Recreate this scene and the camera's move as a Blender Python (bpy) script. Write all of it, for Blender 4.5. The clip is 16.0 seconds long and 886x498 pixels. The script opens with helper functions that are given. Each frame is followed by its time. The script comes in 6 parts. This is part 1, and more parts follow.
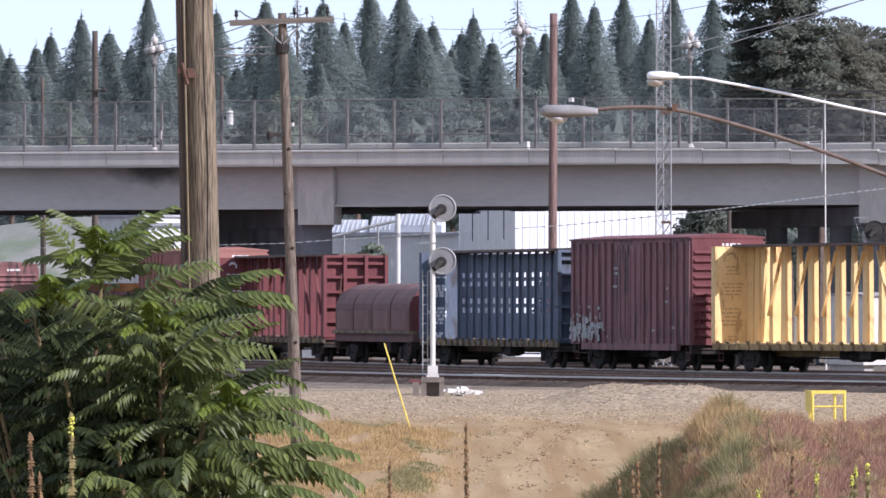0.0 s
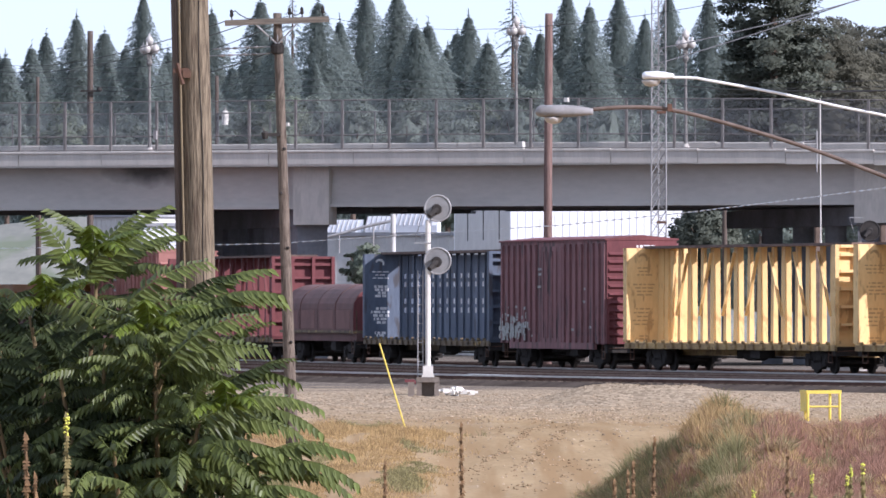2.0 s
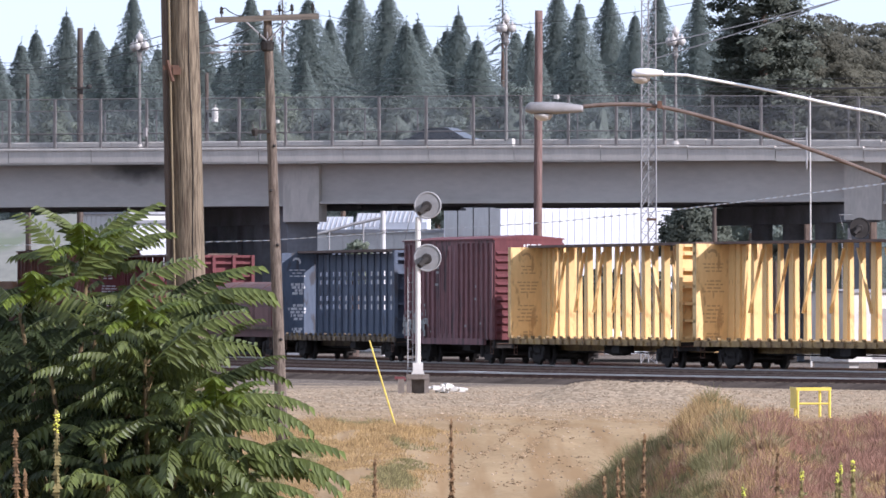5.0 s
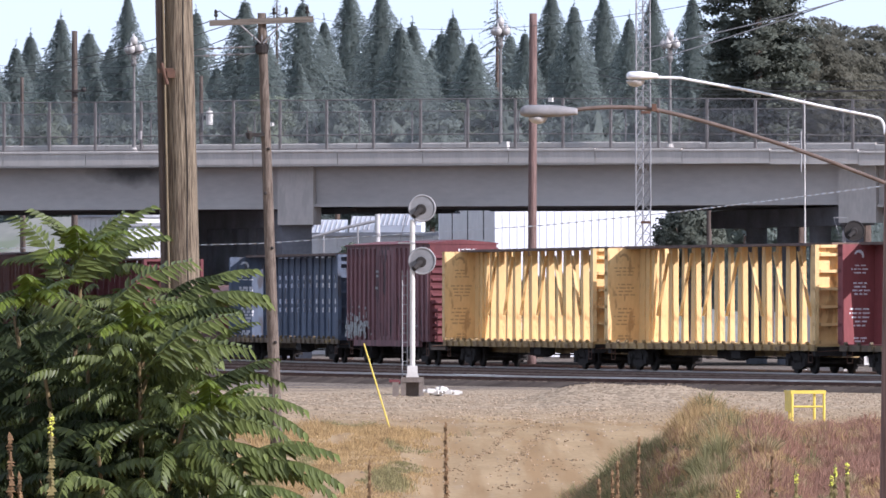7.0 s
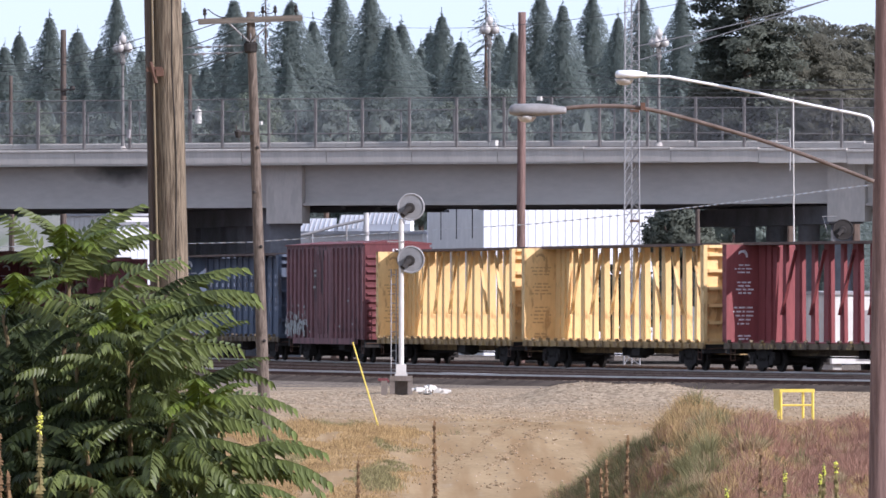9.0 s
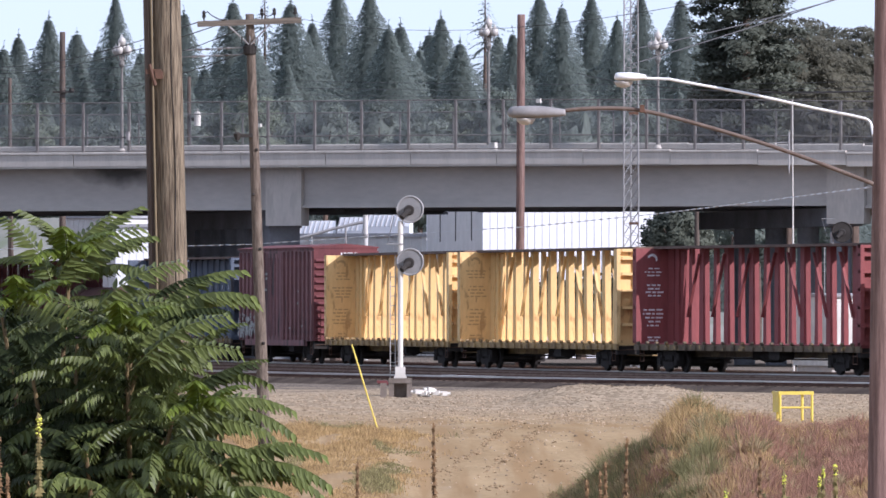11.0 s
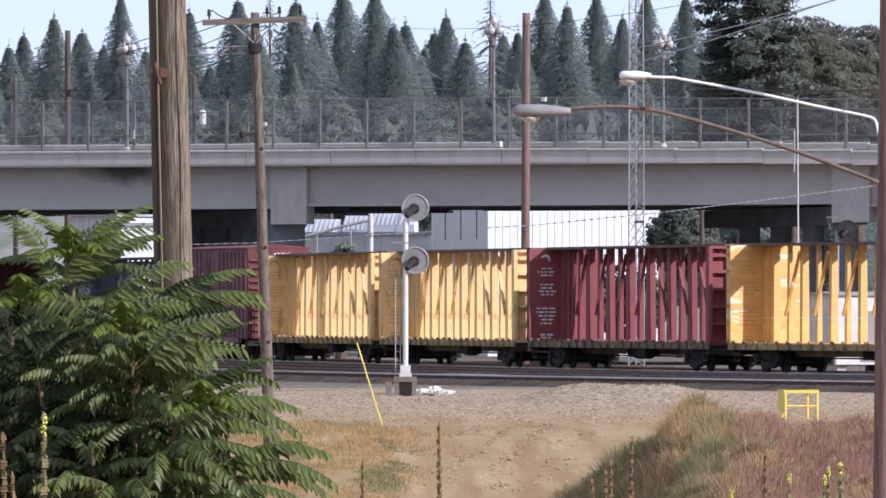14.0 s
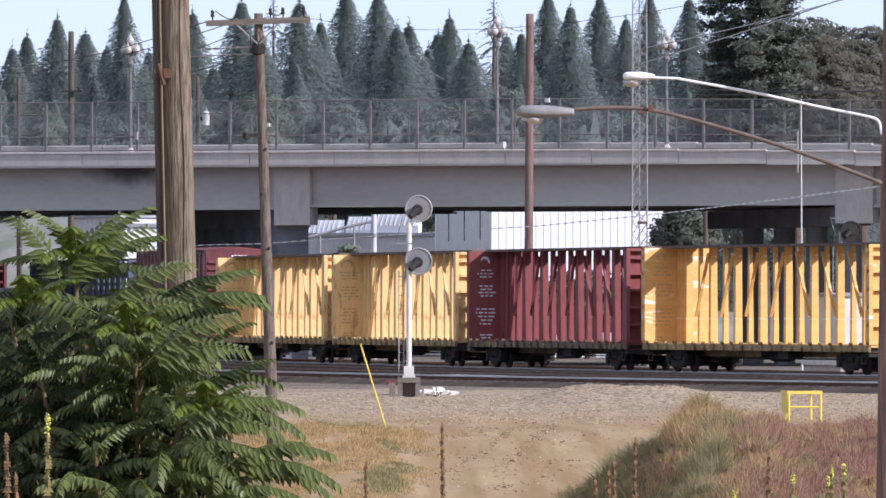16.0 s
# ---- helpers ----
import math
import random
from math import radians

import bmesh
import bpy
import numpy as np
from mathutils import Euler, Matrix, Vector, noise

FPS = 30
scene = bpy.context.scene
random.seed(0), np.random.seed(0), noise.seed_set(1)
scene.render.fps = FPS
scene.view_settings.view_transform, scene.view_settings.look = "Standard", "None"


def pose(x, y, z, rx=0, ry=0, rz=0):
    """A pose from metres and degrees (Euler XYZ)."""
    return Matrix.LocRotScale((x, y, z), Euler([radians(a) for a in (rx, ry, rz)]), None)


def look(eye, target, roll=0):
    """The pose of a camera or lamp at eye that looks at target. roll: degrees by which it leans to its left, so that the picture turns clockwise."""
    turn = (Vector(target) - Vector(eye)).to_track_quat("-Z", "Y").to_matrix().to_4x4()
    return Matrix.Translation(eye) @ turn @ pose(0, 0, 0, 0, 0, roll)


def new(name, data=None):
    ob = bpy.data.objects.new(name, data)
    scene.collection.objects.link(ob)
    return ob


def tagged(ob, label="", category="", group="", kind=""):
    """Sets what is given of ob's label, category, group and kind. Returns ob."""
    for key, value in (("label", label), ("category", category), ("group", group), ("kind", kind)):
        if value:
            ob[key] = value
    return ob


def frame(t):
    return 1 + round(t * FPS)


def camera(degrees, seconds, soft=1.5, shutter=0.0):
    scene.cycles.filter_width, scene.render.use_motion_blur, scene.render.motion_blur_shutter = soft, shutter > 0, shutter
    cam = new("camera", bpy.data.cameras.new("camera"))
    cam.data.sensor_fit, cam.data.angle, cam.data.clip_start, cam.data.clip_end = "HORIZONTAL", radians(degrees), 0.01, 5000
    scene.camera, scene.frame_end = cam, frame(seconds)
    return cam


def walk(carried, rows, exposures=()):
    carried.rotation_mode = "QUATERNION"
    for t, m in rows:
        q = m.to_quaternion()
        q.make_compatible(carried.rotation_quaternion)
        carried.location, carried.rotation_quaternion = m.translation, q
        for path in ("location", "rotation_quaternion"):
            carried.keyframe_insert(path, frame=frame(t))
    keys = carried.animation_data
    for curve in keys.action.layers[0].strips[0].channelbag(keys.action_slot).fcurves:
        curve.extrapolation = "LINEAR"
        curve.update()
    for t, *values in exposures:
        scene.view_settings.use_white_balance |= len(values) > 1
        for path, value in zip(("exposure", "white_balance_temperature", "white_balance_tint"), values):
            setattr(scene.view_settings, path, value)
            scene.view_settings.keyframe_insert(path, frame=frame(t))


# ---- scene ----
cam = camera(5.441, 16.0, soft=1.6)
WALK = [
    (0, pose(0, 0, 2.48, 90.3507, 0, 0.0000)),
    (0.5, pose(0, 0, 2.48, 90.3507, 0, -0.0134)),
    (1, pose(0, 0, 2.48, 90.3561, 0, -0.0346)),
    (1.5, pose(0, 0, 2.48, 90.3507, 0, -0.0505)),
    (2, pose(0, 0, 2.48, 90.3507, 0, -0.0293)),
    (2.5, pose(0, 0, 2.48, 90.3507, 0, -0.0561)),
    (3, pose(0, 0, 2.48, 90.3507, 0, -0.0665)),
    (3.5, pose(0, 0, 2.48, 90.3507, 0, -0.0825)),
    (4, pose(0, 0, 2.48, 90.3455, 0, -0.0879)),
    (6.5, pose(0, 0, 2.48, 90.3242, 0, -0.1144)),
    (7, pose(0, 0, 2.48, 90.3509, 0, -0.1252)),
    (7.5, pose(0, 0, 2.48, 90.3559, 0, -0.1252)),
    (8, pose(0, 0, 2.48, 90.3347, 0, -0.1304)),
    (8.5, pose(0, 0, 2.48, 90.3559, 0, -0.1783)),
    (9, pose(0, 0, 2.48, 90.3427, 0, -0.1941)),
    (11.5, pose(0, 0, 2.48, 90.3586, 0, -0.1995)),
    (12, pose(0, 0, 2.48, 90.3507, 0, -0.1943)),
    (12.5, pose(0, 0, 2.48, 90.3507, 0, -0.1835)),
    (13, pose(0, 0, 2.48, 90.3508, 0, -0.1783)),
    (13.5, pose(0, 0, 2.48, 90.3507, 0, -0.1728)),
    (14, pose(0, 0, 2.48, 90.3480, 0, -0.1675)),
    (14.5, pose(0, 0, 2.48, 90.3454, 0, -0.1570)),
    (15, pose(0, 0, 2.48, 90.3348, 0, -0.1464)),
    (15.5, pose(0, 0, 2.48, 90.3402, 0, -0.1412)),
    (16, pose(0, 0, 2.48, 90.3534, 0, -0.1464)),
]
walk(cam, WALK, [(0, 0.6, 5620, 22), (3.5, 0.66, 5620, 22), (7, 0.62, 5620, 22), (9, 0.57, 5620, 22), (12.5, 0.49, 5620, 22), (16, 0.48, 5620, 22)])

# ---- light ----
SUN = Vector((0.77, -0.41, 0.49)).normalized()
sun_data = bpy.data.lights.new("sun", "SUN")
sun_data.energy, sun_data.angle, sun_data.color = 4.5, radians(0.5), (1.0, 0.93, 0.84)
sun = new("sun", sun_data)
sun.matrix_world = look(SUN * 100, (0, 0, 0))
world = bpy.data.worlds.new("sky")
scene.world = world
world.use_nodes = True
sky = world.node_tree.nodes.new("ShaderNodeTexSky")
sky.sky_type, sky.sun_disc = "NISHITA", False
sky.sun_elevation, sky.sun_rotation = math.asin(SUN.z), math.atan2(SUN.x, SUN.y)
sky.air_density, sky.dust_density, sky.ozone_density = 1.0, 0.25, 1.2
sky.altitude = 3500
backdrop_node = world.node_tree.nodes["Background"]
backdrop_node.inputs["Strength"].default_value = 0.113
# a thin summer haze evens the sky out
veil = world.node_tree.nodes.new("ShaderNodeMix")
veil.data_type = "RGBA"
veil.inputs["Factor"].default_value, veil.inputs["B"].default_value = 0.8, (5.0, 5.5, 5.9, 1)
world.node_tree.links.new(sky.outputs[0], veil.inputs["A"])
world.node_tree.links.new(veil.outputs["Result"], backdrop_node.inputs["Color"])


# ---- materials ----
def material(name, colour, dark=None, rough=0.7, metal=0.0, scale=3.0, fine=40.0, bump=0.15, streak=(1, 1, 1), spots=None,
             spot_scale=2.0, spot_at=0.6, island=0.0, each=0.0, spec=0.3, through_light=0.0):
    """Two scales of variation between colour and dark, spots of a third colour, fine relief."""
    m = bpy.data.materials.new(name)
    m.use_nodes = True
    n, l = m.node_tree.nodes, m.node_tree.links
    b = n["Principled BSDF"]
    b.inputs["Roughness"].default_value, b.inputs["Metallic"].default_value = rough, metal
    b.inputs["Specular IOR Level"].default_value = spec
    dark = dark or tuple(c * 0.7 for c in colour)
    where = n.new("ShaderNodeTexCoord")
    turn = n.new("ShaderNodeMapping")
    turn.inputs["Scale"].default_value = streak
    l.new(where.outputs["Object"], turn.inputs["Vector"])
    big, small = n.new("ShaderNodeTexNoise"), n.new("ShaderNodeTexNoise")
    for node, s in ((big, scale), (small, fine)):
        node.inputs["Scale"].default_value, node.inputs["Detail"].default_value = s, 5.0
        l.new(turn.outputs[0], node.inputs["Vector"])
    add = n.new("ShaderNodeMath")
    add.operation = "MULTIPLY_ADD"
    add.inputs[1].default_value = 0.45
    l.new(small.outputs["Fac"], add.inputs[0])
    l.new(big.outputs["Fac"], add.inputs[2])
    ramp = n.new("ShaderNodeMapRange")
    ramp.inputs["From Min"].default_value, ramp.inputs["From Max"].default_value = 0.5, 0.95
    l.new(add.outputs[0], ramp.inputs["Value"])
    mix = n.new("ShaderNodeMix")
    mix.data_type = "RGBA"
    mix.inputs["A"].default_value, mix.inputs["B"].default_value = (*dark, 1), (*colour, 1)
    l.new(ramp.outputs[0], mix.inputs["Factor"])
    out = mix.outputs["Result"]
    if spots:
        blot = n.new("ShaderNodeTexNoise")
        blot.inputs["Scale"].default_value, blot.inputs["Detail"].default_value = spot_scale, 7.0
        l.new(turn.outputs[0], blot.inputs["Vector"])
        cut = n.new("ShaderNodeMapRange")
        cut.inputs["From Min"].default_value, cut.inputs["From Max"].default_value = spot_at, spot_at + 0.08
        l.new(blot.outputs["Fac"], cut.inputs["Value"])
        mix2 = n.new("ShaderNodeMix")
        mix2.data_type = "RGBA"
        mix2.inputs["B"].default_value = (*spots, 1)
        l.new(cut.outputs[0], mix2.inputs["Factor"])
        l.new(out, mix2.inputs["A"])
        out = mix2.outputs["Result"]
    if island or each:
        hsv = n.new("ShaderNodeHueSaturation")
        vary = n.new("ShaderNodeNewGeometry" if island else "ShaderNodeObjectInfo")
        span = n.new("ShaderNodeMapRange")
        w = island or each
        span.inputs["To Min"].default_value, span.inputs["To Max"].default_value = 1 - w, 1 + w
        l.new(vary.outputs["Random Per Island" if island else "Random"], span.inputs["Value"])
        l.new(span.outputs[0], hsv.inputs["Value"])
        l.new(out, hsv.inputs["Color"])
        out = hsv.outputs["Color"]
    l.new(out, b.inputs["Base Color"])
    if bump:
        relief = n.new("ShaderNodeBump")
        relief.inputs["Strength"].default_value, relief.inputs["Distance"].default_value = bump, 0.02
        l.new(add.outputs[0], relief.inputs["Height"])
        l.new(relief.outputs[0], b.inputs["Normal"])
    if through_light:
        glow = n.new("ShaderNodeBsdfTranslucent")
        l.new(out, glow.inputs["Color"])
        both = n.new("ShaderNodeMixShader")
        both.inputs[0].default_value = through_light
        l.new(b.outputs[0], both.inputs[1])
        l.new(glow.outputs[0], both.inputs[2])
        l.new(both.outputs[0], n["Material Output"].inputs["Surface"])
    return m


WOOD_POLE = material("weathered_pole_wood", (0.27, 0.215, 0.145), (0.06, 0.045, 0.03), 0.95, scale=5, fine=13, bump=1.0, streak=(11, 11, 0.7), spots=(0.09, 0.062, 0.043), spot_scale=1.3, spot_at=0.6)
WOOD_DARK = material("creosoted_pole_wood", (0.13, 0.1, 0.08), (0.06, 0.045, 0.036), 0.85, scale=2.5, fine=25, bump=0.5, streak=(9, 9, 0.5))
WOOD_RED = material("red_brown_pole_wood", (0.23, 0.15, 0.125), (0.1, 0.06, 0.05), 0.85, scale=2.5, fine=25, bump=0.5, streak=(9, 9, 0.5))
WOOD_KNOTTY = material("knotty_grey_pole_wood", (0.2, 0.16, 0.125), (0.075, 0.056, 0.042), 0.95, scale=4, fine=14, bump=1.0, streak=(7, 7, 0.9), spots=(0.05, 0.038, 0.03), spot_scale=2.0, spot_at=0.58)
WOOD_ARM = material("grey_crossarm_wood", (0.2, 0.172, 0.138), (0.1, 0.083, 0.066), 0.9, scale=2.5, fine=25, bump=0.5, streak=(0.5, 9, 9))
CONCRETE = material("bridge_concrete", (0.54, 0.495, 0.44), (0.4, 0.368, 0.328), 0.9, scale=0.6, fine=6, bump=0.2, streak=(1.6, 1.6, 0.5), spots=(0.43, 0.395, 0.35), spot_scale=0.9, spot_at=0.58)
GIRDER = material("painted_girder", (0.51, 0.475, 0.43), (0.4, 0.37, 0.335), 0.8, scale=0.35, fine=5, bump=0.1, streak=(0.4, 0.4, 1.0), spots=(0.2, 0.19, 0.18), spot_scale=0.22, spot_at=0.68)
STEEL = material("galvanised_steel", (0.36, 0.35, 0.34), (0.24, 0.23, 0.22), 0.55, 0.3, scale=4, fine=30)
FENCE = material("weathered_fence_steel", (0.23, 0.212, 0.195), (0.14, 0.125, 0.115), 0.7, 0.2, scale=4, fine=30)
WIRE = material("fence_wire", (0.3, 0.3, 0.3), (0.22, 0.22, 0.22), 0.6, 0.2)
CABLE = material("grey_weathered_cable", (0.12, 0.12, 0.12), (0.08, 0.08, 0.08), 0.9, spec=0.0)
# Darkened concrete: the shade under the bridge is put into the colour.
UNDER_DECK_SHADE = material("deck_shade_concrete", (0.225, 0.23, 0.245), (0.14, 0.145, 0.155), 0.95, scale=0.6, fine=6, spec=0.05)
STAINED = material("stained_concrete", (0.24, 0.2, 0.165), (0.13, 0.105, 0.085), 0.9, scale=2, fine=20)
BRIGHT_CABLE = material("bare_aluminium_cable", (0.6, 0.6, 0.6), (0.45, 0.45, 0.45), 0.5, 0.4, scale=1.5, fine=20)
WHITE = material("white_paint", (0.68, 0.645, 0.58), (0.52, 0.485, 0.43), 0.5, scale=2, fine=20, bump=0.05)
GREY_PAINT = material("grey_enamel", (0.33, 0.305, 0.29), (0.25, 0.23, 0.22), 0.55, scale=3, fine=20, bump=0.05)
DISC = material("signal_disc_back", (0.25, 0.245, 0.24), (0.17, 0.165, 0.16), 0.6, scale=3, fine=20)
BLACK = material("sooty_black", (0.055, 0.049, 0.044), (0.03, 0.027, 0.025), 0.9, scale=3, fine=30, spec=0.08)
RUST = material("rusty_steel", (0.15, 0.08, 0.05), (0.07, 0.04, 0.03), 0.8, scale=3, fine=30)
ARM = material("rusted_lamp_arm", (0.18, 0.135, 0.11), (0.1, 0.07, 0.055), 0.8, scale=5, fine=40)
CONDUIT = material("faded_yellow_conduit", (0.23, 0.18, 0.105), (0.16, 0.125, 0.075), 0.7, scale=5, fine=30)
YELLOW = material("safety_yellow", (0.74, 0.57, 0.1), (0.6, 0.45, 0.08), 0.5, scale=5, fine=30, bump=0.05)
CAR_YELLOW = material("freight_yellow", (0.82, 0.57, 0.255), (0.66, 0.435, 0.18), 0.6, scale=0.9, fine=10, streak=(1, 1, 0.35), spots=(0.46, 0.28, 0.115), spot_scale=3.0, spot_at=0.57)
CAR_ORANGE = material("faded_orange_yellow", (0.76, 0.45, 0.14), (0.58, 0.325, 0.095), 0.6, scale=0.8, fine=9, streak=(1, 0.6, 2.6), spots=(0.78, 0.66, 0.5), spot_scale=1.6, spot_at=0.6)
CAR_RED = material("oxide_red", (0.27, 0.075, 0.07), (0.17, 0.045, 0.045), 0.65, scale=0.8, fine=9, streak=(1, 1, 0.3), spots=(0.12, 0.04, 0.04), spot_scale=1.8, spot_at=0.62)
CAR_BRIGHT_RED = material("mineral_red", (0.19, 0.058, 0.056), (0.115, 0.034, 0.036), 0.65, scale=0.8, fine=9, streak=(1, 1, 0.3), spots=(0.13, 0.05, 0.045), spot_scale=1.8, spot_at=0.6)
CAR_MAROON = material("maroon_paint", (0.275, 0.13, 0.125), (0.145, 0.073, 0.073), 0.7, scale=1.3, fine=13, streak=(1, 1, 0.2), spots=(0.085, 0.056, 0.054), spot_scale=3.0, spot_at=0.53)
CAR_BLUE = material("faded_blue", (0.13, 0.155, 0.2), (0.066, 0.08, 0.108), 0.65, scale=0.8, fine=9, streak=(1, 1, 0.3), spots=(0.075, 0.072, 0.078), spot_scale=2.4, spot_at=0.54)
CAR_COIL = material("brown_red_cover", (0.175, 0.088, 0.076), (0.1, 0.055, 0.049), 0.7, scale=0.8, fine=9, spots=(0.15, 0.08, 0.07), spot_scale=2, spot_at=0.56)
CAR_PANEL = material("paler_brown_paint", (0.24, 0.13, 0.11), (0.16, 0.085, 0.075), 0.75, scale=1, fine=9)
CAR_PINK = material("faded_salmon", (0.36, 0.165, 0.135), (0.26, 0.115, 0.09), 0.7, scale=0.8, fine=9)
CAR_LOAD = material("orange_brown_paint", (0.4, 0.17, 0.05), (0.28, 0.1, 0.011), 0.7, scale=0.8, fine=9)
CHORD = material("grimy_top_chord", (0.16, 0.11, 0.085), (0.09, 0.06, 0.05), 0.8, scale=2, fine=15)
SILL = material("grimy_side_sill", (0.2, 0.15, 0.09), (0.08, 0.06, 0.045), 0.8, scale=1.5, fine=15, spots=(0.36, 0.25, 0.1), spot_scale=3, spot_at=0.6)
SILL_YELLOW = material("worn_yellow_sill", (0.45, 0.31, 0.13), (0.15, 0.1, 0.06), 0.8, scale=1.5, fine=15, spots=(0.1, 0.075, 0.05), spot_scale=4, spot_at=0.6)
LETTER = material("white_stencil", (0.82, 0.81, 0.79), (0.6, 0.57, 0.56), 0.7, scale=6, fine=40)
LETTER_DARK = material("faded_dark_stencil", (0.52, 0.34, 0.15), (0.42, 0.27, 0.12), 0.7)
GRAFFITI = material("pale_spray_paint", (0.42, 0.42, 0.38), (0.2, 0.2, 0.19), 0.7, scale=6, fine=30)
RAIL = material("rail_steel", (0.14, 0.085, 0.065), (0.08, 0.048, 0.038), 0.85, 0.0, scale=2, fine=20, spec=0.0)
BANK = material("dry_hill_grass", (0.24, 0.235, 0.2), (0.15, 0.155, 0.135), 0.95, scale=0.3, fine=2, spots=(0.14, 0.16, 0.11), spot_scale=0.25, spot_at=0.55)
RAIL_WORN = material("worn_rail_head", (0.24, 0.185, 0.15), (0.14, 0.1, 0.08), 0.8, 0.0, scale=2, fine=20, spec=0.0)
RAIL_TOP = material("polished_rail_head", (0.62, 0.6, 0.57), (0.36, 0.33, 0.3), 0.32, 0.85, scale=0.5, fine=6)
SLEEPER = material("tarred_sleeper", (0.13, 0.102, 0.08), (0.05, 0.04, 0.032), 0.9, spec=0.0, scale=3, fine=20, island=0.35)
SIDING = material("white_metal_siding", (0.82, 0.82, 0.83), (0.72, 0.72, 0.74), 0.5, scale=1, fine=8, bump=0.03)
# Grey siding; for walls turned from the sun it holds their shade.
SIDING_GREY_SHADE = material("grey_shade_siding", (0.58, 0.56, 0.53), (0.48, 0.465, 0.44), 0.6, scale=1, fine=8, bump=0.03)
ROOFING = material("grey_roofing", (0.35, 0.35, 0.36), (0.25, 0.25, 0.26), 0.7, scale=1, fine=8)
ASPHALT = material("asphalt", (0.06, 0.06, 0.06), (0.04, 0.04, 0.04), 0.9, scale=1, fine=30)
CAR_PAINT = material("dark_car_paint", (0.03, 0.032, 0.036), None, 0.25, spec=0.6)
GLASS_DARK = material("tinted_glass", (0.02, 0.022, 0.025), None, 0.08, spec=0.6, bump=0)
TYRE = material("tyre_rubber", (0.02, 0.02, 0.02), None, 0.9)
# Paler and greyer than real needles: distance haze is mixed into this colour.
NEEDLE = material("hazed_conifer_needles", (0.232, 0.272, 0.248), (0.182, 0.214, 0.196), 0.8, scale=0.25, fine=2, island=0.14, each=0, spec=0.0, through_light=0.68, bump=0)
CEDAR = material("cedar_needles", (0.16, 0.175, 0.135), (0.105, 0.115, 0.093), 0.8, scale=0.4, fine=3, island=0.25, spec=0.05, through_light=0.4, bump=0)
NEEDLE_DARK = material("olive_foliage", (0.168, 0.163, 0.122), (0.118, 0.117, 0.092), 0.8, scale=0.4, fine=3, island=0.08, spec=0.05, through_light=0.42, bump=0)
# Lightened base colour; the far trees' haze is painted in here as well.
BROADLEAF = material("hazed_broadleaf_foliage", (0.225, 0.26, 0.222), (0.178, 0.206, 0.178), 0.8, scale=0.3, fine=3, island=0.1, spec=0.1, through_light=0.45, bump=0)
WEED = material("dusty_weed_leaf", (0.25, 0.25, 0.12), (0.14, 0.145, 0.065), 0.85, scale=2, fine=12, island=0.45, spec=0.1, through_light=0.3)
# Yellower trees, likewise paled for haze.
BROADLEAF_LIGHT = material("yellow_green_foliage", (0.24, 0.272, 0.205), (0.18, 0.205, 0.155), 0.8, scale=0.3, fine=3, island=0.2, spec=0.1, through_light=0.45, bump=0)
BARK = material("bark", (0.14, 0.1, 0.075), (0.07, 0.05, 0.04), 0.9, scale=3, fine=20)
LEAF = material("ailanthus_leaflet", (0.15, 0.18, 0.045), (0.055, 0.072, 0.018), 0.48, scale=2.5, fine=15, island=0.42, spec=0.35, through_light=0.28, bump=0.1)
# Dark copy of LEAF: the shrub's inner shade is put into its colour.
LEAF_SHADE = material("shaded_ailanthus_leaflet", (0.035, 0.047, 0.015), (0.014, 0.02, 0.007), 0.6, scale=2.5, fine=15, island=0.4, spec=0.12, through_light=0.12, bump=0.1)
LEAF_YOUNG = material("young_ailanthus_leaflet", (0.17, 0.225, 0.03), (0.1, 0.135, 0.02), 0.45, scale=2.5, fine=15, island=0.3, spec=0.3, through_light=0.35, bump=0.1)
STEM = material("reddish_green_stem", (0.19, 0.14, 0.06), (0.12, 0.08, 0.04), 0.7, scale=6, fine=30)
MULLEIN = material("dry_mullein", (0.2, 0.12, 0.055), (0.1, 0.06, 0.03), 0.9, scale=12, fine=60, bump=0.6)
MULLEIN_GREEN = material("mullein_green", (0.2, 0.16, 0.06), (0.12, 0.1, 0.04), 0.9, scale=12, fine=60)
BLOOM = material("mullein_bloom", (0.72, 0.68, 0.1), (0.45, 0.5, 0.08), 0.8, scale=12, fine=60)
DRY_GRASS = material("dry_grass", (0.48, 0.335, 0.155), (0.3, 0.2, 0.09), 0.85, scale=1.1, fine=3, island=0.45, through_light=0.25, bump=0)
GREEN_GRASS = material("olive_grass", (0.34, 0.3, 0.14), (0.18, 0.158, 0.072), 0.85, scale=2.2, fine=5, island=0.5, through_light=0.42, bump=0)
GREEN_CLUMP = material("weed_green", (0.28, 0.255, 0.12), (0.15, 0.142, 0.062), 0.85, scale=1.5, fine=5, island=0.4, through_light=0.35, bump=0)
STRAW_CLUMP = material("bleached_straw", (0.46, 0.36, 0.21), (0.3, 0.22, 0.115), 0.85, scale=1.5, fine=5, island=0.35, through_light=0.35, bump=0)
RED_GRASS = material("reddish_seed_grass", (0.38, 0.215, 0.15), (0.225, 0.128, 0.09), 0.85, scale=0.9, fine=4, island=0.4, through_light=0.3, bump=0)
STONE = material("gravel_stone", (0.36, 0.28, 0.19), (0.22, 0.165, 0.11), 0.95, scale=4, fine=30, island=0.45, spec=0.0)
CLOD = material("brown_dirt_clod", (0.3, 0.215, 0.125), (0.19, 0.132, 0.078), 0.95, scale=4, fine=30, island=0.35, spec=0.0)
LAMP_GREY = material("weathered_lamp_grey", (0.27, 0.255, 0.245), (0.2, 0.19, 0.18), 0.6, scale=5, fine=25, bump=0.05)
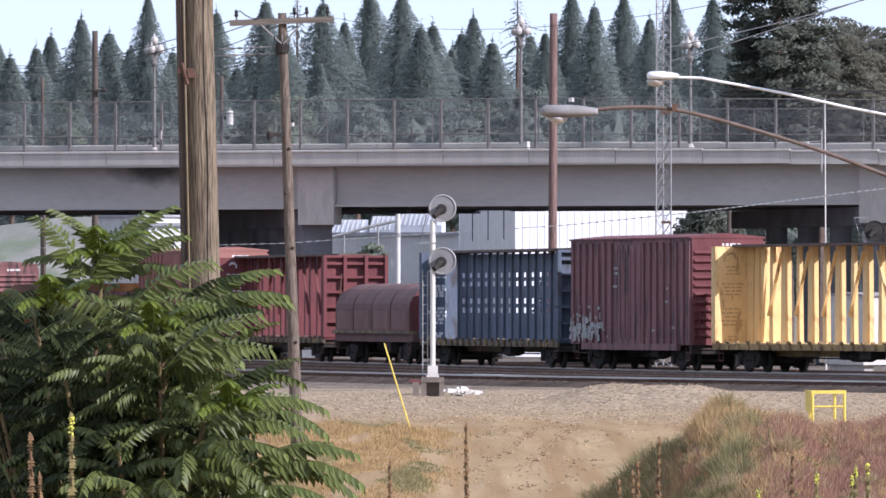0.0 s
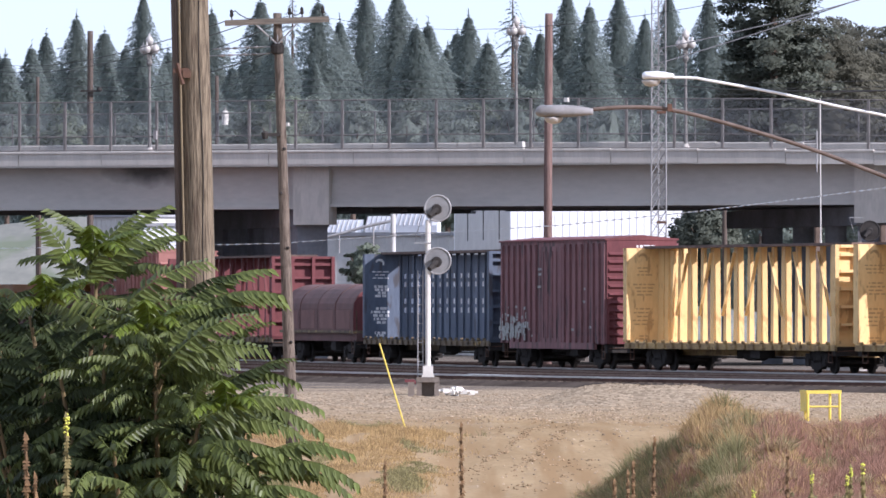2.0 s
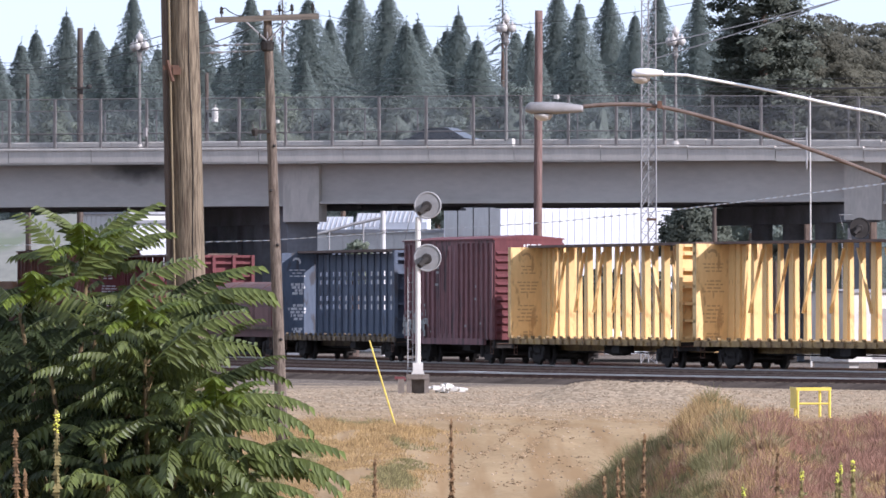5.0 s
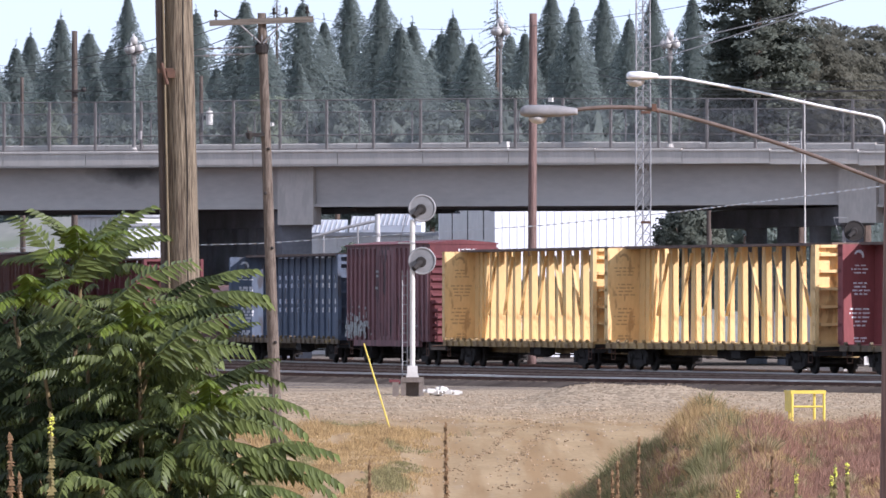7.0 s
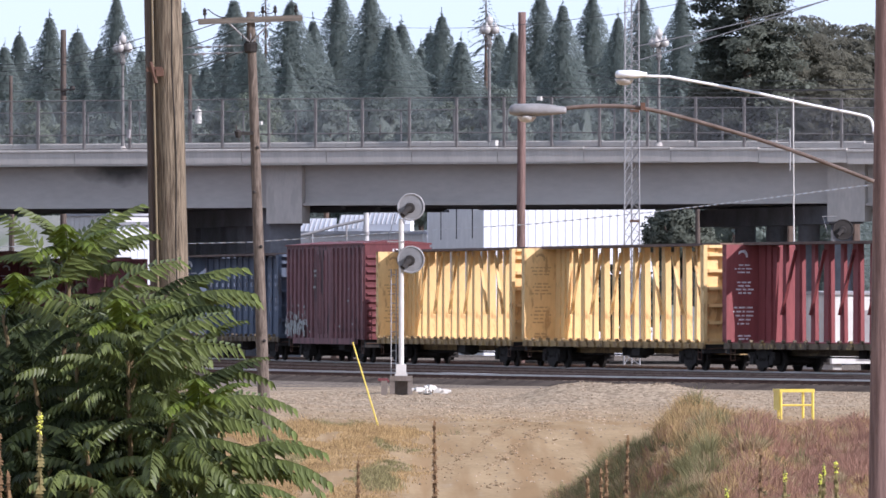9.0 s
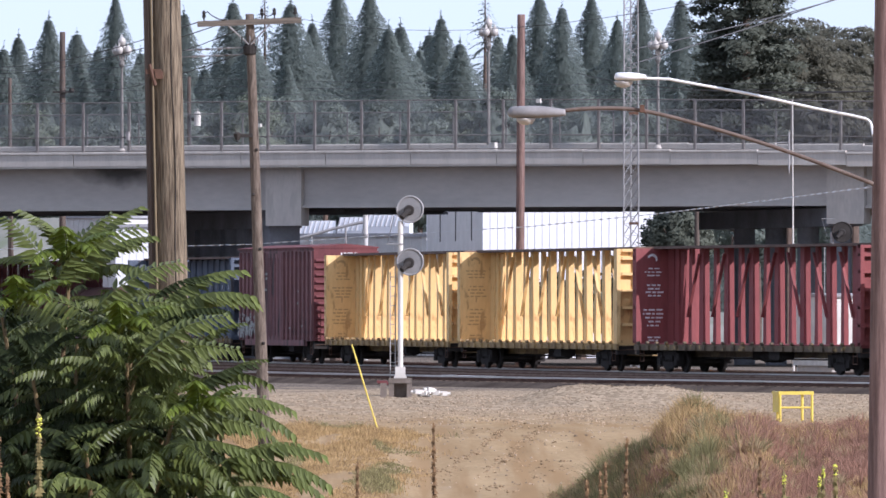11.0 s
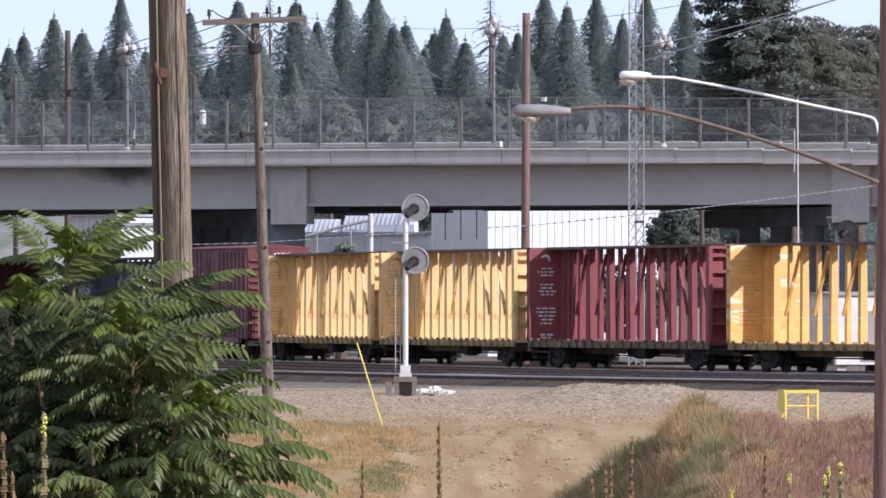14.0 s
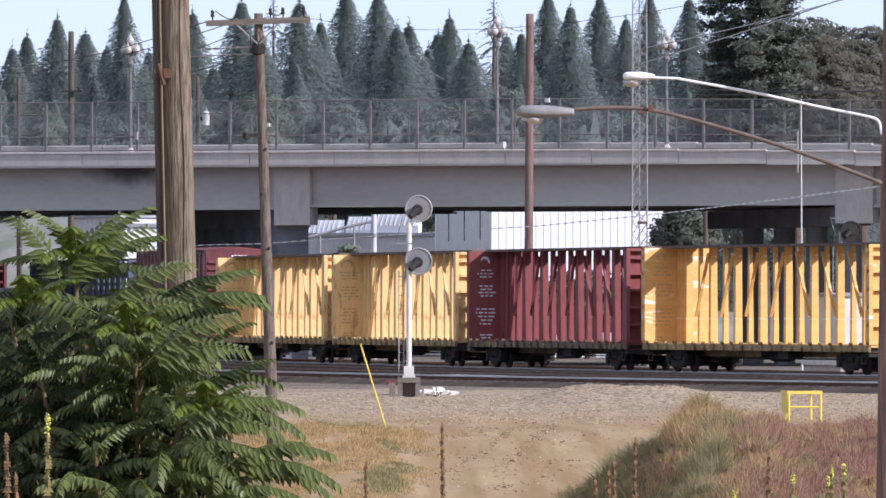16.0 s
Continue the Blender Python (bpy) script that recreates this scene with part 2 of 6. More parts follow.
LAMP_WHITE = material("bright_white_enamel", (0.84, 0.83, 0.81), (0.76, 0.75, 0.73), 0.4, scale=3, fine=20, bump=0.02)
LAMP_POST = material("lamp_post_paint", (0.2, 0.19, 0.175), (0.13, 0.12, 0.11), 0.7, scale=4, fine=30)
LAMP_GLASS = material("lamp_globe", (0.5, 0.47, 0.43), (0.36, 0.33, 0.3), 0.3, spec=0.6, bump=0)


def ground_material():
    """Gravel, dust and dirt in broad drifts, with small stones. Noise is stretched in depth to suit the camera's low
    view.
    """
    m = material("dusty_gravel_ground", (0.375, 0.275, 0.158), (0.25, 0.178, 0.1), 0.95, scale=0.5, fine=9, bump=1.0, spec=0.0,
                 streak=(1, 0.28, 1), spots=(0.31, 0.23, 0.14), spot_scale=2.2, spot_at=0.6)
    n, l = m.node_tree.nodes, m.node_tree.links
    b = n["Principled BSDF"]
    dirt = b.inputs["Base Color"].links[0].from_socket
    where, split, wave = n.new("ShaderNodeTexCoord"), n.new("ShaderNodeSeparateXYZ"), n.new("ShaderNodeTexNoise")
    l.new(where.outputs["Object"], split.inputs[0])
    l.new(where.outputs["Object"], wave.inputs["Vector"])
    wave.inputs["Scale"].default_value, wave.inputs["Detail"].default_value = 0.3, 6.0
    shift = n.new("ShaderNodeMath")
    shift.operation, shift.inputs[1].default_value = "MULTIPLY_ADD", 70.0
    l.new(wave.outputs["Fac"], shift.inputs[0])
    l.new(split.outputs["Y"], shift.inputs[2])
    zone = n.new("ShaderNodeMapRange")
    zone.inputs["From Min"].default_value, zone.inputs["From Max"].default_value = 255, 300
    l.new(shift.outputs[0], zone.inputs["Value"])
    pebble = n.new("ShaderNodeTexVoronoi")
    pebble.inputs["Scale"].default_value = 9.0
    squeeze = n.new("ShaderNodeMapping")
    squeeze.inputs["Scale"].default_value = (1, 0.25, 1)
    l.new(where.outputs["Object"], squeeze.inputs["Vector"])
    l.new(squeeze.outputs[0], pebble.inputs["Vector"])
    stone = n.new("ShaderNodeMix")
    stone.data_type = "RGBA"
    stone.inputs["A"].default_value, stone.inputs["B"].default_value = (0.16, 0.122, 0.083, 1), (0.42, 0.335, 0.23, 1)
    l.new(pebble.outputs["Color"], stone.inputs["Factor"])
    # Brown streaks drawn out along y so they show at the camera's flat angle.
    depth_streak, depth_streak_at = n.new("ShaderNodeTexNoise"), n.new("ShaderNodeMapping")
    depth_streak_at.inputs["Rotation"].default_value, depth_streak_at.inputs["Scale"].default_value = (0, 0, 0.02), (1.7, 0.04, 1)
    depth_streak.inputs["Scale"].default_value, depth_streak.inputs["Detail"].default_value = 1.0, 7.0
    l.new(where.outputs["Object"], depth_streak_at.inputs["Vector"])
    l.new(depth_streak_at.outputs[0], depth_streak.inputs["Vector"])
    depth_streak_cut, streaked = n.new("ShaderNodeMapRange"), n.new("ShaderNodeMix")
    depth_streak_cut.inputs["From Min"].default_value, depth_streak_cut.inputs["From Max"].default_value = 0.47, 0.62
    l.new(depth_streak.outputs["Fac"], depth_streak_cut.inputs["Value"])
    streaked.data_type = "RGBA"
    streaked.inputs["B"].default_value = (0.265, 0.178, 0.095, 1)
    l.new(depth_streak_cut.outputs[0], streaked.inputs["Factor"])
    l.new(dirt, streaked.inputs["A"])
    dirt = streaked.outputs["Result"]
    both = n.new("ShaderNodeMix")
    both.data_type = "RGBA"
    l.new(zone.outputs[0], both.inputs["Factor"])
    l.new(dirt, both.inputs["A"])
    l.new(stone.outputs["Result"], both.inputs["B"])
    yard_zone, yard, cinder = n.new("ShaderNodeMapRange"), n.new("ShaderNodeMix"), n.new("ShaderNodeMix")
    yard_zone.inputs["From Min"].default_value, yard_zone.inputs["From Max"].default_value = 345, 362
    l.new(shift.outputs[0], yard_zone.inputs["Value"])
    cinder.data_type = yard.data_type = "RGBA"
    cinder.inputs["A"].default_value, cinder.inputs["B"].default_value = (0.08, 0.068, 0.057, 1), (0.23, 0.192, 0.155, 1)
    l.new(pebble.outputs["Color"], cinder.inputs["Factor"])
    l.new(yard_zone.outputs[0], yard.inputs["Factor"])
    l.new(both.outputs["Result"], yard.inputs["A"])
    l.new(cinder.outputs["Result"], yard.inputs["B"])
    l.new(yard.outputs["Result"], b.inputs["Base Color"])
    return m


def ballast_material():
    return material("grey_ballast", (0.112, 0.09, 0.074), (0.05, 0.04, 0.033), 0.95, scale=0.7, fine=14, bump=0.3, spec=0.0)


def add_soot():
    """A smoke stain high on the near girder."""
    n, l = GIRDER.node_tree.nodes, GIRDER.node_tree.links
    b = n["Principled BSDF"]
    paint = b.inputs["Base Color"].links[0].from_socket
    where, move, far, wave = n.new("ShaderNodeTexCoord"), n.new("ShaderNodeMapping"), n.new("ShaderNodeVectorMath"), n.new("ShaderNodeTexNoise")
    move.inputs["Location"].default_value, move.inputs["Scale"].default_value = (15.6 / 2.4, 0, -9.0 / 0.75), (1 / 2.4, 0, 1 / 0.75)
    far.operation = "LENGTH"
    l.new(where.outputs["Object"], move.inputs["Vector"])
    l.new(move.outputs[0], far.inputs[0])
    wave.inputs["Scale"].default_value, wave.inputs["Detail"].default_value = 1.3, 6.0
    l.new(where.outputs["Object"], wave.inputs["Vector"])
    sum_up, span, mix = n.new("ShaderNodeMath"), n.new("ShaderNodeMapRange"), n.new("ShaderNodeMix")
    l.new(far.outputs["Value"], sum_up.inputs[0])
    l.new(wave.outputs["Fac"], sum_up.inputs[1])
    span.inputs["From Min"].default_value, span.inputs["From Max"].default_value = 0.75, 1.6
    span.inputs["To Min"].default_value, span.inputs["To Max"].default_value = 0.85, 0.0
    l.new(sum_up.outputs[0], span.inputs["Value"])
    mix.data_type = "RGBA"
    mix.inputs["B"].default_value = (0.05, 0.05, 0.05, 1)
    l.new(span.outputs[0], mix.inputs["Factor"])
    l.new(paint, mix.inputs["A"])
    l.new(mix.outputs["Result"], b.inputs["Base Color"])


add_soot()
GROUND = ground_material()
BALLAST = ballast_material()


# ---- mesh tools ----
class Shape:
    """Vertices and faces gathered piece by piece."""

    def __init__(self):
        self.v, self.f = [], []

    def add(self, verts, faces):
        o = len(self.v)
        self.v.extend(verts)
        self.f.extend([tuple(i + o for i in f) for f in faces])
        return self

    def box(self, x0, x1, y0, y1, z0, z1, top=1.0):
        cx, cy, hx, hy = (x0 + x1) / 2, (y0 + y1) / 2, (x1 - x0) / 2 * top, (y1 - y0) / 2 * top
        return self.add([(x0, y0, z0), (x1, y0, z0), (x1, y1, z0), (x0, y1, z0),
                         (cx - hx, cy - hy, z1), (cx + hx, cy - hy, z1), (cx + hx, cy + hy, z1), (cx - hx, cy + hy, z1)],
                        [(3, 2, 1, 0), (4, 5, 6, 7), (0, 1, 5, 4), (1, 2, 6, 5), (2, 3, 7, 6), (3, 0, 4, 7)])

    def rod(self, a, b, r, r2=None, n=8):
        a, b = Vector(a), Vector(b)
        r2 = r if r2 is None else r2
        d = (b - a).normalized()
        u = d.orthogonal().normalized()
        w = d.cross(u)
        ring = [(math.cos(2 * math.pi * i / n), math.sin(2 * math.pi * i / n)) for i in range(n)]
        vs = [tuple(a + (u * c + w * s) * r) for c, s in ring] + [tuple(b + (u * c + w * s) * r2) for c, s in ring]
        fs = [(i, (i + 1) % n, n + (i + 1) % n, n + i) for i in range(n)]
        fs += [tuple(range(n - 1, -1, -1)), tuple(range(n, 2 * n))]
        return self.add(vs, fs)

    def tube(self, pts, r, n=6, r2=None):
        pts = [Vector(p) for p in pts]
        vs, fs = [], []
        side = None
        for k, p in enumerate(pts):
            d = (pts[min(k + 1, len(pts) - 1)] - pts[max(k - 1, 0)]).normalized()
            side = (d.orthogonal() if side is None else side - d * side.dot(d)).normalized()
            w = d.cross(side)
            rr = r if r2 is None else r + (r2 - r) * k / (len(pts) - 1)
            vs += [tuple(p + (side * math.cos(2 * math.pi * i / n) + w * math.sin(2 * math.pi * i / n)) * rr) for i in range(n)]
        for k in range(len(pts) - 1):
            fs += [(k * n + i, k * n + (i + 1) % n, (k + 1) * n + (i + 1) % n, (k + 1) * n + i) for i in range(n)]
        fs += [tuple(range(n - 1, -1, -1)), tuple(range((len(pts) - 1) * n, len(pts) * n))]
        return self.add(vs, fs)

    def spin(self, profile, at=(0, 0, 0), axis="z", n=16):
        """A turned body: profile is a list of (radius, height) along the axis."""
        vs, fs = [], []
        for r, h in profile:
            for i in range(n):
                c, s = math.cos(2 * math.pi * i / n) * r, math.sin(2 * math.pi * i / n) * r
                p = {"z": (c, s, h), "y": (s, h, c), "x": (h, c, s)}[axis]
                vs.append((p[0] + at[0], p[1] + at[1], p[2] + at[2]))
        for k in range(len(profile) - 1):
            fs += [(k * n + i, k * n + (i + 1) % n, (k + 1) * n + (i + 1) % n, (k + 1) * n + i) for i in range(n)]
        fs += [tuple(range(n - 1, -1, -1)), tuple(range((len(profile) - 1) * n, len(profile) * n))]
        return self.add(vs, fs)

    def prism(self, outline, x0, x1):
        """An outline in (y, z), drawn out along x."""
        n = len(outline)
        vs = [(x0, y, z) for y, z in outline] + [(x1, y, z) for y, z in outline]
        fs = [(i, (i + 1) % n, n + (i + 1) % n, n + i) for i in range(n)]
        fs += [tuple(range(n - 1, -1, -1)), tuple(range(n, 2 * n))]
        return self.add(vs, fs)

    def mesh(self, name, mat, smooth=False):
        me = bpy.data.meshes.new(name)
        me.from_pydata(self.v, [], self.f)
        me.materials.append(mat)
        me.update()
        if smooth:
            me.shade_smooth()
        else:
            bm = bmesh.new()
            bm.from_mesh(me)
            bmesh.ops.recalc_face_normals(bm, faces=bm.faces) if len(bm.faces) < 4000 else None
            bm.to_mesh(me)
            bm.free()
        return me


def part(name, shape, mat, parent=None, label="", smooth=False):
    ob = new(name, shape if isinstance(shape, bpy.types.Mesh) else shape.mesh(name, mat, smooth))
    if parent:
        ob.parent = parent
    if label:
        ob["label"] = label
    return ob


def thing(name, m, label, category, group="", kind=""):
    ob = new(name)
    ob.matrix_world = m
    return tagged(ob, label, category, group, kind)


def sag(a, b, drop, n=14):
    a, b = Vector(a), Vector(b)
    return [a.lerp(b, i / n) - Vector((0, 0, 4 * drop * (i / n) * (1 - i / n))) for i in range(n + 1)]


# ---- ground ----
def smooth(a, b, v):
    u = min(1.0, max(0.0, (v - a) / (b - a)))
    return u * u * (3 - 2 * u)


def mound(x, y):
    """The grassy bank beside the dirt ramp."""
    u = min(1.0, max(0.0, (x + 0.02 * (y - 150) - 2.65) / 2.2))
    rise = (1.45 * u - 0.45 * u * u) * smooth(0, 0.12, u) * (1 - 0.2 * smooth(4.6, 5.8, x))
    return 2.05 * rise * smooth(118, 146, y) * (1 - smooth(152, 178, y))


def ground_height(x, y):
    z = 0.2 - 1.5 * smooth(70, 112, y) + 0.95 * smooth(162, 206, y)
    hump = mound(x, y)
    z += hump + (min(1.0, hump) * (0.26 * noise.noise(Vector((x * 1.6 - y * 0.07, y * 0.16, 6.0))) + 0.1 * noise.noise(Vector((x * 4.5, y * 1.1, 2.0)))) if hump > 0.01 else 0)
    bank = smooth(1.2, -1.0, x + 0.4) * smooth(150, 185, y) * (1 - smooth(199, 206, y))
    z += 0.22 * bank
    z += 0.5 * math.exp(-((x - 6.2) / 2.8) ** 4) * smooth(262, 276, y) * (1 - smooth(276, 290, y))
    z += 6.0 * smooth(560, 900, y)
    if 60 < y < 300 and abs(x) < 40:
        z += 0.08 * noise.noise(Vector((x * 0.45, y * 0.2, 3.0))) + 0.045 * noise.noise(Vector((x * 1.7, y * 0.5, 7.0))) + 0.02 * noise.noise(Vector((x * 5, y * 1.2, 1.0)))
    return z


def steps(stops):
    out = []
    for a, b, d in stops:
        n = max(1, round((b - a) / d))
        out += [a + (b - a) * i / n for i in range(n)]
    return out + [stops[-1][1]]


def build_ground():
    xs = steps([(-3000, -300, 300), (-300, -40, 20), (-40, -14, 2), (-14, 14, 0.25), (14, 40, 2), (40, 300, 20), (300, 3000, 300)])
    ys = steps([(-600, -40, 60), (-40, 60, 10), (60, 130, 2.5), (130, 215, 0.8), (215, 300, 1.7), (300, 560, 10), (560, 960, 20), (960, 4500, 300)])
    v = [(x, y, ground_height(x, y)) for y in ys for x in xs]
    w = len(xs)
    f = [(j * w + i, j * w + i + 1, (j + 1) * w + i + 1, (j + 1) * w + i) for j in range(len(ys) - 1) for i in range(w - 1)]
    s = Shape()
    s.v, s.f = v, f
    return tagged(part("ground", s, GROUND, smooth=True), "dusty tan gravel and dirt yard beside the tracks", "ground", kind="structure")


build_ground()

# ---- track line ----
LINE_S = [i * 0.5 for i in range(-440, 441)]


def line_turn(s):
    c = max(-30.0, min(190.0, s))
    return 0.31766 - 0.0035495 * c + 8.653e-5 * c * c / 2 - 9.043e-7 * c ** 3 / 6


def build_line():
    pts = {0: (11.619, 351.757)}
    for sign in (1, -1):
        x, y = pts[0]
        for i in range(1, 441):
            a = line_turn(sign * (i - 0.5) * 0.5)
            x, y = x - sign * math.sin(a) * 0.5, y + sign * math.cos(a) * 0.5
            pts[sign * i] = (x, y)
    return [pts[i] for i in range(-440, 441)]


LINE = build_line()


def on_line(s, left=0.0):
    """A point of the track's centre line, s metres along it, moved to its left side."""
    k = min(max((s + 220) / 0.5, 0), 879.999)
    i, u = int(k), k - int(k)
    a = line_turn(s)
    x = LINE[i][0] * (1 - u) + LINE[i + 1][0] * u
    y = LINE[i][1] * (1 - u) + LINE[i + 1][1] * u
    return x - left * math.cos(a), y - left * math.sin(a)


def build_track(left, s0, s1, label, shiny=False):
    track = thing("railway_track", Matrix(), label, "track", "tracks of the yard", "structure")
    stops = [s0 + (s1 - s0) * i / 110 for i in range(111)]
    bed = Shape()
    rows = [[(*on_line(s, left + o), z) for o, z in ((2.6, -0.42), (1.7, -0.17), (-1.7, -0.17), (-2.6, -0.42))] for s in stops]
    bed.v = [p for r in rows for p in r]
    bed.f = [(4 * k + i, 4 * k + i + 1, 4 * k + i + 5, 4 * k + i + 4) for k in range(110) for i in range(3)]
    part("ballast", bed, BALLAST, track)
    for side in (0.7525, -0.7525):
        web, head = Shape(), Shape()
        for sh, w, z0, z1 in ((web, 0.035, -0.16, -0.035), (head, 0.037, -0.035, 0.0)):
            rows = [[(*on_line(s, left + side + o), z) for o, z in ((w, z0), (w, z1), (-w, z1), (-w, z0))] for s in stops]
            sh.v = [p for r in rows for p in r]
            sh.f = [(4 * k + i, 4 * k + (i + 1) % 4, 4 * k + (i + 1) % 4 + 4, 4 * k + i + 4) for k in range(110) for i in range(4)]
        rail = part("rail", web, RAIL, track)
        part("rail_head", head, RAIL_TOP if shiny else RAIL_WORN, rail, "polished rail head" if shiny else "")
    ties = Shape()
    n = int((s1 - s0) / 0.6)
    for k in range(n):
        s = s0 + k * 0.6
        a = line_turn(s)
        c = Vector((*on_line(s, left), -0.165))
        u, w = Vector((-math.cos(a), -math.sin(a), 0)), Vector((-math.sin(a), math.cos(a), 0))
        q = [c + u * e * 1.28 + w * g * 0.115 + Vector((0, 0, h)) for h in (-0.1, 0.02) for e, g in ((-1, -1), (1, -1), (1, 1), (-1, 1))]
        ties.add([tuple(p) for p in q], [(4, 5, 6, 7), (0, 1, 5, 4), (1, 2, 6, 5), (2, 3, 7, 6), (3, 0, 4, 7)])
    tagged(part("sleepers", ties, SLEEPER, track), kind="stuff")
    return track


build_track(0, -90, 215, "main track with grey ballast and tarred sleepers, curving under the bridge", True)
build_track(4.6, -80, 200, "rusty siding track beside the main line")
build_track(9.4, -75, 190, "rusty siding track on grey ballast")
build_track(14.6, -70, 180, "worn track with polished rail heads beside the signal", True)
build_track(-4.8, -60, 215, "far siding track behind the freight cars")


# ---- road bridge ----
BY = 0.0  # the near face, in the bridge's own space
BRIDGE = Matrix.Translation((0, 446, 0)) @ pose(0, 0, 0, 0, 0, -22)


def camber(x):
    """The deck falls off a little to its east end."""
    return -0.00045 * max(0.0, x) ** 2


def build_bridge():
    bridge = thing("road_bridge", BRIDGE, "grey concrete road bridge with painted girders over the railway", "bridge", kind="structure")
    x0, x1, depth = -75, 75, 26.0
    part("deck", Shape().box(x0 + 0.0, x1, BY + 0.5, BY + depth - 0.5, 9.2, 9.5), ASPHALT, bridge, "asphalt roadway")
    for name, y in (("parapet", BY), ("far_parapet", BY + depth - 0.35)):
        n = 34
        step = (x1 - x0) / n
        panel = Shape().prism([(0, 9.3), (0, 9.86), (-0.06, 9.88), (-0.06, 9.96), (-0.04, 9.98), (0.4, 9.98), (0.42, 9.96), (0.42, 9.88), (0.35, 9.86), (0.35, 9.3)], 0.012, step - 0.012).mesh(name, CONCRETE)
        for i in range(n):
            part(name, panel, CONCRETE, bridge).location = (x0 + i * step, y, camber(x0 + i * step) if abs(x0 + i * step) < 30 else camber(30) * (x0 > -99) * (x0 + i * step > 0))
    barrier = Shape().prism([(0, 9.4), (0, 10.29), (0.03, 10.34), (0.22, 10.34), (0.25, 10.29), (0.25, 9.4)], 0.012, step - 0.012).mesh("road_barrier", CONCRETE)
    for i in range(n):
        x = x0 + i * step
        part("road_barrier", barrier, CONCRETE, bridge).location = (x, BY + 2.45, camber(min(x, 30)))
    part("overhang", Shape().box(x0, x1, BY + 0.04, BY + 1.9, 9.2, 9.32), CONCRETE, bridge)
    for k, (a, b, low) in enumerate(((x0, -7.92, 7.22), (-6.04, 20.75, 7.32), (22.65, x1, 7.2))):
        for j in range(6):
            y = BY + 1.25 + j * 4.6
            g = Shape().box(a, b, y, y + 0.2, low + 0.06, 9.2)
            # Inner girders get the darkened colour in place of under-deck shade.
            paint = GIRDER if j == 0 else UNDER_DECK_SHADE
            web = part("girder", g, paint, bridge, "grey painted plate girder" if j == 0 else "inner girder coloured for the shade under the deck")
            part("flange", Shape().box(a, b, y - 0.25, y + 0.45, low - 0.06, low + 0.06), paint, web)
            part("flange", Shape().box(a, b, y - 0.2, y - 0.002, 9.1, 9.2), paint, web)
    turn = 0.634
    for px, narrow in ((-6.98, False), (21.7, True)):
        pier = part("pier", Shape().box(px - 0.93, px + 0.93, BY + 0.9, BY + 1.9, 6.4, 9.2), CONCRETE, bridge, "concrete end block of the pier")
        along = Vector((-math.sin(turn), math.cos(turn), 0))
        across = Vector((math.cos(turn), math.sin(turn), 0))
        start = Vector((px - 0.3, BY + 1.8, 0))
        for a, b, w, z0, z1, nm in ((0, 22, 0.85, 6.3, 7.15, "pier_cap"), (0, 1.5, 0.75, -0.4, 6.3, "column"), (5.2, 7.0, 0.75, -0.4, 6.3, "column"),
                                    (10.6, 12.4, 0.75, -0.4, 6.3, "column"), (16, 17.8, 0.75, -0.4, 6.3, "column")):
            s = Shape().spin([(0.52, z0), (0.52, z1)], ((a + b) / 2, 0, 0), n=18) if narrow and nm == "column" else Shape().box(a, b, -w, w, z0, z1)
            s.v = [tuple(start + along * x + across * -y + Vector((0, 0, z))) for x, y, z in s.v]
            # Pier parts below the deck carry the same painted shade.
            part(nm, s, UNDER_DECK_SHADE, pier)
        if not narrow:
            s = Shape().box(5.5, 21, -0.5, 0.5, -0.4, 6.3)
            s.v = [tuple(start + along * x + across * -y + Vector((0, 0, z))) for x, y, z in s.v]
            part("crash_wall", s, UNDER_DECK_SHADE, pier)
    # abutments that close both ends, out of sight
    for a, b in ((x0 - 60, x0), (x1, x1 + 160)):
        part("abutment", Shape().box(a, b, BY, BY + depth, -0.5, 9.5), CONCRETE, bridge)


build_bridge()


def build_fence(y, count, first, step, label, z0, high, r=0.06):
    fence = thing("bridge_fence", BRIDGE, label, "fence", "fences of the bridge")
    post = Shape().box(-r, r, -r, r, 0, high).mesh("post", FENCE)
    wires = Shape()
    n = 24
    for i in range(-n, n):
        for d in (1, -1):
            a = step * i / n if d > 0 else step * (i + n) / n
            b = a + d * high
            lo, hi = 0.0, high
            ax, az, bx, bz = a, 0.0, b, high
            if d > 0:
                if ax < 0: ax, az = 0.0, -a
                if bx > step: bx, bz = step, step - a
            else:
                if ax > step: ax, az = step, a - step
                if bx < 0: bx, bz = 0.0, a
            if bz - az < 0.02:
                continue
            wires.add([(ax - 0.0045, 0, az), (ax + 0.0045, 0, az), (bx + 0.0045, 0, bz), (bx - 0.0045, 0, bz)], [(0, 1, 2, 3)])
    net = wires.mesh("wire_mesh", WIRE)
    for i in range(count):
        x = first + i * step
        p = part("post", post, FENCE, fence)
        p.location = (x, y, z0 + camber(min(x, 30)))
        if i < count - 1:
            w = part("wire_mesh", net, WIRE, fence)
            w.location = (x, y - 0.03, z0 + camber(min(x + step / 2, 30)))
    x1 = first + (count - 1) * step
    for z in (0.06, 0.72, high - 0.02):
        part("rail", Shape().tube([(first + i * step, y - 0.02, z0 + z + camber(min(first + i * step, 30))) for i in range(count)], 0.028, 6), FENCE, fence)


build_fence(BY + 0.17, 33, -22.08 - 2.434 * 5, 2.434, "tall chain-link fence on steel posts along the bridge parapet", 9.98, 2.42)
build_fence(BY + 25.8, 31, -40.0, 2.9, "far chain-link fence along the bridge's other parapet", 9.98, 2.42, 0.03)


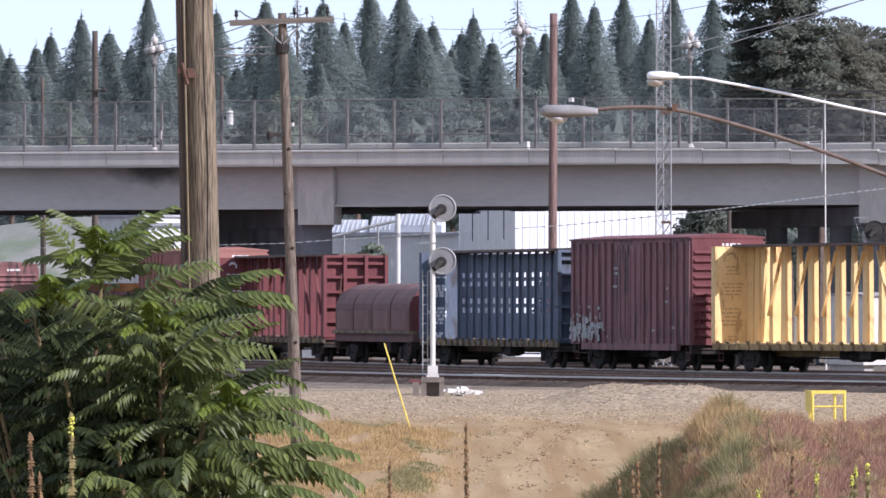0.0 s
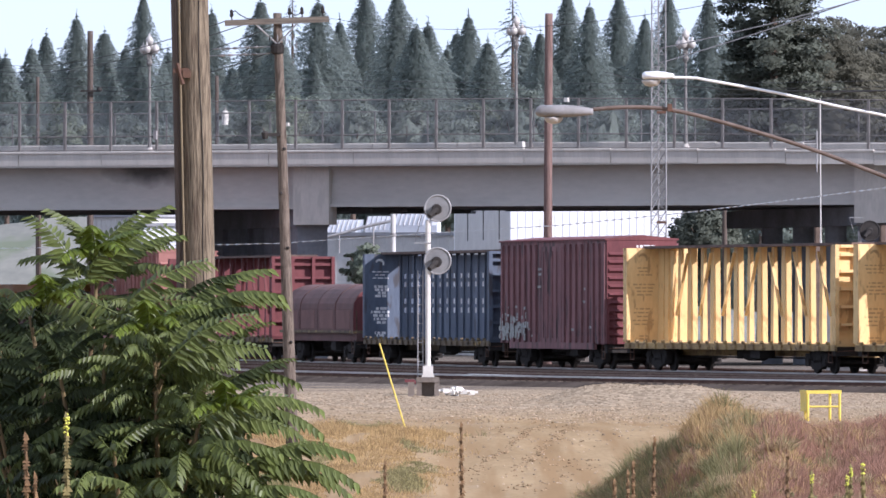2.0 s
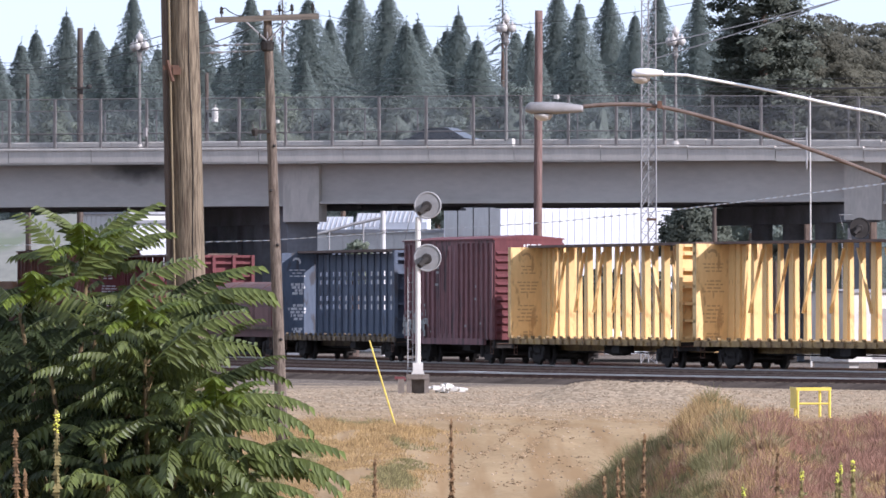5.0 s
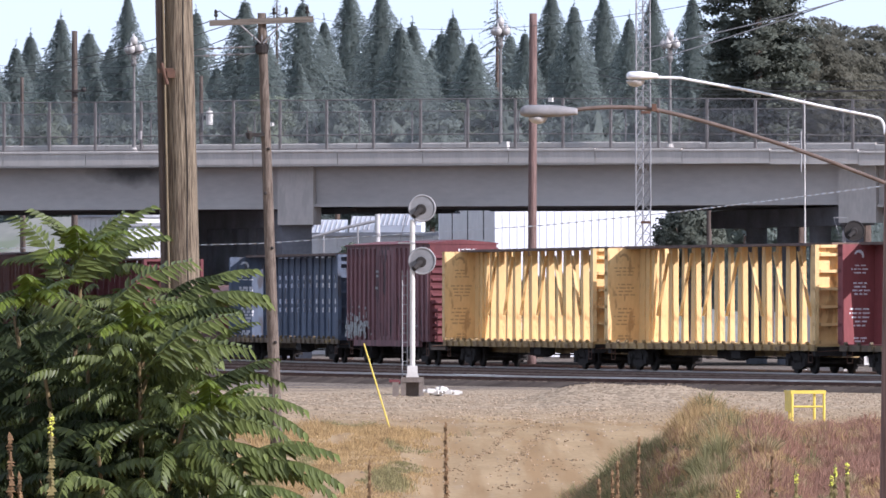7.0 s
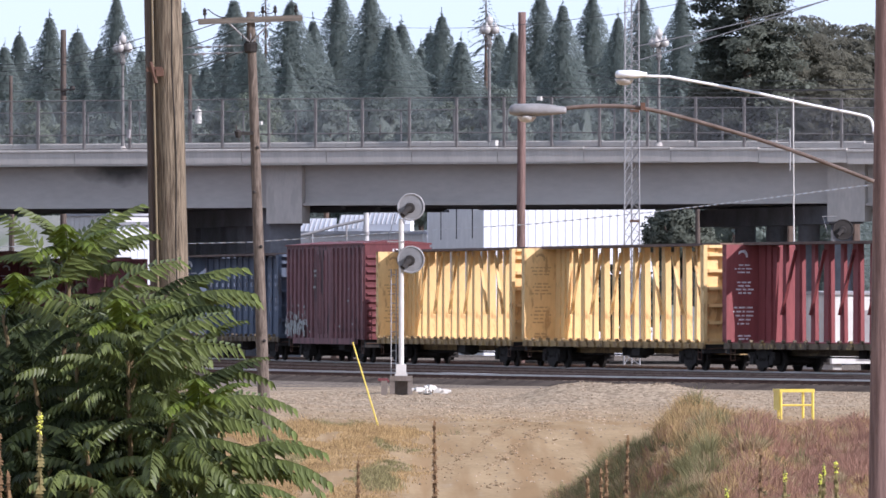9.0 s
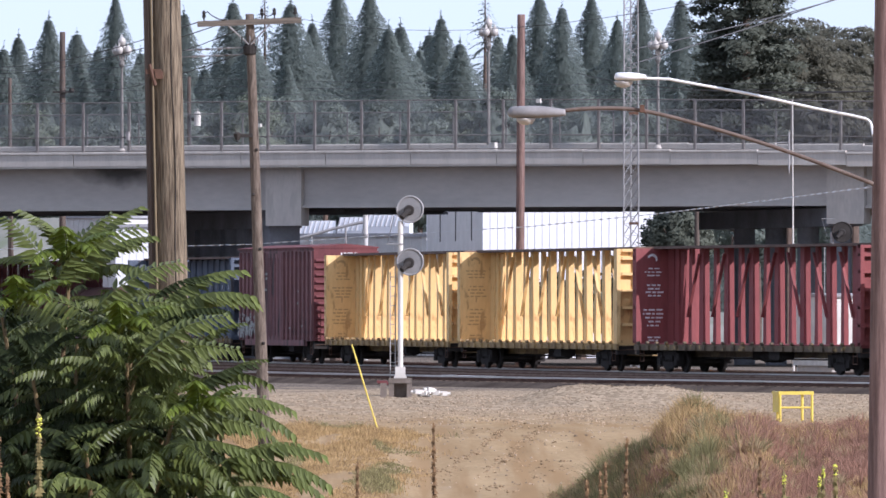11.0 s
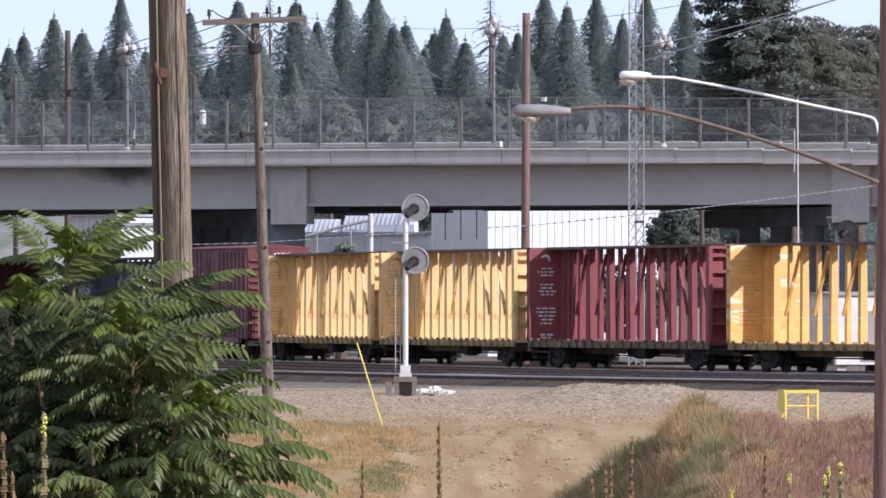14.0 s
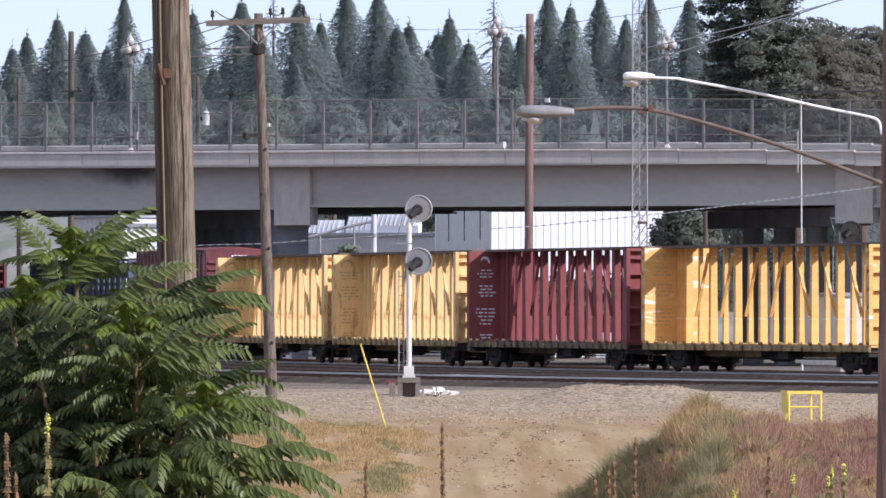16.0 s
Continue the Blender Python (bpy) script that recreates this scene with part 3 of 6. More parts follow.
def bridge_lamp(x, y, z, high):
    lamp = thing("bridge_lamp", BRIDGE @ Matrix.Translation((x, y, z)), "ornamental grey street lamp with a cluster of globes on the bridge", "street lamp", "ornamental lamps of the bridge")
    part("plinth", Shape().box(-0.3, 0.3, -0.3, 0.3, 0, 0.25).spin([(0.24, 0.25), (0.2, 0.45), (0.12, 0.6)], n=12), CONCRETE, lamp)
    part("post", Shape().spin([(0.1, 0.5), (0.075, high * 0.5), (0.055, high - 1.0)], n=10), LAMP_POST, lamp)
    arms = Shape()
    spots = [(0.32, 0, high - 0.85), (-0.32, 0, high - 0.85), (0, 0.32, high - 0.85), (0, -0.32, high - 0.85), (0, 0, high - 0.42)]
    for gx, gy, gz in spots[:4]:
        part("arm", Shape().tube([(0, 0, high - 1.25), (gx * 0.7, gy * 0.7, high - 1.3), (gx, gy, gz - 0.12)], 0.03), LAMP_POST, lamp)
    arms.spin([(0.07, high - 1.7), (0.17, high - 1.5), (0.1, high - 1.3), (0.14, high - 1.1), (0.05, high - 0.5)], n=8)
    part("hub", arms, LAMP_POST, lamp)
    for gx, gy, gz in spots:
        part("globe", Shape().spin([(0.07, -0.18), (0.15, -0.1), (0.2, 0.011), (0.16, 0.17), (0.05, 0.26), (0.02, 0.4)], (gx, gy, gz), n=10), LAMP_GLASS, lamp, "pale glass globe", True)


for lx, top in ((273, 58), (922, 25), (1222, 48)):
    q = (lx - 784) / 16500
    wx = q * 448 / (1 + q * math.tan(radians(22)))
    far = 448 - wx * math.tan(radians(22))
    bridge_lamp(wx / math.cos(radians(22)) - 0.77, 1.9, 9.6, 2.48 + (542 - top) * far / 16500 - 9.6)
tagged(part("junction_box", Shape().box(-0.4, 0.2, -0.2, 0.2, 0, 0.3).box(0.22, 0.5, -0.2, 0.2, 0, 0.42), WHITE), "white painted utility box on the bridge parapet", "box").matrix_world = BRIDGE @ pose(3.6, 0.75, 9.92)


# ---- buildings behind the bridge ----
def warehouse(x, y, turn, wide, deep, high, label, left_mat, right_mat, ribs=0.42):
    """A shed whose near corner stands at x, y; one wall runs off to the right, one to the back."""
    shed = thing("warehouse", Matrix.Translation((x, y, -0.4)) @ pose(0, 0, 0, 0, 0, turn), label, "building")
    front = part("front_wall", Shape().box(0, wide, 0, 0.3, 0, high), right_mat, shed, "ribbed metal wall")
    rib = Shape().box(0, 0.06, -0.025, 0.0, 0, high).mesh("rib", right_mat)
    k = 0
    while k * ribs < wide - 0.1:
        part("rib", rib, right_mat, front).location = (k * ribs, 0, 0)
        k += 1
    side = Shape().box(0, 0.3, 0.3, deep, 0, high)
    # The side wall's darker colour includes the shade on that side.
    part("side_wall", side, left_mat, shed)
    # Thin dark boxes draw the wall's joint lines.
    for j in range(1, int(deep / 6.2) + 1):
        part("wall_joint", Shape().box(-0.04, 0, j * 6.2 - 2, j * 6.2 - 1.9, high * 0.72, high), BLACK, shed, "dark joint line on the wall")
    part("back_wall", Shape().box(0, wide, deep, deep + 0.3, 0, high).box(wide - 0.3, wide, 0.3, deep, 0, high), right_mat, shed)
    part("roof", Shape().box(-0.15, wide + 0.15, -0.15, deep + 0.45, high, high + 0.2), ROOFING, shed)
    return shed


warehouse(4.034, 520, 8, 9.7, 22, 9.2, "white metal-clad warehouse with vertical ribs behind the bridge", SIDING_GREY_SHADE, SIDING)
mill = warehouse(0.199, 548, 178, 8.5, 9, 7.0, "pale grey mill shed with white sloping roof lights beyond the bridge", SIDING_GREY_SHADE, SIDING_GREY_SHADE, 1.1)
mill.matrix_world = Matrix.Translation((-7.041, 548, -0.4)) @ pose(0, 0, 0, 0, 0, -25)
for k, (a, b, z) in enumerate(((0.4, 2.6, 7.25), (2.9, 4.5, 7.45), (4.8, 7.6, 7.7))):
    light = part("roof_light", Shape().add([(a, 0.2, z - 0.1), (b, 0.2, z - 0.1), (b, 0.7, z + 0.7), (a, 0.7, z + 0.7), (a, 0.7, 7.1), (b, 0.7, 7.1), (a, 0.2, 7.1), (b, 0.2, 7.1)],
                                           [(0, 1, 2, 3), (3, 2, 5, 4), (0, 6, 7, 1), (1, 7, 5, 2), (0, 3, 4, 6)]), SIDING, mill, "white corrugated sloping roof light")
    for j in range(int((b - a) / 0.3)):
        x = a + j * 0.3
        part("rib", Shape().add([(x, 0.17, z - 0.1), (x + 0.06, 0.17, z - 0.1), (x + 0.06, 0.67, z + 0.73), (x, 0.67, z + 0.73), (x, 0.15, z - 0.06), (x + 0.06, 0.15, z - 0.06)], [(4, 5, 2, 3), (0, 1, 5, 4), (1, 2, 5), (0, 4, 3)]), ROOFING, light)
part("vent_stack", Shape().rod((5.2, 3, 7), (5.2, 3, 9.5), 0.14), STEEL, mill)
warehouse(-20.839, 560, -45, 4.2, 10, 8.2, "pale grey metal shed beyond the bridge", SIDING_GREY_SHADE, SIDING_GREY_SHADE)
warehouse(-17.463, 552, 6, 2.2, 10, 7.6, "white sunlit shed beyond the bridge", SIDING_GREY_SHADE, SIDING)


def grass_bank():
    """A pale dry slope that closes the view under the bridge."""
    s = Shape()
    n = 60
    for i in range(n + 1):
        x = -70 + i * 1.9
        top = 8.0 + 1.1 * noise.noise(Vector((x * 0.12, 0, 2))) - 5.5 * smooth(-19, -11, x)
        for y, z in ((576, -0.5), (583, top * 0.55), (590, top), (600, top * 0.9), (640, top * 0.5)):
            s.v.append((x, y + 2 * noise.noise(Vector((x * 0.2, y, 0))), z))
    s.f = [(5 * i + k, 5 * i + 5 + k, 5 * i + 6 + k, 5 * i + 1 + k) for i in range(n) for k in range(4)]
    return tagged(part("grass_bank", s, BANK, smooth=True), "pale dry grass slope beyond the railway yard", "bank", kind="structure")


grass_bank()


# ---- freight train ----
WHEEL_R = 0.42
wheel_mesh = Shape()
for wy in (0.72, -0.72):
    wheel_mesh.spin([(0.1, wy - 0.07), (0.36, wy - 0.06), (WHEEL_R, wy - 0.06), (WHEEL_R, wy + 0.06), (0.36, wy + 0.06), (0.1, wy + 0.05)], axis="y", n=18)
wheel_mesh.rod((0, -1.0, 0), (0, 1.0, 0), 0.08)
wheel_mesh.box(-0.3, -0.2, 0.79, 0.8, -0.05, 0.05)
wheel_mesh = wheel_mesh.mesh("wheelset", BLACK)

frame_shape = Shape()
for fy in (1.0, -1.0):
    # cast side frame: arched top member, sagging tension member, pedestals over the axle boxes
    frame_shape.prism([(fy - 0.08, 0.62), (fy + 0.08, 0.62), (fy + 0.08, 0.8), (fy - 0.08, 0.8)], -0.8, 0.8)
    frame_shape.box(-0.5, 0.5, fy - 0.1, fy + 0.1, 0.16, 0.4)
    for e in (1, -1):
        frame_shape.add([(e * 0.45, fy - 0.08, 0.16), (e * 0.45, fy + 0.08, 0.16), (e * 0.45, fy + 0.08, 0.42), (e * 0.45, fy - 0.08, 0.42),
                         (e * 0.98, fy - 0.08, 0.46), (e * 0.98, fy + 0.08, 0.46), (e * 0.98, fy + 0.08, 0.66), (e * 0.98, fy - 0.08, 0.66)],
                        [(0, 1, 2, 3), (7, 6, 5, 4), (0, 4, 5, 1), (1, 5, 6, 2), (2, 6, 7, 3), (3, 7, 4, 0)])
        frame_shape.box(e * 0.87 - 0.24, e * 0.87 + 0.24, fy - 0.12, fy + 0.12, 0.42, 0.74)
        frame_shape.box(e * 0.87 - 0.15, e * 0.87 + 0.15, fy - 0.16, fy + 0.16, 0.27, 0.56)
        frame_shape.box(e * 0.34 - 0.07, e * 0.34 + 0.07, fy - 0.1, fy + 0.1, 0.38, 0.66)
    for bx in (-0.2, 0, 0.2):
        for k in range(4):
            frame_shape.rod((bx, fy, 0.41 + k * 0.055), (bx, fy, 0.445 + k * 0.055), 0.085)
for e in (1, -1):
    frame_shape.box(e * 0.42 - 0.06, e * 0.42 + 0.06, -0.95, 0.95, 0.24, 0.4)
    for fy in (0.72, -0.72):
        frame_shape.box(e * 0.42 - 0.1, e * 0.42 + 0.1, fy - 0.09, fy + 0.09, 0.22, 0.62)
frame_shape.box(-0.28, 0.28, -1.1, 1.1, 0.5, 0.86)
frame_shape.spin([(0.35, 0.84), (0.35, 0.98)], n=16)
bogie_mesh = frame_shape.mesh("bogie", BLACK)

TRAIN = []   # (car, place along the line at 0 s, bogie distance)
WHEELS = []  # (wheelset, its place in the bogie)


def undercarriage(car, half, length):
    for sx in (half, -half):
        bogie = part("bogie", bogie_mesh, BLACK, car)
        bogie.location = (sx, 0, 0)
        for wx in (0.87, -0.87):
            w = part("wheelset", wheel_mesh, RUST, bogie)
            w.location = (wx, 0, WHEEL_R)
            WHEELS.append((w, wx))
    for e in (1, -1):
        part("coupler", Shape().box(min(e * length / 2, e * (length / 2 + 0.75)), max(e * length / 2, e * (length / 2 + 0.75)), -0.12, 0.12, 0.72, 0.98), BLACK, car)
    brake = Shape().box(-half + 1.2, half - 1.2, -0.28, 0.28, 0.62, 0.95).box(-3.2, -2.2, 0.7, 1.3, 0.55, 0.95).rod((-1.5, 0.5, 0.65), (0.2, 0.5, 0.65), 0.22).box(1.0, 1.7, -0.4, 0.4, 0.5, 0.85)
    brake.rod((-half + 1.4, 0.2, 0.55), (half - 1.4, 0.2, 0.55), 0.03)
    part("brake_gear", brake, BLACK, car)
    for e in (1, -1):
        o = e * (length / 2 - 0.25)
        part("end_sill", Shape().box(o - 0.14, o + 0.14, -1.38, 1.38, 0.66, 1.0), BLACK, car)
        for sy in (1.36, -1.36):
            stirrup = Shape()
            for dx in (-0.2, 0.2):
                stirrup.rod((o - e * 0.4 + dx, sy, 1.0), (o - e * 0.4 + dx, sy, 0.42), 0.018, n=5)
            stirrup.rod((o - e * 0.4 - 0.2, sy, 0.42), (o - e * 0.4 + 0.2, sy, 0.42), 0.02, n=5).rod((o - e * 0.4 - 0.2, sy, 0.7), (o - e * 0.4 + 0.2, sy, 0.7), 0.016, n=5)
            part("stirrup_step", stirrup, RUST, car)
        part("air_hose", Shape().tube([(o, -0.35, 0.72), (o + e * 0.35, -0.37, 0.45), (o + e * 0.62, -0.3, 0.38), (o + e * 0.8, -0.2, 0.5)], 0.03, 5), BLACK, car, "black rubber air hose")
        part("uncoupling_lever", Shape().tube([(o + e * 0.16, 1.3, 0.82), (o + e * 0.22, 0.6, 0.86), (o + e * 0.3, 0.15, 0.95)], 0.016, 5), RUST, car)


def bars(shape, x, y0, y1, z0, z1, rows, facing, seed, w=0.05):
    """Rows of small plates in the place of stencilled lines, on a face across the car."""
    rng = random.Random(seed)
    for r in range(rows):
        z = z1 - (z1 - z0) * (r + 0.5) / rows
        wide = (y1 - y0) * rng.uniform(0.5, 1.0)
        c = (y0 + y1) / 2
        y = c - wide / 2
        while y < c + wide / 2 - 0.05:
            d = rng.uniform(0.1, 0.3)
            shape.box(min(x, x + facing * 0.008), max(x, x + facing * 0.008), y, min(y + d, c + wide / 2), z - w / 2, z + w / 2)
            y += d + 0.06


def centerbeam(s_front, paint, label, seed, letters=None, closed=0.0):
    length, half, deck, top = 22.7, 8.6, 1.1, 4.72
    car = thing("centerbeam_car", Matrix(), label, "freight car", "cars of the freight train")
    x1 = length / 2
    sill = SILL_YELLOW if paint in (CAR_YELLOW, CAR_ORANGE) else SILL
    floor = Shape().box(-x1, x1, -1.42, 1.42, 1.0, deck)
    part("deck", floor, paint, car)
    edge = Shape().box(-x1, x1, 1.36, 1.45, 0.84, 1.06).box(-x1, x1, -1.45, -1.36, 0.84, 1.06).box(-x1, x1, -0.3, 0.3, 0.6, 1.0)
    part("side_sill", edge, sill, car, "grimy side sill")
    k = 0
    for i in range(23):
        x = -x1 + 0.6 + i * (length - 1.2) / 22
        win = Shape().box(x - 0.13, x + 0.13, 1.44, 1.53, 0.86, 1.02).rod((x, 1.44, 1.12), (x, 1.56, 1.12), 0.06)
        part("strap_winch", win, sill, car)
    stake = Shape().box(0, 0.26, -0.075, 0.075, deck, top).mesh("stake", paint)
    ribbon = Shape().box(0, 0.2, -1.46, 1.46, 0, 0.11).mesh("rib", paint)
    for e in (1, -1):
        a, b = e * (x1 - 0.28), e * (x1 - 0.16)
        wall = part("bulkhead", Shape().box(min(a, b), max(a, b), -1.46, 1.46, deck, top), paint, car)
        for y in (-1.385, -0.48, 0.48, 1.385):
            st = part("stake", stake, paint, wall)
            st.matrix_local = pose(b, y, 0, 0, 0, 0 if e > 0 else 180)
        for z in (1.1, 1.75, 2.4, 3.05, 3.7, 4.3, 4.61):
            st = part("rib", ribbon, paint, wall)
            st.matrix_local = pose(b, 0, z, 0, 0, 0 if e > 0 else 180)
    # longitudinal beam of tapered posts under a top chord
    part("top_chord", Shape().box(-x1 + 0.16, x1 - 0.16, -0.72, 0.72, 4.7, 4.8), CHORD, car, "dark grimy top chord")
    def tapered(low, high, t):
        return Shape().add([(-t, -low, deck), (-t, low, deck), (-t, high, 4.7), (-t, -high, 4.7), (t, -low, deck), (t, low, deck), (t, high, 4.7), (t, -high, 4.7)],
                           [(0, 1, 2, 3), (7, 6, 5, 4), (0, 4, 5, 1), (1, 5, 6, 2), (2, 6, 7, 3), (3, 7, 4, 0)]).mesh("post", paint)
    post_wide, post_thin = (tapered(0.12, 0.08, 0.03), tapered(0.1, 0.06, 0.03)) if paint is CAR_BLUE else (tapered(0.145, 0.12, 0.2), tapered(0.1, 0.06, 0.15)) if closed else (tapered(0.145, 0.12, 0.12), tapered(0.1, 0.06, 0.1))
    post_back = tapered(0.08, 0.05, 0.05)
    n = 17
    gap = (length - 2.3) / (n - 1)
    for i in range(n):
        p = part("post", post_wide if i % 2 == 0 else post_thin, paint, car)
        p.location = (-x1 + 1.15 + i * gap, 0, 0)
    for i in range(n - 1) if closed else ():
        part("back_post", post_back, paint, car).location = (-x1 + 1.15 + (i + 0.5) * gap, -0.24, 0)
    for x in (x1 - 0.75, x1 - 0.45) if paint is not CAR_BLUE else ():
        part("post", post_thin, paint, car).location = (x, 0.09, 0)
    for i in range(0, n - 1, 2) if paint is not CAR_BLUE else ():
        x = -x1 + 1.15 + i * gap
        if x + gap / 2 > 0:
            a, b = (x, 4.5), (x + gap, 2.1)
        else:
            a, b = (x, 2.1), (x + gap, 4.5)
        for y in (0.13,):
            bar = Shape().add([(a[0] - 0.045, y, a[1]), (a[0] - 0.045, y + 0.11, a[1]), (b[0] - 0.045, y + 0.11, b[1]), (b[0] - 0.045, y, b[1]),
                               (a[0] + 0.045, y, a[1]), (a[0] + 0.045, y + 0.11, a[1]), (b[0] + 0.045, y + 0.11, b[1]), (b[0] + 0.045, y, b[1])],
                              [(0, 1, 2, 3), (7, 6, 5, 4), (0, 4, 5, 1), (1, 5, 6, 2), (2, 6, 7, 3), (3, 7, 4, 0)])
            part("brace", bar, paint, car)
    if closed:
        for e in (1, -1):
            o = e * (x1 - 0.28)
            g = Shape().add([(o, -0.05, deck), (o - e * closed * 0.75, -0.05, deck), (o - e * closed, -0.05, 4.62), (o, -0.05, 4.62),
                             (o, 0.05, deck), (o - e * closed * 0.75, 0.05, deck), (o - e * closed, 0.05, 4.62), (o, 0.05, 4.62)],
                            [(0, 1, 2, 3), (7, 6, 5, 4), (0, 4, 5, 1), (1, 5, 6, 2), (2, 6, 7, 3), (3, 7, 4, 0)])
            part("gusset", g, paint, car, "solid gusset plate beside the bulkhead")
    if paint is CAR_BLUE:
        for a, b in ((deck, 2.2), (2.42, 2.58), (2.8, 3.3), (3.5, 3.66), (3.86, 4.62)):
            part("web_plate", Shape().box(-x1 + 1.15, x1 - 1.15, -0.015, 0.015, a, b), paint, car, "centre plate between rows of openings")
        web = Shape().box(-0.46, 0.46, -0.012, 0.012, deck, 4.62).mesh("web_strip", paint)
        for i in range(n):
            part("web_strip", web, paint, car).location = (-x1 + 1.15 + i * gap, 0, 0)
    if letters:
        text = Shape()
        bold = 0.115 if paint is CAR_BLUE else 0.06
        face = x1 - 0.28
        bars(text, face, 0.35, 1.2, 3.62, 4.02, 3, -1, seed, 0.05)
        bars(text, face, 0.3, 1.2, 2.85, 3.38, 4, -1, seed + 1, bold)
        bars(text, face, 0.3, 1.25, 1.7, 2.45, 5, -1, seed + 2, bold)
        bars(text, face, 0.45, 1.1, 1.15, 1.38, 2, -1, seed + 3, bold)
        # round company mark as a plain crescent
        for k in range(9):
            a = 0.6 + k * 0.34
            cy, cz, q = 0.8 + 0.17 * math.cos(a), 4.3 + 0.17 * math.sin(a), 0.05 - 0.004 * abs(k - 4)
            text.box(face - 0.008, face, cy - q, cy + q, cz - q, cz + q)
        tagged(part("stencil", text, letters, car, "lines of stencilled data"), kind="stuff")
    undercarriage(car, half, length)
    TRAIN.append((car, s_front - x1, half))
    return car


def boxcar(s_front, length, paint, end_paint, label, seed, high=5.05, tag=True):
    car = thing("boxcar", Matrix(), label, "freight car", "cars of the freight train")
    x1, half = length / 2, length / 2 - 2.4
    body = Shape().box(-x1, x1, -1.42, 1.42, 1.0, high)
    part("body", body, paint, car)
    part("side_sill", Shape().box(-x1 + 1.6, x1 - 1.6, 1.36, 1.5, 0.78, 1.04).box(-x1 + 1.6, x1 - 1.6, -1.5, -1.36, 0.78, 1.04), paint, car)
    rib = Shape().box(-0.09, 0.09, 0, 0.09, 1.02, high - 0.12).mesh("rib", paint)
    k = 0
    x = -x1 + 0.12
    while x < x1:
        if abs(x) > 1.75:
            for y in (1.42, -1.51):
                r = part("rib", rib, paint, car)
                r.location = (x, y, 0)
        x += 0.83
    for y in (1.42, -1.5):
        door = part("door", Shape().box(-1.65, 1.65, y, y + 0.08, 1.05, high - 0.2), paint, car, "plug door")
        for dx in (-1.5, -0.75, 0, 0.75, 1.5):
            part("door_rib", Shape().box(dx - 0.07, dx + 0.07, y - 0.02, y + 0.1, 1.05, high - 0.2), paint, door)
    for e in (1, -1):
        a = e * x1
        end = part("end_wall", Shape().box(min(a, a + e * 0.03), max(a, a + e * 0.03), -1.42, 1.42, 1.0, high), end_paint, car, "corrugated end wall")
        for i in range(11):
            z = 1.25 + i * (high - 1.75) / 10.5
            o = a + e * 0.03
            fold = Shape().add([(o, -1.38, z), (o, 1.38, z), (o + e * 0.09, 1.3, z + 0.09), (o + e * 0.09, -1.3, z + 0.09), (o, -1.38, z + 0.2), (o, 1.38, z + 0.2)],
                               [(0, 1, 2, 3), (3, 2, 5, 4), (0, 3, 4), (1, 5, 2), (0, 4, 5, 1)])
            part("corrugation", fold, end_paint, end)
    roof = Shape().prism([(-1.5, high), (-1.5, high + 0.06), (0, high + 0.2), (1.5, high + 0.06), (1.5, high)], -x1 - 0.05, x1 + 0.05)
    for i in range(14):
        x = -x1 + 0.5 + i * (length - 1) / 13
        roof.add([(x - 0.06, -1.5, high + 0.07), (x + 0.06, -1.5, high + 0.07), (x + 0.06, 0, high + 0.24), (x - 0.06, 0, high + 0.24), (x + 0.06, 1.5, high + 0.07), (x - 0.06, 1.5, high + 0.07)], [(0, 1, 2, 3), (3, 2, 4, 5)])
    part("roof", roof, end_paint, car)
    ladder = Shape()
    for y in (1.15, 1.38):
        ladder.rod((-x1 - 0.14, y, 1.0), (-x1 - 0.14, y, 2.4), 0.025)
    for i in range(4):
        ladder.rod((-x1 - 0.14, 1.15, 1.1 + i * 0.38), (-x1 - 0.14, 1.38, 1.1 + i * 0.38), 0.02)
    part("ladder", ladder, end_paint, car)
    text = Shape()
    bars(text, -x1 - 0.032, -0.7, 0.4, high - 0.3, high - 0.18, 1, -1, seed, 0.1)
    tagged(part("stencil", text, LETTER, car, "small white stencilled mark"), kind="stuff")
    marks = Shape()
    mrng = random.Random(seed + 3)
    for mx, mz in ((1.2, 3.9), (1.2, 3.7), (1.3, 3.2), (-4.9, 3.1), (-4.9, 2.6), (5.2, 2.4), (-3.2, 1.5), (-5.6, 1.6)):
        marks.box(mx, mx + mrng.uniform(0.25, 0.7), 1.545 if abs(mx) < 1.7 else 1.425, 1.55 if abs(mx) < 1.7 else 1.43, mz, mz + 0.1)
    tagged(part("stencil", marks, GRAFFITI, car, "small white stencilled marks on the side"), kind="stuff")
    for lx in (-0.95, -0.35, 0.35, 0.95):
        part("lock_rod", Shape().rod((lx, 1.53, 1.2), (lx, 1.53, high - 0.4), 0.022, n=6), paint, car)
    if tag:
        rng = random.Random(seed)
        spray = Shape()
        for i in range(120):
            x, z = x1 - 0.3 - abs(rng.gauss(0, 0.45)) * 4.4, 1.08 + abs(rng.gauss(0, 0.5)) * 1.0
            spray.box(x, x + rng.uniform(0.04, 0.3), 1.512, 1.516 + 0.00005 * i, z, z + rng.uniform(0.04, 0.3))
        tagged(part("spray_mark", spray, GRAFFITI, car, "pale spray-painted scrawl without letters"), kind="stuff")
    undercarriage(car, half, length)
    TRAIN.append((car, s_front - x1, half))
    return car


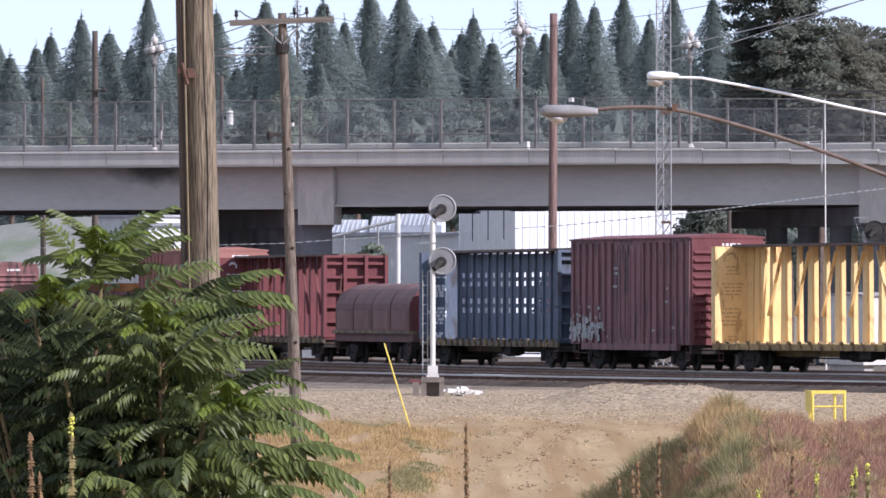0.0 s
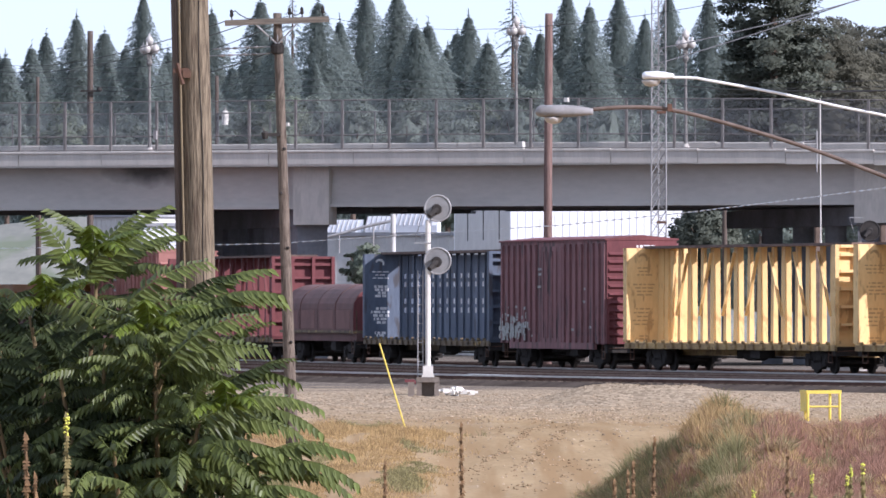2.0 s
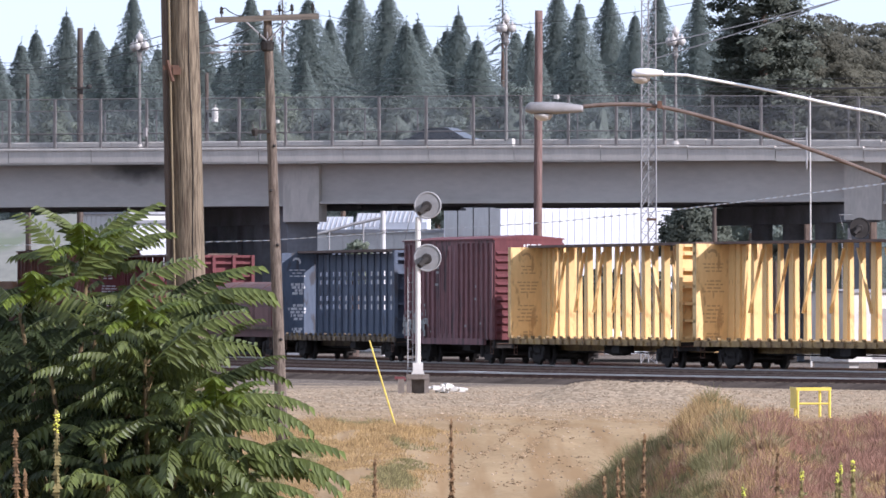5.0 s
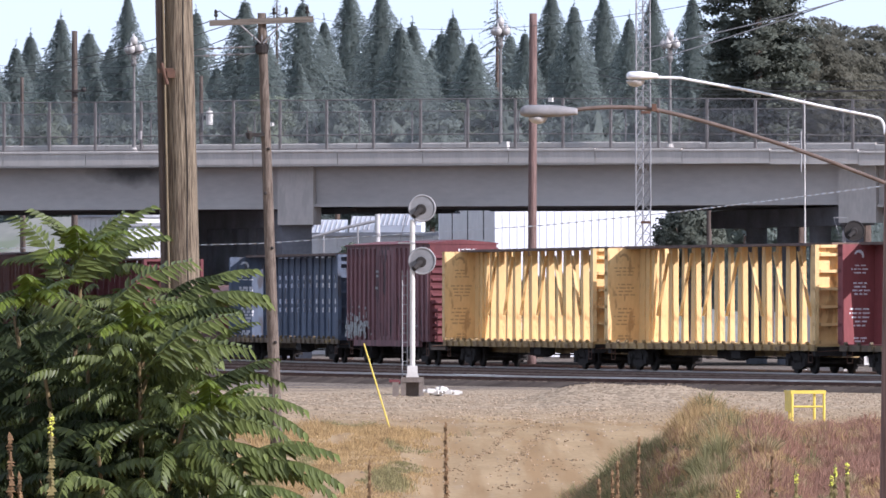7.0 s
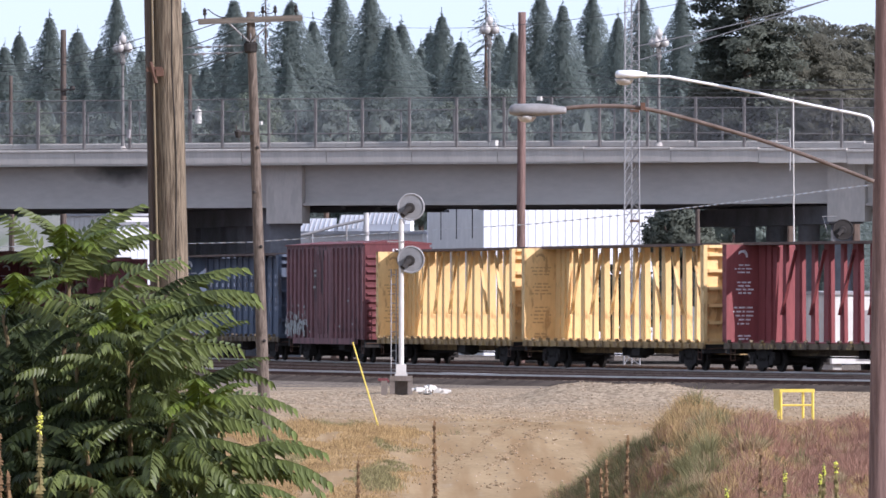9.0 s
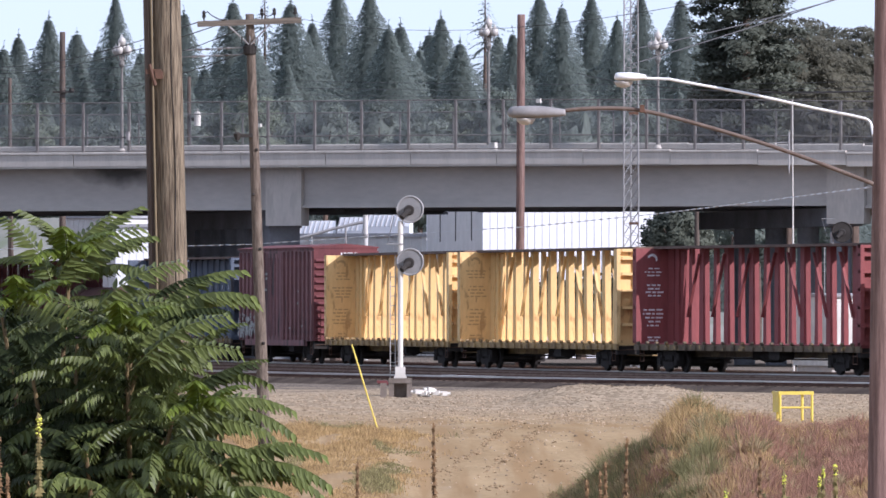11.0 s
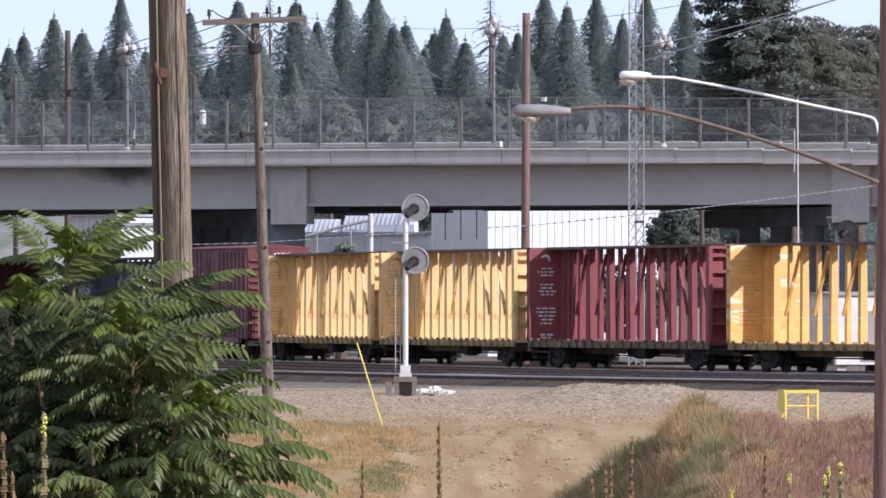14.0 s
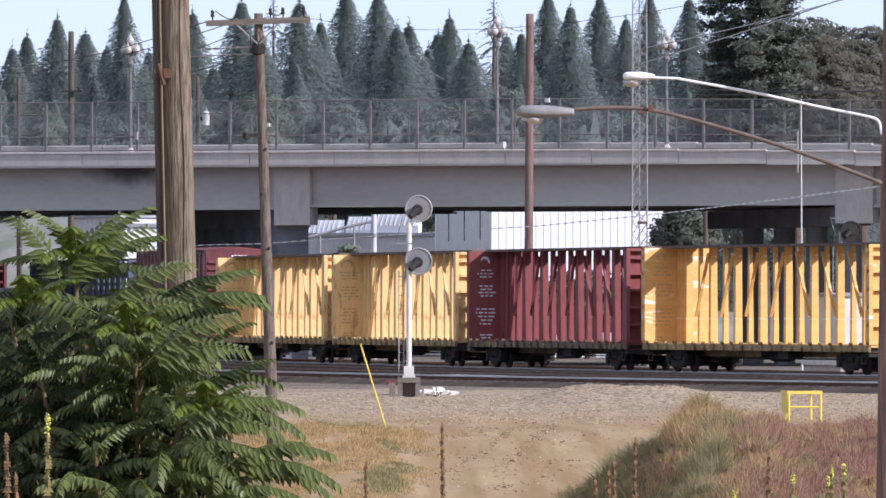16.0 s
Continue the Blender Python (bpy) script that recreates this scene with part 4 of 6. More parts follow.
def coil_car(s_front, length, label):
    car = thing("coil_car", Matrix(), label, "freight car", "cars of the freight train")
    x1, half = length / 2, length / 2 - 2.4
    part("frame", Shape().box(-x1, x1, -1.35, 1.35, 0.95, 1.3), CAR_COIL, car)
    part("walkway", Shape().box(-x1, x1, -1.5, 1.5, 1.3, 1.42), SILL, car)
    for a, b in ((-x1 + 0.4, -0.05), (0.05, x1 - 0.4)):
        arc = [(1.42, 1.42), (1.42, 2.35)] + [(1.42 * math.cos(t), 2.35 + 1.1 * math.sin(t)) for t in [math.pi * i / 14 for i in range(1, 14)]] + [(-1.42, 2.35), (-1.42, 1.42)]
        hood = part("cover", Shape().prism(arc, a, b), CAR_COIL, car, "rounded brown-red steel cover")
        for k in range(2):
            p0 = a + (b - a) * (0.08 + 0.48 * k)
            part("side_panel", Shape().box(p0, p0 + (b - a) * 0.38, 1.42, 1.435, 1.5, 2.3), CAR_PANEL, hood, "paler brown patch panel")
        for k in range(1, 2):
            x = a + (b - a) * k / 2
            rib = [(y * 1.02, z + 0.02) for y, z in arc]
            part("cover_rib", Shape().prism(rib, x - 0.05, x + 0.05), CAR_COIL, hood)
    part("end_plate", Shape().prism([(y * 0.99, z * 0.995) for y, z in arc], -x1 + 0.34, -x1 + 0.4), CAR_BRIGHT_RED, car, "brighter red end plate")
    part("grab_iron", Shape().rod((-x1 + 0.2, 1.3, 1.4), (-x1 + 0.2, 1.3, 2.3), 0.03), RUST, car)
    part("grab_iron", Shape().rod((x1 - 0.2, 1.3, 1.4), (x1 - 0.2, 1.1, 3.9), 0.03), RUST, car)
    undercarriage(car, half, length)
    TRAIN.append((car, s_front - x1, half))
    return car


def gondola(s_front, length, paint, load, label):
    car = thing("gondola_car", Matrix(), label, "freight car", "cars of the freight train")
    x1, half = length / 2, length / 2 - 2.4
    tub = Shape().box(-x1, x1, 1.3, 1.42, 1.0, 3.2).box(-x1, x1, -1.42, -1.3, 1.0, 3.2).box(-x1, x1, -1.3, 1.3, 1.0, 1.15)
    tub.box(-x1, -x1 + 0.12, -1.3, 1.3, 1.15, 3.2).box(x1 - 0.12, x1, -1.3, 1.3, 1.15, 3.2)
    part("tub", tub, paint, car)
    for i in range(12):
        x = -x1 + 0.4 + i * (length - 0.8) / 11
        part("stake", Shape().box(x - 0.07, x + 0.07, 1.42, 1.52, 1.0, 3.2), paint, car)
    part("load", Shape().box(-x1 + 0.2, x1 - 0.2, -1.25, 1.25, 1.16, 3.0).box(-x1 + 1, x1 - 1, -1, 1, 3.0, 3.6, 0.8), load, car, "orange-brown load")
    undercarriage(car, half, length)
    TRAIN.append((car, s_front - x1, half))
    return car


centerbeam(-73.94, CAR_ORANGE, "faded orange-yellow empty centerbeam flat car with diagonal braces", 4, LETTER_DARK)
centerbeam(-49.24, CAR_RED, "oxide red empty centerbeam flat car with white stencils", 3, LETTER, closed=1.5)
centerbeam(-24.41, CAR_YELLOW, "yellow empty centerbeam flat car with tapered posts", 2, LETTER_DARK, closed=1.5)
centerbeam(0.0, CAR_YELLOW, "weathered yellow empty centerbeam flat car behind a maroon boxcar", 1, LETTER_DARK, closed=1.5)
boxcar(18.0, 15.5, CAR_MAROON, CAR_BRIGHT_RED, "maroon ribbed boxcar with pale graffiti low on its side", 7)
centerbeam(42.5, CAR_BLUE, "faded blue empty centerbeam flat car with white stencils", 6, LETTER)
coil_car(59.6, 15.2, "brown-red coil car with rounded steel covers")
centerbeam(84.3, CAR_BRIGHT_RED, "mineral red centerbeam flat car with ribbed bulkheads", 9, LETTER, closed=1.5)
boxcar(102.2, 15.5, CAR_PINK, CAR_PINK, "faded salmon boxcar under the bridge", 11, 5.05, False)
gondola(119.5, 15.5, CAR_MAROON, CAR_LOAD, "maroon gondola car beyond the bridge")
gondola(136.8, 15.5, CAR_LOAD, CAR_LOAD, "orange-brown loaded gondola car beyond the bridge")
boxcar(155.0, 16.0, CAR_MAROON, CAR_MAROON, "dark maroon boxcar far along the line", 13, 4.6, False)


def car_pose(s, half):
    a, b = on_line(s + half), on_line(s - half)
    x, y = (a[0] + b[0]) / 2, (a[1] + b[1]) / 2
    return pose(x, y, 0, 0, 0, math.degrees(math.atan2(a[1] - b[1], a[0] - b[0])))


def run(t):
    return 4.9757 * t - 0.00132 * t * t


for car, s, half in TRAIN:
    car.matrix_world = car_pose(s, half)


# ---- road car on the bridge ----
def build_road_car():
    car = thing("car", Matrix(), "dark saloon car driving across the bridge", "car")
    def loft(sections, w):
        s = Shape()
        n = len(sections)
        for y in (-w, w):
            s.v += [(x, y * k, z) for x, z, k in sections]
        s.f = [tuple(range(n - 1, -1, -1)), tuple(range(n, 2 * n))] + [(i, (i + 1) % n, n + (i + 1) % n, n + i) for i in range(n)]
        return s
    part("body", loft([(-2.25, 0.35, 1), (-2.3, 0.6, 1), (-2.2, 0.95, 0.95), (-1.5, 1.0, 0.95), (1.0, 0.98, 0.95), (2.1, 0.8, 0.92), (2.3, 0.6, 0.95), (2.25, 0.3, 1)], 0.88), CAR_PAINT, car)
    part("cabin", loft([(-1.9, 0.98, 0.95), (-1.2, 1.42, 0.8), (0.1, 1.45, 0.8), (1.0, 0.97, 0.95)], 0.86), GLASS_DARK, car, "tinted windows")
    part("roof", loft([(-1.15, 1.42, 0.8), (-0.9, 1.47, 0.8), (-0.1, 1.49, 0.8), (0.1, 1.45, 0.8)], 0.88), CAR_PAINT, car)
    for x in (-1.4, 1.4):
        for y in (-0.8, 0.8):
            part("wheel", Shape().spin([(0.1, -0.11), (0.32, -0.1), (0.32, 0.1), (0.1, 0.11)], (x, y, 0.32), "y", 14), TYRE, car)
    for y in (-0.6, 0.6):
        part("headlight", Shape().box(2.22, 2.3, y - 0.15, y + 0.15, 0.6, 0.72), WHITE, car)
        part("tail_light", Shape().box(-2.31, -2.24, y - 0.15, y + 0.15, 0.72, 0.86), CAR_BRIGHT_RED, car)
    return car


ROAD_CAR = build_road_car()


# ---- poles ----
def pole(x, y, base, top, r0, r1, mat, label, lean=0.0, group=""):
    p = thing("utility_pole", Matrix.Translation((x, y, base)), label, "utility pole", group)
    h = top - base
    n, rings = 18, 26
    s = Shape()
    for k in range(rings + 1):
        u = k / rings
        r = r0 + (r1 - r0) * u
        for i in range(n):
            a = 2 * math.pi * i / n
            q = r * (1 + 0.03 * noise.noise(Vector((math.cos(a) * 2, math.sin(a) * 2, u * h * 0.4 + x))))
            s.v.append((lean * u * h + q * math.cos(a), q * math.sin(a), u * h))
    s.f = [(k * n + i, k * n + (i + 1) % n, (k + 1) * n + (i + 1) % n, (k + 1) * n + i) for k in range(rings) for i in range(n)]
    s.f += [tuple(range(n - 1, -1, -1)), tuple(range(rings * n, rings * n + n))]
    part("shaft", s, mat, p, smooth=True)
    return p


def insulator(shape, x, y, z, r=0.05):
    shape.spin([(0.015, 0), (0.015, 0.08), (r, 0.09), (r, 0.13), (r * 0.6, 0.15), (r * 0.9, 0.16), (r * 0.8, 0.2), (0.01, 0.23)], (x, y, z), n=8)


# near pole beside the shrub
near_pole = pole(-2.401, 97, -0.7, 7.8, 0.172, 0.138, WOOD_POLE, "thick weathered grey-brown wooden utility pole with a long crack", lean=-0.022)
part("crack", Shape().tube([(0.05 - 0.022 * z + 0.012 * math.sin(z * 3), -0.172 + z * 0.0052, z) for z in [i * 0.3 for i in range(9, 28)]], 0.006, 5), BLACK, near_pole, "long drying crack")
riser = part("cable_riser", Shape().rod((-0.218, -0.03, 0.6), (-0.382, -0.03, 8.4), 0.042), WOOD_DARK, near_pole, "dark cable riser")
pipe = part("conduit", Shape().rod((-0.172, -0.1, 0.6), (-0.34, -0.1, 8.4), 0.011), CONDUIT, near_pole, "thin yellow conduit")
clamp = Shape().box(-0.24, -0.08, -0.2, -0.14, 0, 0.05).box(-0.14, -0.06, -0.22, -0.14, -0.05, 0.03).rod((-0.2, -0.2, 0.1), (-0.14, -0.2, -0.12), 0.02)
part("bracket", clamp, RUST, near_pole, "rusty bracket").location = (-0.11, 0, 4.902 + 0.7)

# crossarm pole
arm_pole = pole(-2.94, 188, -0.45, 8.39, 0.128, 0.085, WOOD_KNOTTY, "slender leaning wooden pole with a crossarm and insulators", lean=-0.0345)
h = 8.234 + 0.45
arm = part("crossarm", Shape().box(-1.06, 1.04, -0.05, 0.05, -0.058, 0.058), WOOD_ARM, arm_pole, "wooden crossarm")
arm.matrix_local = pose(-0.3, -0.11, h - 0.01, 0, -2.2, 0)
ARM_PIN = Shape()
ARM_PIN.rod((0, 0, 0.05), (0, 0, 0.13), 0.012, n=6)
insulator(ARM_PIN, 0, 0, 0.04, 0.04)
ARM_PIN = ARM_PIN.mesh("insulator", BLACK)
for ix in (-0.92, 0.25, 0.5, 0.92):
    part("insulator", ARM_PIN, BLACK, arm, "dark pin insulator").location = (ix, 0, 0)
part("jumper", Shape().tube([(-0.92, -0.02, 0.2), (-0.84, -0.05, 0.24), (-0.76, -0.06, 0.16), (-0.62, -0.06, 0.08), (-0.5, -0.06, 0.06)], 0.012, 5), BLACK, arm, "looped jumper wire")
part("jumper", Shape().tube([(0.25, -0.05, 0.18), (0.36, -0.06, 0.1), (0.44, -0.06, 0.12), (0.5, -0.05, 0.2)], 0.011, 5), BLACK, arm)
part("brace", Shape().rod((-0.78, -0.14, h - 0.04), (-0.32, -0.12, h - 0.46), 0.016).rod((0.16, -0.14, h + 0.01), (-0.28, -0.12, h - 0.46), 0.016), STEEL, arm_pole)
part("band", Shape().spin([(0.1, h - 0.68), (0.13, h - 0.64), (0.14, h - 0.5), (0.1, h - 0.44)], (-0.3, 0, 0), n=12), BLACK, arm_pole, "dark dead-end band")
for kx, kz in ((-0.46, 0.36), (-0.3, 0.34), (-0.14, 0.37), (-0.05, 0.45), (0.08, 0.5)):
    knob = Shape()
    insulator(knob, 0, 0, 0, 0.026)
    part("insulator", knob, DISC if kx > -0.4 else BLACK, arm_pole, "small porcelain insulator").matrix_local = Matrix.Translation((kx, -0.14, h - kz - 0.08)) @ Matrix.Scale(0.6, 4)
for kz, reach in ((0.52, 1.15), (0.66, 1.3)):
    part("guy_strand", Shape().tube([(-0.45, 0, h - kz), (-0.45 - reach, 0.5, h - kz - 0.04)], 0.012, 5), STEEL, arm_pole)
    for q in (0.25, 0.4, 0.62, 0.75):
        part("strain_insulator", Shape().spin([(0.01, -0.06), (0.024, -0.03), (0.028, 0.0), (0.024, 0.03), (0.01, 0.06)], (-0.45 - reach * q, 0.5 * q, h - kz - 0.04 * q), "x", 8), GREY_PAINT if q > 0.5 else DISC, arm_pole, "porcelain strain insulator")
for zz, side in ((6.1, 1), (5.2, -1), (4.1, 1), (3.0, -1), (2.2, 1)):
    part("knot", Shape().spin([(0.01, -0.03), (0.035, -0.012), (0.03, 0.0), (0.01, 0.01)], (-0.0345 * zz + side * 0.05, -0.128 + zz * 0.005, zz), "y", 8), BLACK, arm_pole)
part("spotlight", Shape().box(-0.5, -0.25, -0.12, 0.0, 6.35, 6.42).spin([(0.05, 0), (0.08, 0.12), (0.03, 0.16)], (-0.55, -0.08, 6.3), n=8), BLACK, arm_pole)

# poles behind the train and the bridge
pole(4.772, 408, -0.3, 15.289, 0.2, 0.17, WOOD_RED, "tall red-brown bare wooden pole behind the train", lean=0.0045)
for px, top, d, r in ((168, 55, 500, 0.19), (75, 137, 560, 0.13), (392, 134, 520, 0.13), (78, 378, 500, 0.12), (1291, 368, 500, 0.16)):
    pole((px - 784) * d / 16500, d, -0.4, 2.48 + (542 - top) * d / 16500, r, r * 0.8, WOOD_DARK, "dark wooden utility pole beyond the bridge", group="poles beyond the bridge")
flue = thing("vent_pipe", Matrix.Translation((-2.42, 500, -0.4)), "tall pale grey vent pipe beside the mill shed", "pipe")
part("shaft", Shape().rod((0, 0, 0), (0, 0, 8.2), 0.14, n=14), SIDING_GREY_SHADE, flue)
part("collar", Shape().spin([(0.17, 6.6), (0.17, 6.8)], n=14), STEEL, flue)
duct = thing("roof_duct", Matrix.Translation((-7.0, 546, 7.0)), "dark sloping duct over the mill shed", "duct")
part("pipe", Shape().tube([(0, 0, -0.6), (1.2, 0, -0.3), (2.6, 0, 0.1), (4.4, 0, 0.5)], 0.09, 8), STEEL, duct)
part("strut", Shape().rod((1.2, 0, -1.4), (1.2, 0, -0.3), 0.05), STEEL, duct)
part("strut", Shape().rod((3.2, 0, -1.4), (3.2, 0, 0.22), 0.05), STEEL, duct)
d = 520
tank = thing("transformer", Matrix.Translation((-11.881, 519.6, 12.565)), "white cylindrical pole transformer", "transformer")
part("tank", Shape().spin([(0.16, 0), (0.19, 0.03), (0.19, 0.72), (0.12, 0.8)], n=14), WHITE, tank)
part("bushing", Shape().rod((0, 0, 0.8), (0, 0, 0.98), 0.05), GREY_PAINT, tank)
part("bracket", Shape().box(-0.5, 0, 0.1, 0.45, 0.3, 0.5), BLACK, tank)
gear = thing("pole_fittings", Matrix.Translation((-18.667, 499.7, 13.965)), "dark brackets and insulators on a pole", "fittings")
part("bar", Shape().box(-0.5, 0.5, -0.08, 0.08, 0, 0.09), BLACK, gear)
part("insulator", Shape().spin([(0.1, 0), (0.16, 0.1), (0.1, 0.25)], (0.5, 0, 0), n=10), BLACK, gear)

# small fittings fixed to the fence
for fx, fz, w, h, d, mat, name, label in ((-8.0, 11.15, 0.42, 0.16, -0.2, WHITE, "fence_bracket", "small white bracket fixed to a fence post"),
                                          (-14.8, 10.55, 0.16, 0.42, -0.15, GREY_PAINT, "fence_box", "small grey box fixed to a fence post"),
                                          (6.55, 12.2, 0.2, 0.2, 0.0, WHITE, "sensor_box", "small pale sensor box on top of the fence")):
    tagged(part(name, Shape().box(-w / 2, w / 2, -0.12, 0.12, 0, h).rod((-w / 2, 0, h * 0.5), (w / 2, -0.1, h * 0.8), 0.03), mat), label, "fitting", "fittings on the fence").matrix_world = BRIDGE @ pose(fx, 0.1, fz)

# lattice mast
def lattice(x, y, base, top, w):
    mast = thing("lattice_mast", Matrix.Translation((x, y, base)), "slim galvanised lattice radio mast", "mast")
    h = top - base
    legs = [(w / 2, -w * 0.3), (-w / 2, -w * 0.3), (0, w * 0.55)]
    for lx, ly in legs:
        part("leg", Shape().rod((lx, ly, 0), (lx * 0.85, ly * 0.85, h), 0.035, n=6), STEEL, mast)
    lace = Shape()
    k = int(h / 0.55)
    for i in range(k):
        z0, z1 = i * h / k, (i + 1) * h / k
        for j in range(3):
            a, b = legs[j], legs[(j + 1) % 3]
            g0, g1 = 1 - 0.15 * z0 / h, 1 - 0.15 * z1 / h
            lace.rod((a[0] * g0, a[1] * g0, z0), (b[0] * g1, b[1] * g1, z1), 0.022, n=4)
            lace.rod((a[0] * g1, a[1] * g1, z1), (b[0] * g1, b[1] * g1, z1), 0.014, n=4)
    part("lacing", lace, STEEL, mast, "zigzag lacing bars")
    for z in (h * 0.35, h * 0.62):
        part("ring", Shape().box(-0.1, 0.35, -0.3, -0.2, z, z + 0.12), RUST, mast)


lattice(10.164, 430, -0.3, 18.5, 0.73)
slim = thing("antenna_pole", Matrix.Translation((16.642, 405, -0.3)), "slim white antenna pole behind the train", "pole")
part("shaft", Shape().rod((0, 0, 0), (-0.05, 0, 11.488 + 0.3), 0.045, 0.02), WHITE, slim)
part("antenna", Shape().rod((-0.2, -0.1, 8.297 + 0.3), (-0.2, -0.1, 10.089 + 0.3), 0.035).rod((-1.1, -0.1, 9.598 + 0.3), (-0.2, -0.1, 9.647 + 0.3), 0.02), STEEL, slim)


# ---- street lamp pole ----
lamp_pole = pole(6.015, 120, -1.2, 8.0, 0.15, 0.125, WOOD_RED, "brown wooden pole carrying two street lamp arms", lean=0.012)


def street_lamp(name_label, pts, head, mat, arm_mat, r, drop=0.0):
    """Arm from the lamp to the pole, with a cobra head at its outer end."""
    base = Vector(pts[-1])
    lamp = thing("street_lamp", Matrix.Translation(base), name_label, "street lamp", "lamps on the wooden pole")
    curve = [Vector(p) - base for p in pts]
    fine = []
    for i in range(len(curve) - 1):
        p0, p1, p2, p3 = curve[max(i - 1, 0)], curve[i], curve[i + 1], curve[min(i + 2, len(curve) - 1)]
        for k in range(6):
            u = k / 6
            fine.append(0.5 * (2 * p1 + (p2 - p0) * u + (2 * p0 - 5 * p1 + 4 * p2 - p3) * u * u + (3 * p1 - p0 - 3 * p2 + p3) * u ** 3))
    fine.append(curve[-1])
    part("arm", Shape().tube(fine, r, 8), arm_mat, lamp, smooth=True)
    length, tall = head
    s = Shape()
    prof = [(0.0, 0.3, 0.5), (0.025, 0.66, 0.75), (0.1, 0.95, 1.0), (0.5, 1.0, 1.0), (0.72, 0.86, 0.85), (0.95, 0.58, 0.6), (1.0, 0.5, 0.5)]
    n = 14
    for u, hz, hy in prof:
        for i in range(n):
            a = 2 * math.pi * i / n
            z = math.copysign(abs(math.sin(a)) ** 0.6, math.sin(a))
            s.v.append((-length * (1 - u) + 0.02, math.cos(a) * 0.16 * hy, tall * (z * 0.55 * hz if z > 0 else z * 0.35 * hz) + 0.01))
    s.f = [(k * n + i, k * n + (i + 1) % n, (k + 1) * n + (i + 1) % n, (k + 1) * n + i) for k in range(len(prof) - 1) for i in range(n)]
    s.f += [tuple(range(n - 1, -1, -1)), tuple(range((len(prof) - 1) * n, len(prof) * n))]
    hood = part("head", s, mat, lamp, "cobra-head lamp housing", True)
    hood.location = curve[0] - Vector((0, 0, drop))
    lens = part("lens", Shape().spin([(0.02, -0.085), (0.08, -0.07), (0.115, -0.03), (0.125, 0)], (0, 0, 0), n=12), LAMP_GLASS, lamp, "glass refractor", True)
    lens.location = curve[0] + Vector((-length * 0.66, 0, -tall * 0.3 - drop))
    return lamp


street_lamp("grey cobra-head street lamp on a long rusty arm",
            [(1.971, 119.8, 5.005), (2.371, 119.8, 5.035), (2.953, 119.8, 5.008), (3.753, 119.8, 4.815),
             (4.844, 119.8, 4.48), (5.949, 119.85, 4.065)], (0.742, 0.18), LAMP_GREY, ARM, 0.026, 0.045)
arm_clamp = tagged(part("arm_clamp", Shape().box(-0.03, 0.03, -0.04, 0.04, -0.035, 0.06).rod((0, 0, 0.03), (0.05, 0, -0.05), 0.012), RUST), "rusty clamp on the street lamp arm", "clamp")
arm_clamp.matrix_world = pose(2.975, 119.78, 5.018)
street_lamp("white sunlit street lamp on a curved aluminium arm",
            [(3.036, 121, 5.45), (3.359, 121, 5.439), (3.432, 121, 5.424), (4.371, 121, 5.252), (5.251, 121, 5.061),
             (5.801, 121, 4.951), (5.962, 121, 4.885), (5.999, 120.9, 4.709)], (0.411, 0.125), LAMP_WHITE, LAMP_WHITE, 0.018)


# ---- wires ----
def wire(a, b, drop, r, mat=CABLE, label="thin dark overhead wire strung across the yard"):
    tagged(part("overhead_wire", Shape().tube(sag(a, b, drop), r, 5), mat), label, "wire", "overhead wires")


def twisted_cable():
    """A flat cable, twisted along its way, so that it glints in dashes."""
    stops = [Vector(p) for p in ((-14.037, 265, 4.102), (-7.638, 236, 3.982), (-3.649, 212, 3.906), (-0.16, 189, 3.958), (2.225, 170, 3.953),
                                 (3.95, 153, 4.001), (5.115, 137, 4.033), (5.949, 120, 4.029))]
    s = Shape()
    n = 110
    rows = []
    for i in range(len(stops) - 1):
        for k in range(n):
            p = stops[i].lerp(stops[i + 1], k / n)
            a = (i * n + k) * 0.45
            w = Vector((0.3 * math.cos(a), 0, math.sin(a))) * 0.011
            rows.append((p, w))
    for p, w in rows:
        s.v += [tuple(p + w), tuple(p - w), tuple(p + Vector((0, -0.004, 0.003)))]
    for k in range(len(rows) - 1):
        for i, j in ((0, 2), (2, 1), (1, 0)):
            s.f.append((3 * k + i, 3 * k + j, 3 * k + j + 3, 3 * k + i + 3))
    tagged(part("overhead_wire", s, BRIGHT_CABLE), "bright twisted aluminium cable strung across the yard", "wire", "overhead wires")


twisted_cable()
wire((5.964, 120, 5.258), (5.382, 300, 10.007), 0.2, 0.011)
wire((-4.261, 188, 8.234), (-23.187, 470, 14.928), 0.6, 0.011)
wire((-3.578, 188, 8.268), (-23.187, 470, 14.501), 0.6, 0.011)
wire((-3.008, 188, 8.268), (-18.667, 500, 15.571), 0.6, 0.011)
wire((-3.236, 188, 7.653), (-18.667, 500, 14.116), 0.4, 0.011)
wire((-2.324, 188, 8.314), (5.274, 95, 6.119), 0.5, 0.004)
wire((10.216, 430, 14.364), (24.953, 470, 19.058), 0.2, 0.03)
wire((10.216, 430, 13.686), (24.383, 470, 19.058), 0.1, 0.03)
for z0, z1 in ((118, 140), (132, 150), (146, 158), (160, 166)):
    wire((-23.389, 480, 2.48 + (542 - z0) * 480 / 16500), (26.092, 470, 2.48 + (542 - z1) * 470 / 16500), 0.5, 0.01)


